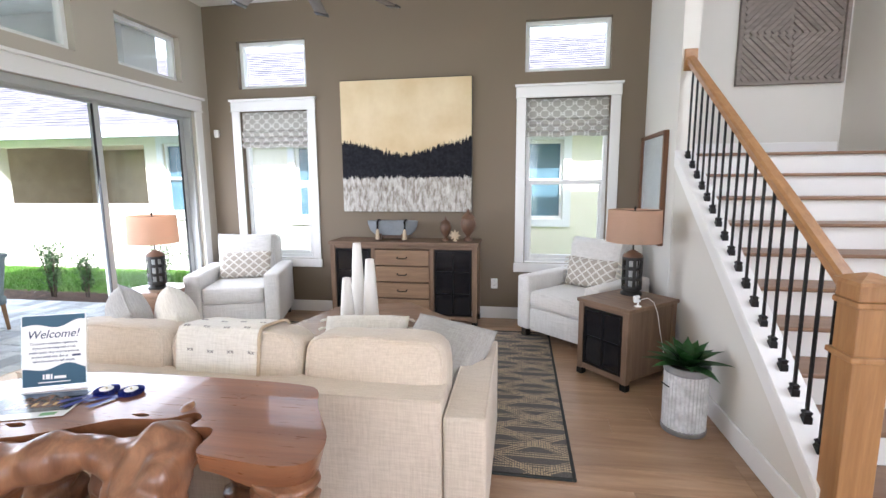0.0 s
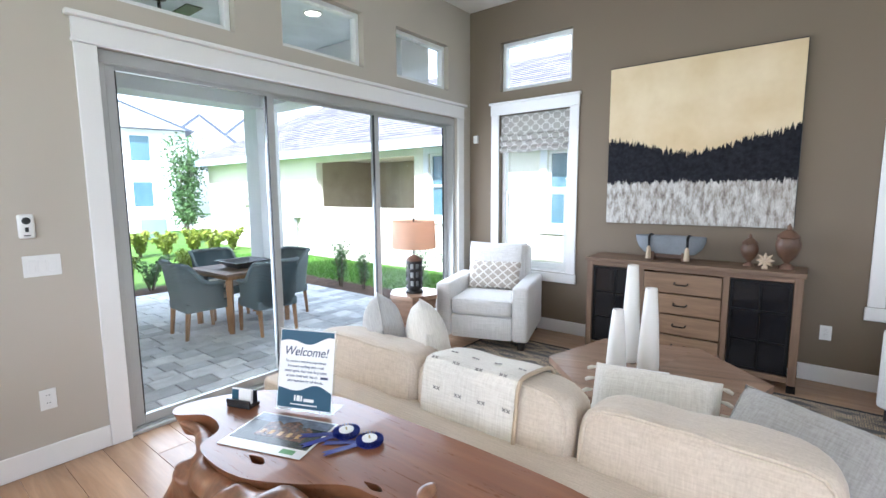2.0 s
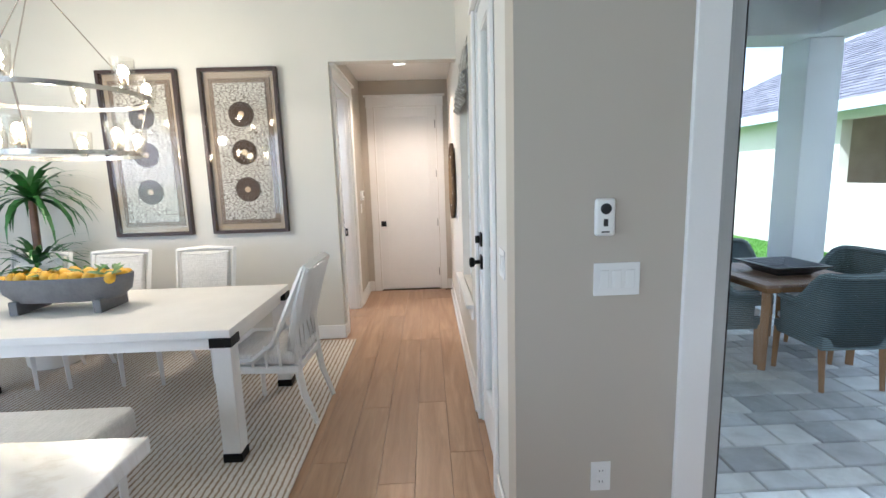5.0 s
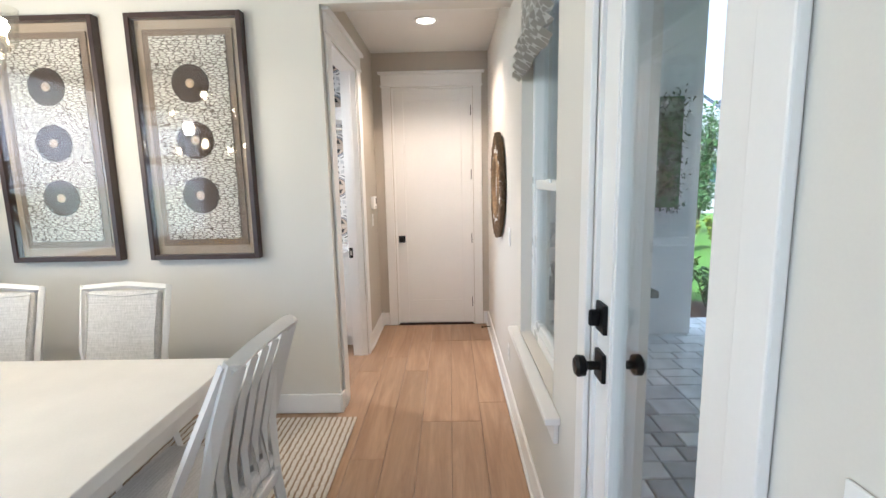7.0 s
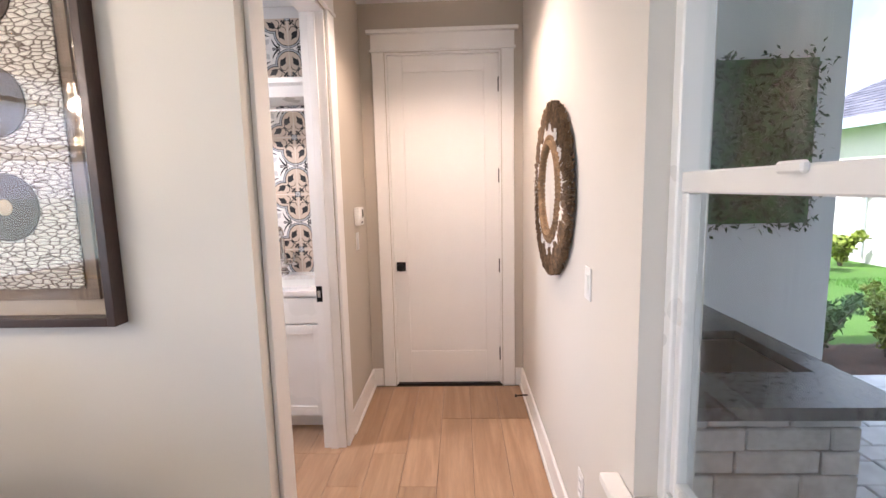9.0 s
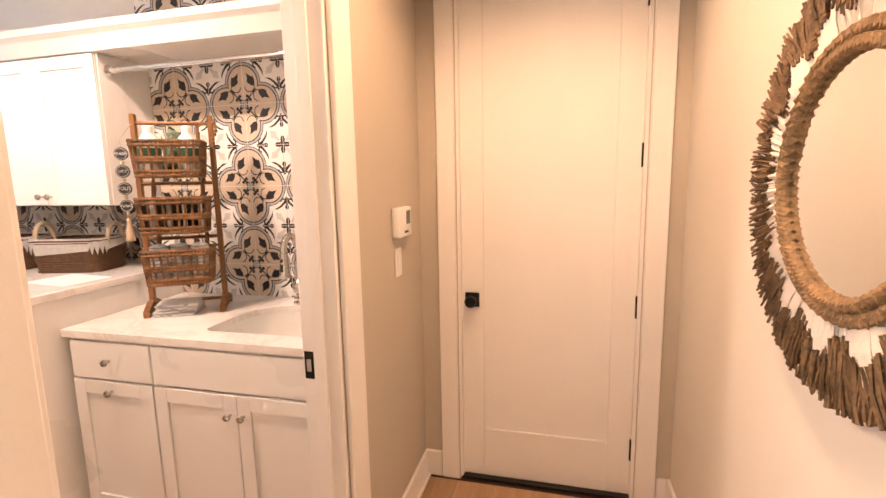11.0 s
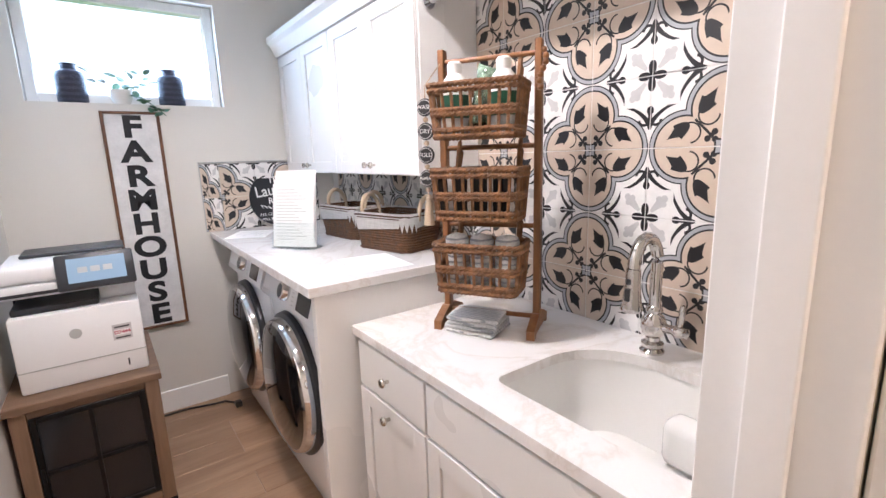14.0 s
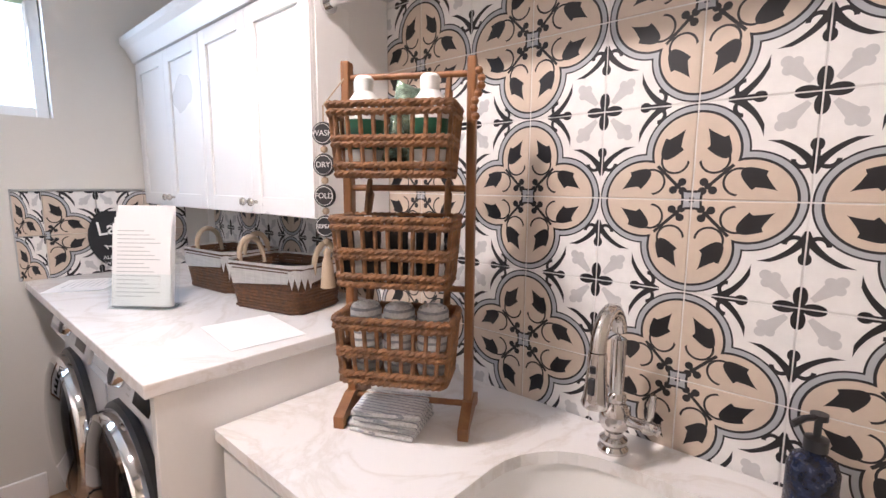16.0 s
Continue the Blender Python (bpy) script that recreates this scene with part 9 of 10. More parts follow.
for k in range(4200):
    if k % 3:
        x, y = rg.uniform(-9.4, -3.4), rg.uniform(5.40, 6.06)
    else:
        x, y = rg.uniform(-9.4, -8.52), rg.uniform(2.6, 5.38)
    a, l, w, t_ = rg.uniform(0, 6.28), rg.uniform(0.015, 0.04), rg.uniform(0.006, 0.014), rg.uniform(-0.4, 0.4)
    c, s = math.cos(a), math.sin(a)
    n = len(cv)
    for p, q in ((-l, -w), (l, -w), (l, w), (-l, w)):
        cv.append((x + p * c - q * s, y + p * s + q * c, GZ + 0.006 + p * t_ * 0.5))
    cf.append((n, n + 1, n + 2, n + 3))
me = bpy.data.meshes.new("mulch_chips")
me.from_pydata(cv, [], cf)
me.materials.append(CHIP)
tagged(new("mulch_chips", me), "loose brown bark chips on the bed", "mulch", kind="stuff")

# covered patio: posts, beams, ceiling
part("patio_ceiling", bx(-8.4, XS - 0.162, YH + 0.162, 5.0, 3.30, 3.38), surf("patio_ceiling_paint", (0.80, 0.84, 0.86), 0.8), None, "pale blue painted patio ceiling", kind="structure")
tagged(bpy.data.objects["patio_ceiling"], category="ceiling")
for a in ((-7.0, -6.56, YH + 0.163, 4.63, 2.76, 3.298), (-6.559, XS - 0.163, 4.19, 4.63, 2.76, 3.298)):
    ob = part("patio_beam", bx(*a, bev=0.006), WSTUCCO, None, "white stucco beam along the patio roof's edge", kind="structure")
    tagged(ob, category="beam")
po_ = thing("patio_column", pose(-6.82, 4.36, GZ), "square white stucco column at the patio corner", "column", kind="structure")
part("shaft", bx(-0.175, 0.175, -0.175, 0.175, 0.0, 2.759 - GZ, bev=0.008), WSTUCCO, po_)
part("plinth", bx(-0.20, 0.20, -0.20, 0.20, 0.0, 0.14, bev=0.006), WSTUCCO, po_)
# eave beyond view, added to keep sun off the laundry window
tagged(part("soffit", bx(-8.6, XS - 0.2, YW - 0.75, YW - 0.165, 2.80, 2.86), WSTUCCO, None, "white soffit added unseen under the roof's eave", kind="structure"), category="soffit")
tagged(part("soffit", bx(-9.0, -8.41, YH + 0.163, YH + 0.70, 2.90, 2.96), WSTUCCO, None, "white soffit added unseen under the roof's eave", kind="structure"), category="soffit")
# overhang added out of view to stop sun entering the kitchen
tagged(part("soffit", bx(-6.5, XO + 0.16, YK - 2.1, YK - 0.165, 3.0, 3.08), WSTUCCO, None, "deep white overhang, added unseen to shade the kitchen windows", kind="structure"), category="soffit")
cf_ = thing("patio_fan", pose(-5.0, 2.35, 3.30), "dark outdoor ceiling fan under the patio roof", "ceiling fan")
part("rod", lathe(B(), [(0.06, 0.0), (0.06, -0.02), (0.014, -0.03), (0.014, -0.2)], 16), BRONZE, cf_, smooth=True)
part("motor", lathe(B(), [(0.05, -0.2), (0.10, -0.22), (0.10, -0.29), (0.05, -0.32), (0.0, -0.33)], 24, cap=False), BRONZE, cf_, smooth=True)
for k in range(5):
    part("blade", box(B(), 0.10, 0.68, -0.065, 0.065, -0.245, -0.235, bev=0.004, m=pose(0, 0, 0, 0, 0, 72 * k)), BRONZE, cf_)
pl_ = thing("recessed_light", pose(-4.25, 3.45, 3.298), "lit recessed ceiling light under the patio roof", "ceiling light")
part("trim_ring", lathe(B(), [(0.095, 0.0), (0.098, -0.006), (0.075, -0.010), (0.070, -0.002)], 32, cap=False), TRIM, pl_, smooth=True)
part("lens", lathe(B(), [(0.0705, -0.003), (0.0, -0.0035)], 32, cap=False), glow("patio_lens", (1.0, 0.90, 0.70), 5.0), pl_)

# outdoor kitchen along the house wall
STONE = surf("white_stacked_stone", (0.66, 0.65, 0.63), 0.9, var=0.22, scale=9, grain=40, relief=0.6, spread=True)
STEEL = surf("stainless_steel", (0.55, 0.55, 0.55), 0.3, metal=1.0, var=0.1)
PATIO_WALL = -8.05
tagged(part("wall_patio", bx(PATIO_WALL - 0.25, PATIO_WALL, YH + 0.163, 2.74, GZ, 3.295, bev=0.006), WSTUCCO, None, "white stucco wing wall at the end of the patio", kind="structure"), category="wall")
kt = thing("outdoor_kitchen", pose(0, 0, -0.06), "white stone-clad patio counter with a dark granite top and sink", "outdoor kitchen", kind="structure")
KX0, KX1, KY0, KY1 = PATIO_WALL + 0.003, -6.20, YH + 0.165, 1.57
bm = B()
for q in ((KX0, -6.92, KY0, KY1), (-6.46, KX1, KY0, KY1), (-6.92, -6.46, KY0, 1.10), (-6.92, -6.46, 1.47, KY1)):
    box(bm, *q, 0.87, 0.91)
part("counter", bm, surf("grey_granite", (0.16, 0.165, 0.165), 0.22, var=0.6, scale=45, grain=160), kt)
part("core", bx(KX0, -6.33, KY0, 1.50, 0.0, 0.62), surf("mortar", (0.42, 0.41, 0.40), 0.95), kt)
part("core", bx(-6.45, -6.33, KY0, 1.50, 0.6205, 0.869), surf("mortar_rim", (0.42, 0.41, 0.40), 0.95), kt)
rs2 = random.Random(4)
for r in range(11):
    z0, z1 = 0.004 + 0.079 * r, 0.079 + 0.079 * r
    y = KY0 + 0.003
    while y < 1.50:
        w = min(rs2.uniform(0.14, 0.28), 1.515 - y)
        part("stone", bx(-6.329, -6.305 + rs2.uniform(0, 0.012), y, y + w - 0.004, z0, z1, bev=0.005, seg=1), STONE, kt)
        y += w
    x = -6.34
    while x > -8.0:
        w = min(rs2.uniform(0.18, 0.34), x + 8.03)
        part("stone", bx(x - w + 0.004, x, 1.501, 1.52 + rs2.uniform(0, 0.012), z0, z1, bev=0.005, seg=1), STONE, kt)
        x -= w
sk = part("sink", bx(-6.91, -6.47, 1.11, 1.46, 0.70, 0.706), STEEL, kt, "undermount steel sink bowl")
for q in ((-6.918, -6.911, 1.102, 1.468), (-6.469, -6.462, 1.102, 1.468), (-6.911, -6.469, 1.102, 1.109), (-6.911, -6.469, 1.461, 1.468)):
    part("sink_side", bx(*q, 0.70, 0.869), STEEL, sk)
fc_ = thing("outdoor_faucet", pose(-6.72, 1.02, 0.851), "brushed steel gooseneck faucet beside the patio sink", "faucet")
part("base", lathe(B(), [(0.028, 0.0), (0.028, 0.012), (0.018, 0.03), (0.016, 0.09)], 18), STEEL, fc_, smooth=True)
part("spout", tube(B(), [(0, 0, 0.08), (0, 0, 0.25), (0, 0.03, 0.32), (0, 0.09, 0.35), (0, 0.15, 0.32), (0, 0.185, 0.25), (0, 0.195, 0.20)], 0.013, 10), STEEL, fc_, smooth=True)
part("lever", tube(B(), [(0.016, 0, 0.06), (0.07, 0, 0.085)], 0.007, 8), STEEL, fc_, smooth=True)
bxw = thing("boxwood_panel", pose(PATIO_WALL, 2.10, 1.74), "square panel of clipped artificial boxwood on the white wing wall", "wall planter")
part("backing", bx(0.001, 0.02, -0.45, 0.45, -0.52, 0.52), AGAVE, bxw)
DKLEAF = surf("boxwood_leaf", (0.035, 0.085, 0.025), 0.5, var=0.5, scale=20)


def leaf_cloud(name, parent, spots, size, mat, seed, kind=True):
    """Many small leaves in one mesh, scattered about given spots."""
    r = random.Random(seed)
    vs, fs = [], []
    for p, spread, count in spots:
        for k in range(count):
            o = Vector((r.gauss(0, 1), r.gauss(0, 1), r.gauss(0, 1)))
            o = Vector(p) + Vector((o.x * spread[0], o.y * spread[1], o.z * spread[2]))
            a = Euler((r.uniform(-1.2, 1.2), r.uniform(-1.2, 1.2), r.uniform(0, 6.28))).to_matrix()
            s = size * r.uniform(0.6, 1.3)
            n = len(vs)
            for x, y, z in ((-1, 0, 0), (-0.1, -0.42, 0.08), (1, 0, -0.1), (-0.1, 0.42, 0.08)):
                vs.append(o + a @ Vector((x * s, y * s, z * s)))
            fs += [(n, n + 1, n + 2), (n, n + 2, n + 3)]
    me = bpy.data.meshes.new(name)
    me.from_pydata([tuple(v) for v in vs], [], fs)
    me.materials.append(mat)
    ob = new(name, me)
    ob.parent = parent
    return tagged(ob, kind="stuff") if kind else ob


leaf_cloud("leaves", bxw, [((0.04, y, z), (0.015, 0.055, 0.055), 40) for y in [-0.40 + 0.133 * i for i in range(7)] for z in [-0.47 + 0.134 * i for i in range(8)]], 0.024, DKLEAF, 2)
gl_ = thing("gas_grill", pose(-7.45, YH + 0.48, 0.851), "stainless steel grill with an arched hood on the stone counter", "grill")
bm = B()
prism(bm, [(-0.22, 0.0), (0.22, 0.0)] + [(0.22 * math.cos(a), 0.06 + 0.24 * math.sin(a)) for a in [math.pi * k / 12 for k in range(13)]], -0.27, 0.27, Matrix(((1, 0, 0, 0), (0, 0, 1, 0), (0, 1, 0, 0), (0, 0, 0, 1))))
part("hood", bm, STEEL, gl_)
part("handle", tube(B(), [(0.23, -0.2, 0.12), (0.27, -0.2, 0.13), (0.27, 0.2, 0.13), (0.23, 0.2, 0.12)], 0.012, 8), STEEL, gl_, smooth=True)

# dining set on the patio
WICK = stripes("grey_green_wicker", (0.25, 0.31, 0.33), (0.12, 0.155, 0.165), 2, 0.016, 0.5, 0.7)
TEAK = wood("teak", (0.32, 0.17, 0.07), (0.52, 0.32, 0.16), 0.5, 2, 1.5, True, 0.1)
TEAKT = wood("weathered_teak_top", (0.27, 0.17, 0.11), (0.45, 0.32, 0.23), 0.45, 0, 1.2, True, 0.15)
PZ = -0.06
ot = thing("patio_table", pose(-5.82, 3.40, PZ, 0, 0, 2), "square teak patio table with slatted top", "table")
for k in range(8):
    y = -0.44 + 0.11 * k
    part("slat", bx(-0.44, 0.44, y + 0.0015, y + 0.1085, 0.677, 0.702, bev=0.003, seg=1), TEAKT, ot)
part("apron", bx(-0.39, 0.39, -0.39, 0.39, 0.625, 0.6765), TEAK, ot)
for x in (-0.37, 0.37):
    for y in (-0.37, 0.37):
        part("leg", tube(B(), [(x, y, 0.0), (x, y, 0.625)], 0.042, 4, taper=[0.85, 1.1]), TEAK, ot)
ty = thing("serving_tray", pose(-5.80, 3.42, PZ + 0.703, 0, 0, 2), "square dark tray in the middle of the patio table", "tray")
bm = B()
lathe(bm, [(0.20, 0.0), (0.22, 0.02), (0.33, 0.075), (0.345, 0.075), (0.345, 0.085), (0.30, 0.085), (0.20, 0.03)], 4, Matrix.Rotation(math.pi / 4, 4, "Z"))
part("tray_body", bm, BLACKP, ty)


def wicker_chair(m, label):
    """A woven armchair on teak legs, back at +y."""
    th = thing("patio_chair", m, label, "chair", "chairs round the patio table")
    bm = B()
    n, lo, hi = 30, [], []
    for i in range(n + 1):
        a = radians(-38 + 256 * i / n)
        c, s_ = math.cos(a), math.sin(a)
        k = (abs(c) ** 5 + abs(s_) ** 5) ** -0.2
        x, y = 0.262 * c * k, max(-0.25, 0.25 * s_ * k)
        f = max(0.0, min(1.0, (y + 0.02) / 0.20))
        top = 0.625 - 0.02 * (1 - (y + 0.25) / 0.5) + 0.225 * f * f * (3 - 2 * f)
        lo.append((x * 0.96, y * 0.96, 0.33))
        hi.append((x * 1.02, y + 0.07 * f, top))
    rows_ = []
    for k in range(7):
        f = k / 6
        rows_.append([bm.verts.new(Vector(a).lerp(Vector(b), f)) for a, b in zip(lo, hi)])
    for p, q in zip(rows_, rows_[1:]):
        for i in range(n):
            bm.faces.new((p[i], p[i + 1], q[i + 1], q[i]))
    bmesh.ops.solidify(bm, geom=bm.faces[:], thickness=0.04)
    part("woven_shell", bm, WICK, th, smooth=True)
    part("rim", tube(B(), hi, 0.024, 8), WICK, th, smooth=True)
    part("seat", bx(-0.245, 0.245, -0.255, 0.235, 0.30, 0.405, bev=0.02), WICK, th, smooth=True)
    part("seat_cushion", soft_box(0.46, 0.46, 0.06, Matrix.Translation((0, -0.02, 0.436)), 0.025), WHITE_LINEN, th, smooth=True)
    for s in (-1, 1):
        part("leg", tube(B(), [(s * 0.225, -0.235, 0.0), (s * 0.225, -0.225, 0.34)], 0.028, 4, taper=[0.75, 1.1]), TEAK, th)
        part("leg", tube(B(), [(s * 0.215, 0.235, 0.0), (s * 0.215, 0.20, 0.34)], 0.028, 4, taper=[0.75, 1.1]), TEAK, th)
    return th


wc1 = wicker_chair(pose(-5.77, 2.84, PZ, 0, 0, 178), "grey-green wicker patio chair with teak legs and pale cushion")
for m in (pose(-5.25, 3.40, PZ, 0, 0, -92), pose(-6.38, 3.40, PZ, 0, 0, 91), pose(-5.78, 3.92, PZ, 0, 0, 3)):
    copy_thing(wc1, m)

# neighbouring house
NY, NX0, NX1, EZ = 8.0, -16.4, 6.5, 2.52
nh = thing("neighbour_house", pose(0, 0, 0), "cream stucco single-storey house with a grey-purple shingle roof", "house")
wl = wall("house_wall", "y", NY, 0.2, NX0, NX1, GZ - 0.03, EZ, [(-10.45, -7.03, 1.19, 2.33), (-6.62, -5.80, 1.02, 2.34), (-3.93, -3.1, 0.94, 2.25), (0.0, 0.85, 0.94, 2.25)], STUCCO, "")
wl.parent = nh
for key in ("category", "kind"):
    if key in wl:
        del wl[key]
wl2 = part("side_wall", bx(NX0, NX0 + 0.2, NY + 0.2, 15, GZ - 0.03, EZ), STUCCO, nh)
part("side_wall", bx(NX1 - 0.2, NX1, NY + 0.2, 15, GZ - 0.03, EZ), STUCCO, nh)
# recess back and left side are a darker tan than the stucco
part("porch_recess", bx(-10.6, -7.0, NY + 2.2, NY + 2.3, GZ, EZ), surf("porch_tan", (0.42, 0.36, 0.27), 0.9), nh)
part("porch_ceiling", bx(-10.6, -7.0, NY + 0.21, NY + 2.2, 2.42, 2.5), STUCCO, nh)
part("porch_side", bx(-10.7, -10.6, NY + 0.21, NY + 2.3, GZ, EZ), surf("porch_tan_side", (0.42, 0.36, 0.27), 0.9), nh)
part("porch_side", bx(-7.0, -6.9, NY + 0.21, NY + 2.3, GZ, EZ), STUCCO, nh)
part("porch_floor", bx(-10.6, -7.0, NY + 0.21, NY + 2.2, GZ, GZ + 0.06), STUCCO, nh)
for x0, x1, z0, z1 in ((-6.62, -5.80, 1.02, 2.34), (-3.93, -3.1, 0.94, 2.25), (0.0, 0.85, 0.94, 2.25)):
    wn_ = part("window", bx(x0 + 0.05, x1 - 0.05, NY + 0.08, NY + 0.09, z0 + 0.05, z1 - 0.05), DKGLASS, nh, "white-framed sash window")
    for a, b, c, d in ((x0, x0 + 0.05, z0, z1), (x1 - 0.05, x1, z0, z1), (x0 + 0.05, x1 - 0.05, z0, z0 + 0.05), (x0 + 0.05, x1 - 0.05, z1 - 0.05, z1), (x0 + 0.05, x1 - 0.05, (z0 + z1) / 2 - 0.025, (z0 + z1) / 2 + 0.025)):
        part("frame", bx(a, b, NY + 0.04, NY + 0.12, c, d), VINYL, wn_)
    for a, b, c, d in ((x0 - 0.13, x0, z0 - 0.13, z1 + 0.13), (x1, x1 + 0.13, z0 - 0.13, z1 + 0.13), (x0, x1, z0 - 0.13, z0), (x0, x1, z1, z1 + 0.13)):
        part("stucco_band", bx(a, b, NY - 0.03, NY - 0.002, c, d, bev=0.005), WSTUCCO, wn_)
SHING = surf("grey_purple_shingle", (0.15, 0.142, 0.168), 0.9, var=0.2, scale=3, grain=18, relief=0.4, spread=True)
ov = 0.4
ridge_y, ridge_z = 11.6, 4.95
ex0, ex1, ey0, ey1 = NX0 - ov, NX1 + ov, NY - ov, 15.0 + ov
rx0, rx1 = ex0 + (ridge_y - ey0), ex1 - (ridge_y - ey0)
rf = B()
pts = [rf.verts.new(p) for p in ((ex0, ey0, EZ + 0.10), (ex1, ey0, EZ + 0.10), (ex1, ey1, EZ + 0.10), (ex0, ey1, EZ + 0.10), (rx0, ridge_y, ridge_z), (rx1, ridge_y, ridge_z))]
for f in ((0, 1, 5, 4), (1, 2, 5), (2, 3, 4, 5), (3, 0, 4), (3, 2, 1, 0)):
    rf.faces.new([pts[i] for i in f])
roof = part("roof", rf, SHING, nh, "grey-purple shingle hip roof")
part("fascia", bx(ex0, ex1, ey0 - 0.02, ey0, EZ - 0.08, EZ + 0.11), FASCIA, nh)
part("fascia", bx(ex0 - 0.02, ex0, ey0, ey1, EZ - 0.08, EZ + 0.11), FASCIA, nh)
part("soffit", bx(ex0, ex1, ey0, NY - 0.001, EZ - 0.02, EZ + 0.0), FASCIA, nh)
# courses of shingles on the slope that faces the camera
slope_len = math.hypot(ridge_y - ey0, ridge_z - EZ - 0.1)
tilt = math.degrees(math.atan2(ridge_z - EZ - 0.1, ridge_y - ey0))
sv, sf = [], []
nrow = int(slope_len / 0.145)
rr = random.Random(12)
for r in range(nrow):
    s0 = r * 0.145
    y0 = ey0 + s0 * math.cos(radians(tilt))
    xa, xb = ex0 + (y0 - ey0) + 0.02, min(ex1 - (y0 - ey0) - 0.02, 2.5)
    x = xa - rr.uniform(0, 0.2)
    while x < xb:
        w = rr.uniform(0.2, 0.34)
        a0, a1 = max(x, xa), min(x + w - 0.006, xb)
        if a1 - a0 > 0.02:
            lift = rr.uniform(0.010, 0.017)
            n = len(sv)
            for (ss, up_) in ((s0, lift), (s0 + 0.15, 0.004)):
                for xx in (a0, a1):
                    sv.append((xx, ey0 + ss * math.cos(radians(tilt)) - up_ * math.sin(radians(tilt)), EZ + 0.10 + ss * math.sin(radians(tilt)) + up_ * math.cos(radians(tilt))))
            for xx in (a0, a1):
                sv.append((xx, ey0 + s0 * math.cos(radians(tilt)), EZ + 0.10 + s0 * math.sin(radians(tilt))))
            sf += [(n, n + 1, n + 3, n + 2), (n + 4, n + 5, n + 1, n)]
        x += w
me = bpy.data.meshes.new("shingles")
me.from_pydata(sv, [], sf)
sm, st_, sp_ = tree("shingle_courses")
geo = st_.nodes.new("ShaderNodeNewGeometry")
sn = noise_out(st_, coords(st_), 40.0, 4)
sc_ = ramp(st_, geo.outputs["Random Per Island"], [(0.0, (0.105, 0.10, 0.12)), (0.5, (0.145, 0.138, 0.163)), (1.0, (0.19, 0.18, 0.205))])
st_.links.new(mix(st_, 1.0, sc_, ramp(st_, sn, [(0.3, (0.8,) * 3), (0.7, (1.05,) * 3)]), "MULTIPLY"), sp_.inputs["Base Color"])
sp_.inputs["Roughness"].default_value = 0.95
me.materials.append(sm)
ob = new("shingles", me)
ob.parent = roof
tagged(ob, "overlapping shingle courses", kind="stuff")
part("roof_vent", box(B(), -0.5, 0.5, -0.22, 0.22, 0, 0.10, bev=0.02, m=pose(-12.2, 10.6, 4.13, tilt)), DKGREY, nh)
ub = thing("utility_box", pose(-11.35, NY, 1.10), "grey electric meter box with pipes on the house wall", "meter box")
part("box", bx(-0.16, 0.16, -0.14, -0.002, -0.22, 0.24, bev=0.01), GREYFRAME, ub)
part("pipe", tube(B(), [(-0.05, -0.06, -0.22), (-0.05, -0.06, -0.45), (0.05, -0.06, -0.5), (0.10, -0.06, -0.45)], 0.025, 8), GREYFRAME, ub, smooth=True)
part("conduit", tube(B(), [(0.0, -0.05, -0.22), (0.0, -0.05, -1.2)], 0.02, 8), GREYFRAME, ub)
for x, z, w, h in ((-13.3, 1.22, 0.16, 0.20), (-14.0, 1.30, 0.24, 0.22), (-14.9, 1.25, 0.14, 0.14)):
    u2 = thing("utility_box", pose(x, NY, z), "small grey utility box on the cream house wall", "utility box", "utility boxes")
    part("box", bx(-w / 2, w / 2, -0.10, -0.002, -h / 2, h / 2, bev=0.008), GREYFRAME, u2)
    part("conduit", tube(B(), [(0, -0.05, -h / 2), (0, -0.05, -1.3)], 0.018, 6), GREYFRAME, u2)

# houses farther off
NAVYROOF = surf("slate_blue_roof", (0.10, 0.12, 0.17), 0.9, var=0.2, scale=1, grain=8)
def far_house(m, w, d, h, roof_h, label, storeys):
    """A white house with gable roof and rows of windows; its front faces -y."""
    th = thing("house", m, label, "house", "houses down the street")
    part("wall", bx(-w / 2, w / 2, 0, d, 0, h), WSTUCCO, th)
    bm = B()
    vs = [bm.verts.new(p) for p in ((-w / 2 - 0.5, -0.5, h), (w / 2 + 0.5, -0.5, h), (w / 2 + 0.5, d + 0.5, h), (-w / 2 - 0.5, d + 0.5, h), (0, -0.5, h + roof_h), (0, d + 0.5, h + roof_h))]
    for f in ((0, 4, 5, 3), (1, 2, 5, 4), (0, 1, 4), (2, 3, 5), (0, 3, 2, 1)):
        bm.faces.new([vs[i] for i in f])
    part("roof", bm, NAVYROOF, th)
    bm = B()
    vs = [bm.verts.new(p) for p in ((-w / 2, -0.52, h + 0.02), (w / 2, -0.52, h + 0.02), (0, -0.52, h + roof_h * 0.93))]
    bm.faces.new(vs)
    bmesh.ops.solidify(bm, geom=bm.faces[:], thickness=0.02)
    part("gable", bm, WSTUCCO, th)
    for s in range(storeys):
        for k in range(2):
            x = -w * 0.22 + w * 0.44 * k
            z = 0.9 + 2.8 * s
            wn2 = part("window", bx(x - 0.5, x + 0.5, -0.05, -0.01, z, z + 1.5), DKGLASS, th)
            part("frame", bx(x - 0.58, x + 0.58, -0.04, -0.008, z - 0.08, z + 1.58), VINYL, wn2)
    return th


def polar(deg, dist, z=GZ, face=None):
    a = radians(deg)
    x, y = -0.5 + dist * math.cos(a), 0.6 + dist * math.sin(a)
    return pose(x, y, z, 0, 0, (deg + 180) + 90 if face is None else face)


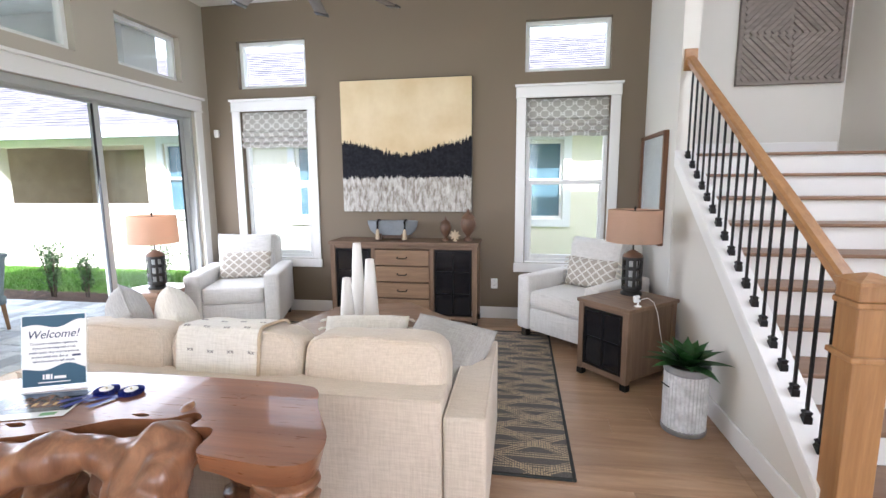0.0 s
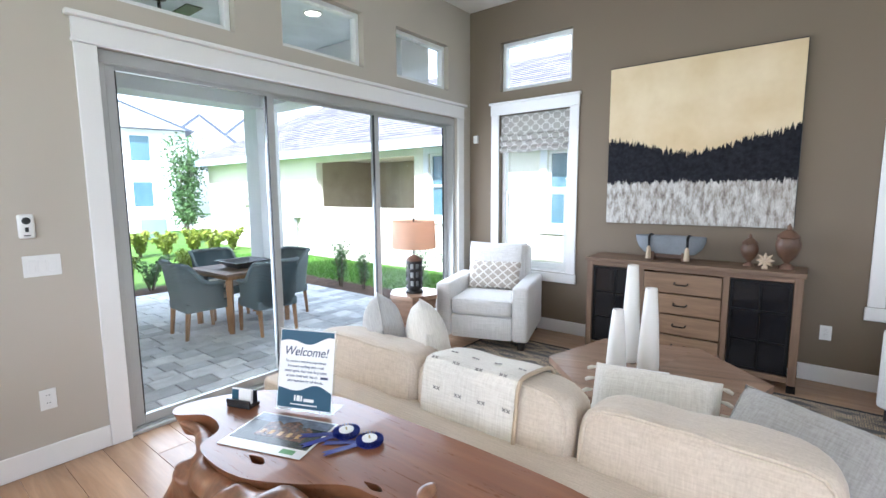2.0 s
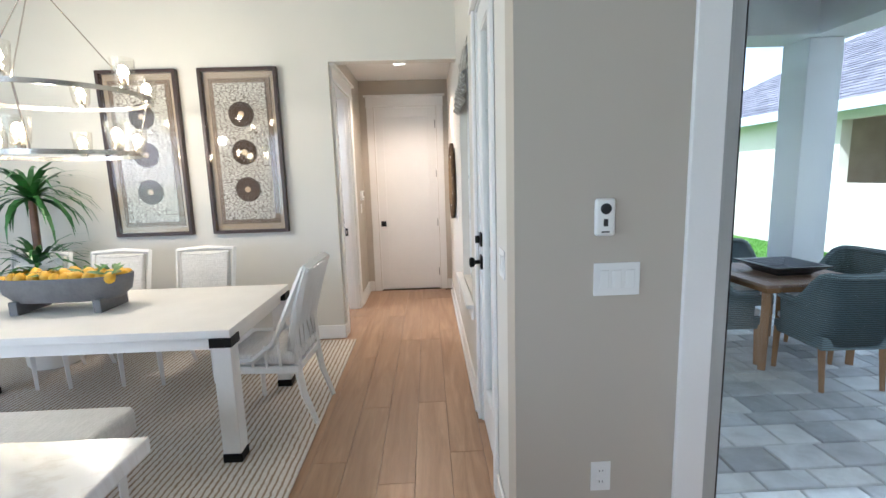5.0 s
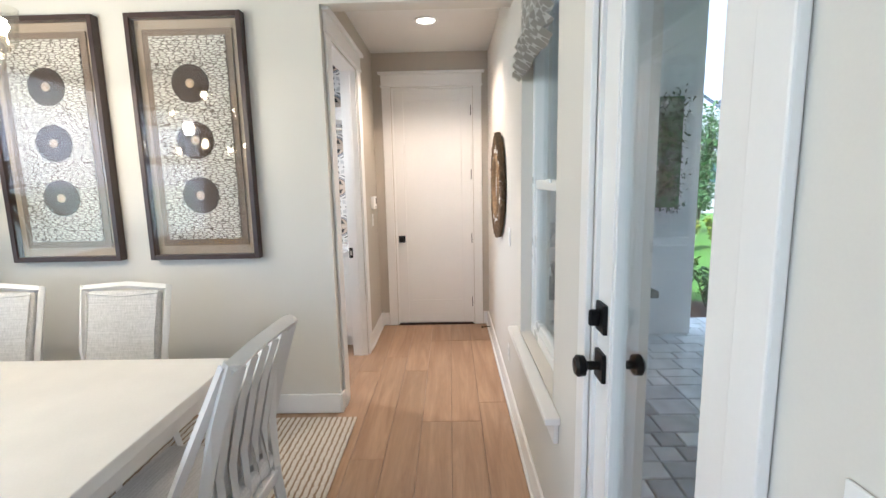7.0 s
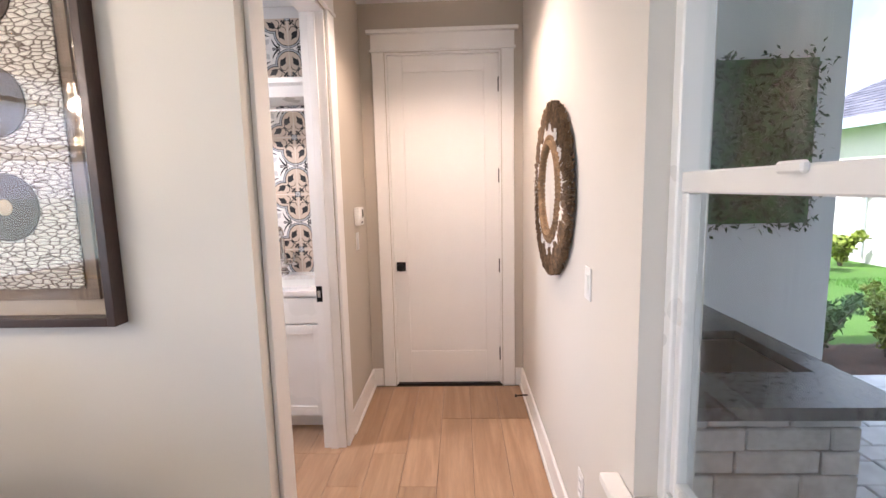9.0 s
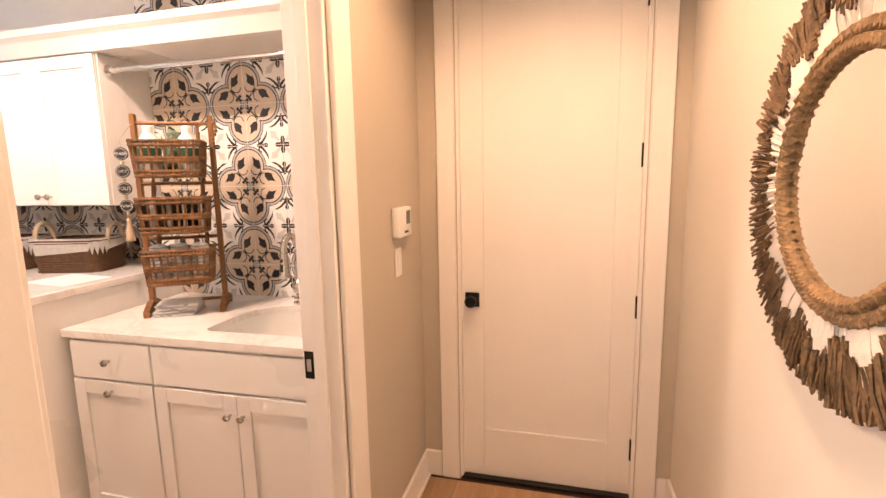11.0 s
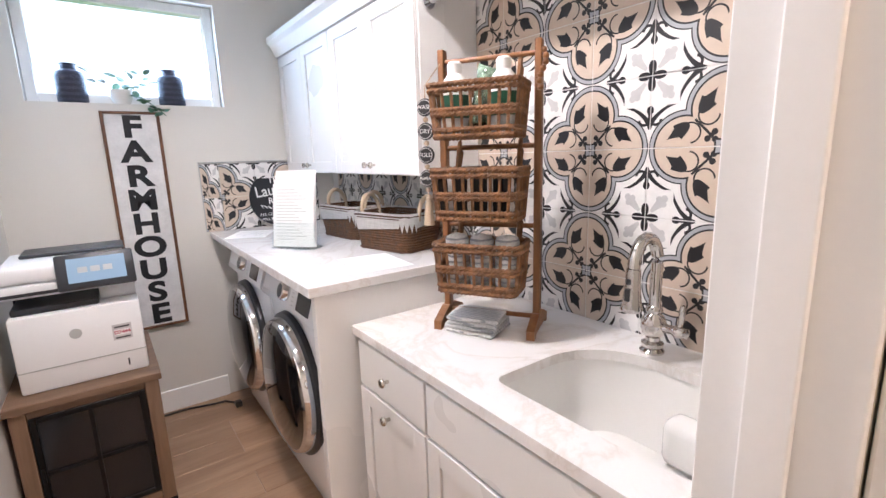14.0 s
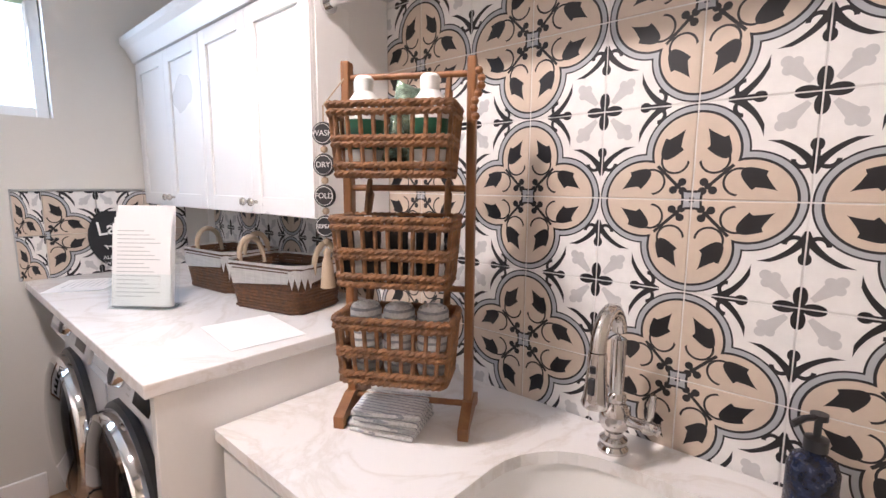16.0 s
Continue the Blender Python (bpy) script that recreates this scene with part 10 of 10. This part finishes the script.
far_house(polar(164.5, 34), 9, 9, 5.6, 2.0, "white two-storey house with a dark roof and tall windows", 2)
far_house(polar(155.5, 44), 9, 10, 4.2, 4.0, "white gabled house with a slate-blue roof", 1)
far_house(polar(150.5, 52), 10, 10, 5.0, 4.6, "white gabled house partly hidden behind another", 1)
far_house(polar(173.0, 40), 11, 9, 5.6, 2.2, "white two-storey house beyond the lawn", 2)
far_house(polar(184.0, 55), 12, 9, 5.6, 2.4, "white two-storey house at the street's end", 2)
tagged(part("road", bx(-38, -23, -30, 60, GZ - 0.018, GZ - 0.008), surf("pale_concrete", (0.42, 0.41, 0.39), 0.9, var=0.12), None, "pale concrete street beyond the lawn", kind="structure"), category="road")


# shrubs and small trees
SHRUB = surf("shrub_leaf", (0.11, 0.22, 0.07), 0.6, var=0.5, scale=9)
HEDGE = surf("yellow_green_leaf", (0.27, 0.33, 0.03), 0.6, var=0.4, scale=6)
BARK = surf("grey_bark", (0.13, 0.10, 0.075), 0.9, var=0.3, scale=20)


def shrub(name, m, h, stems, per, size, mat, label, seed, wide=0.16, cat="shrub"):
    th = thing(name, m, label, cat)
    r = random.Random(seed)
    spots = []
    for k in range(stems):
        a, lean = r.uniform(0, 6.28), r.uniform(0.3, 1.0) * wide
        top = (lean * math.cos(a), lean * math.sin(a), h * r.uniform(0.75, 1.0))
        part("stem", tube(B(), [(0.02 * math.cos(a), 0.02 * math.sin(a), -0.02), (top[0] * 0.4, top[1] * 0.4, top[2] * 0.5), top], 0.008 + 0.006 * h, 6, taper=[1, 0.7, 0.3]), BARK, th)
        for j in range(7):
            f = 0.30 + 0.70 * j / 6
            q = (top[0] * f * f + r.uniform(-0.05, 0.05) * h, top[1] * f * f + r.uniform(-0.05, 0.05) * h, top[2] * f)
            spots.append((q, (0.055 * h, 0.055 * h, 0.05 * h), per))
    leaf_cloud("crown", th, spots, size, mat, seed)
    return th


shrub("shrub", pose(-6.75, 5.70, GZ), 0.80, 6, 16, 0.030, SHRUB, "young upright shrub in the mulch bed", 1)
shrub("shrub", pose(-6.22, 5.76, GZ), 0.62, 5, 16, 0.028, SHRUB, "small upright shrub in the mulch bed", 2)
shrub("shrub", pose(-5.05, 5.85, GZ), 0.75, 5, 14, 0.028, SHRUB, "young airy shrub near the sliding door", 3)
shrub("shrub", pose(-4.35, 5.80, GZ), 0.85, 5, 12, 0.028, SHRUB, "young airy shrub beside the house corner", 4)
for k, (x, y) in enumerate(((-9.0, 4.75), (-9.1, 3.5), (-9.05, 4.1), (-9.2, 2.8), (-9.3, 3.2))):
    shrub("shrub", pose(x, y, GZ), 0.50 + 0.08 * (k % 3), 7, 20, 0.035, SHRUB if k == 1 else HEDGE, "leafy bush at the end of the patio", 20 + k, 0.3)
for k, (d, r_) in enumerate(((164.0, 14.0), (162.0, 14.4), (159.5, 14.0), (157.0, 14.6), (155.0, 14.2), (153.0, 14.8), (166.5, 13.6), (169, 13.8))):
    shrub("hedge_bush", polar(d, r_), 0.62, 8, 30, 0.06, HEDGE, "rounded yellow-green hedge bush on the lawn", 40 + k, 0.42, "hedge")
shrub("tree", polar(157.5, 17.5), 3.4, 7, 70, 0.07, SHRUB, "slender young street tree with sparse leaves", 61, 0.45, "tree")
shrub("tree", polar(167.5, 20), 5.2, 9, 90, 0.10, HEDGE, "bright green young tree beyond the lawn", 62, 1.3, "tree")
shrub("tree", polar(172, 26), 5.5, 9, 90, 0.12, SHRUB, "green tree near the far houses", 63, 1.6, "tree")
gb = thing("utility_pedestal", polar(160.5, 20), "low green utility box on the lawn", "utility box")
part("box", bx(-0.4, 0.4, -0.3, 0.3, 0, 0.75, bev=0.03), surf("pale_green_paint", (0.24, 0.36, 0.29), 0.6), gb)

# ---- floor planks ----
floor = thing("floor", pose(0, 0, 0), "warm brown oak plank floor with tight joints", "floor", kind="structure")
PW = 0.19
plank_mesh = {}


def plank(length, width):
    """One board with eased edges; equal boards share a mesh."""
    key = (round(length, 2), round(width, 3))
    if key not in plank_mesh:
        l, w, e = key[0], key[1], 0.0022
        me = bpy.data.meshes.new("plank")
        vs = [(x, y, z) for z, k in ((-0.011, 0.0006), (-0.0022, 0.0006), (0.0, e)) for x, y in ((k, k), (l - k, k), (l - k, w - k), (k, w - k))]
        fs = [(8, 9, 10, 11)]
        for a in (0, 4):
            for i in range(4):
                j = (i + 1) % 4
                fs.append((a + i, a + j, a + 4 + j, a + 4 + i))
        me.from_pydata(vs, [], fs)
        me.materials.append(PLANK)
        plank_mesh[key] = me
    return plank_mesh[key]


rng = random.Random(5)
far_v, far_f, count = [], [], 0
y = YK
while y < YB - 0.001:
    w = min(PW, YB - y)
    x, x_end = (XT if YW - 0.2 < y < YH - 0.02 else (XS - 0.155 if y > YH - 0.02 else XA)), XO
    if y > YH - 0.02:
        x = XS - 0.155 if 1.4 < y + w / 2 < 4.95 else XS
    x -= 0.0
    first = True
    while x < x_end - 0.001:
        l = rng.choice((1.25, 1.5, 1.8, 2.1)) if not first else rng.choice((0.5, 0.9, 1.2))
        first = False
        l = min(l, x_end - x)
        if x_end - x - l < 0.25:
            l = x_end - x
        near = -0.6 < y < 5.1 and x < 1.5 and x + l > -8.4 or (y < -0.4 and x + l < -6.3 and y > -3.5)
        if near and count < 300:
            ob = new("plank", plank(l, w))
            ob.location = (x, y, 0)
            ob.parent = floor
            count += 1
        else:
            me = plank(l, w)
            n = len(far_v)
            far_v += [(v.co.x + x, v.co.y + y, v.co.z) for v in me.vertices]
            far_f += [tuple(i + n for i in p.vertices) for p in me.polygons]
        x += l
    y += w
me = bpy.data.meshes.new("plank_rest")
me.from_pydata(far_v, [], far_f)
me.materials.append(PLANK)
ob = new("plank_rest", me)
ob.parent = floor
tagged(ob, "oak planks of the floor beyond the walk", kind="stuff")

# ---- patio pavers ----
PAVE = surf("grey_concrete_paver", (0.70, 0.71, 0.72), 0.85, var=0.22, scale=5, grain=55, relief=0.3, spread=True)
pnode = PAVE.node_tree
oi = pnode.nodes.new("ShaderNodeObjectInfo")
pb = pnode.nodes["Principled BSDF"]
src = pb.inputs["Base Color"].links[0].from_socket
tone = ramp(pnode, oi.outputs["Random"], [(0.0, (0.62, 0.63, 0.65)), (0.5, (0.95, 0.96, 0.98)), (1.0, (1.15, 1.14, 1.12))])
pnode.links.new(mix(pnode, 1.0, src, tone, "MULTIPLY"), pb.inputs["Base Color"])
patio = thing("patio", pose(0, 0, 0), "grey concrete paver patio in mixed sizes", "patio", kind="structure")
part("sand_bed", bx(-8.52, XS - 0.165, YH + 0.165, 5.38, GZ - 0.06, PZ - 0.012), surf("joint_sand", (0.27, 0.26, 0.25), 0.95), patio)
paver_me = {}


def paver(l, w):
    key = (round(l, 2), round(w, 2))
    if key not in paver_me:
        e, g = 0.007, 0.0035
        me = bpy.data.meshes.new("paver")
        me.from_pydata([(x, y, z) for z, k in ((-0.03, g), (-e, g), (0.0, g + e)) for x, y in ((k, k), (l - k, k), (l - k, w - k), (k, w - k))], [], [(8, 9, 10, 11)] + [(q + i, q + (i + 1) % 4, q + 4 + (i + 1) % 4, q + 4 + i) for q in (0, 4) for i in range(4)])
        me.materials.append(PAVE)
        paver_me[key] = me
    return paver_me[key]


rng = random.Random(31)
rest_v, rest_f, made = [], [], 0
x = XS - 0.165
while x > -8.4:
    w = rng.choice((0.15, 0.22, 0.22))
    x -= w
    y = YH + 0.166
    while y < 5.36:
        l = min(rng.choice((0.15, 0.22, 0.30, 0.30)), 5.38 - y)
        if 5.38 - y - l < 0.08:
            l = 5.38 - y
        me = paver(w, l)
        zz = PZ + rng.uniform(-0.002, 0.002)
        if made < 300 and x > -7.4:
            ob = new("paver", me)
            ob.parent = patio
            ob.location = (x, y, zz)
            made += 1
        else:
            n = len(rest_v)
            rest_v += [(v.co.x + x, v.co.y + y, v.co.z + zz) for v in me.vertices]
            rest_f += [tuple(i + n for i in p.vertices) for p in me.polygons]
        y += l
me = bpy.data.meshes.new("paver_rest")
me.from_pydata(rest_v, [], rest_f)
me.materials.append(PAVE)
ob = new("paver_rest", me)
ob.parent = patio
tagged(ob, "grey pavers at the patio's far end", kind="stuff")
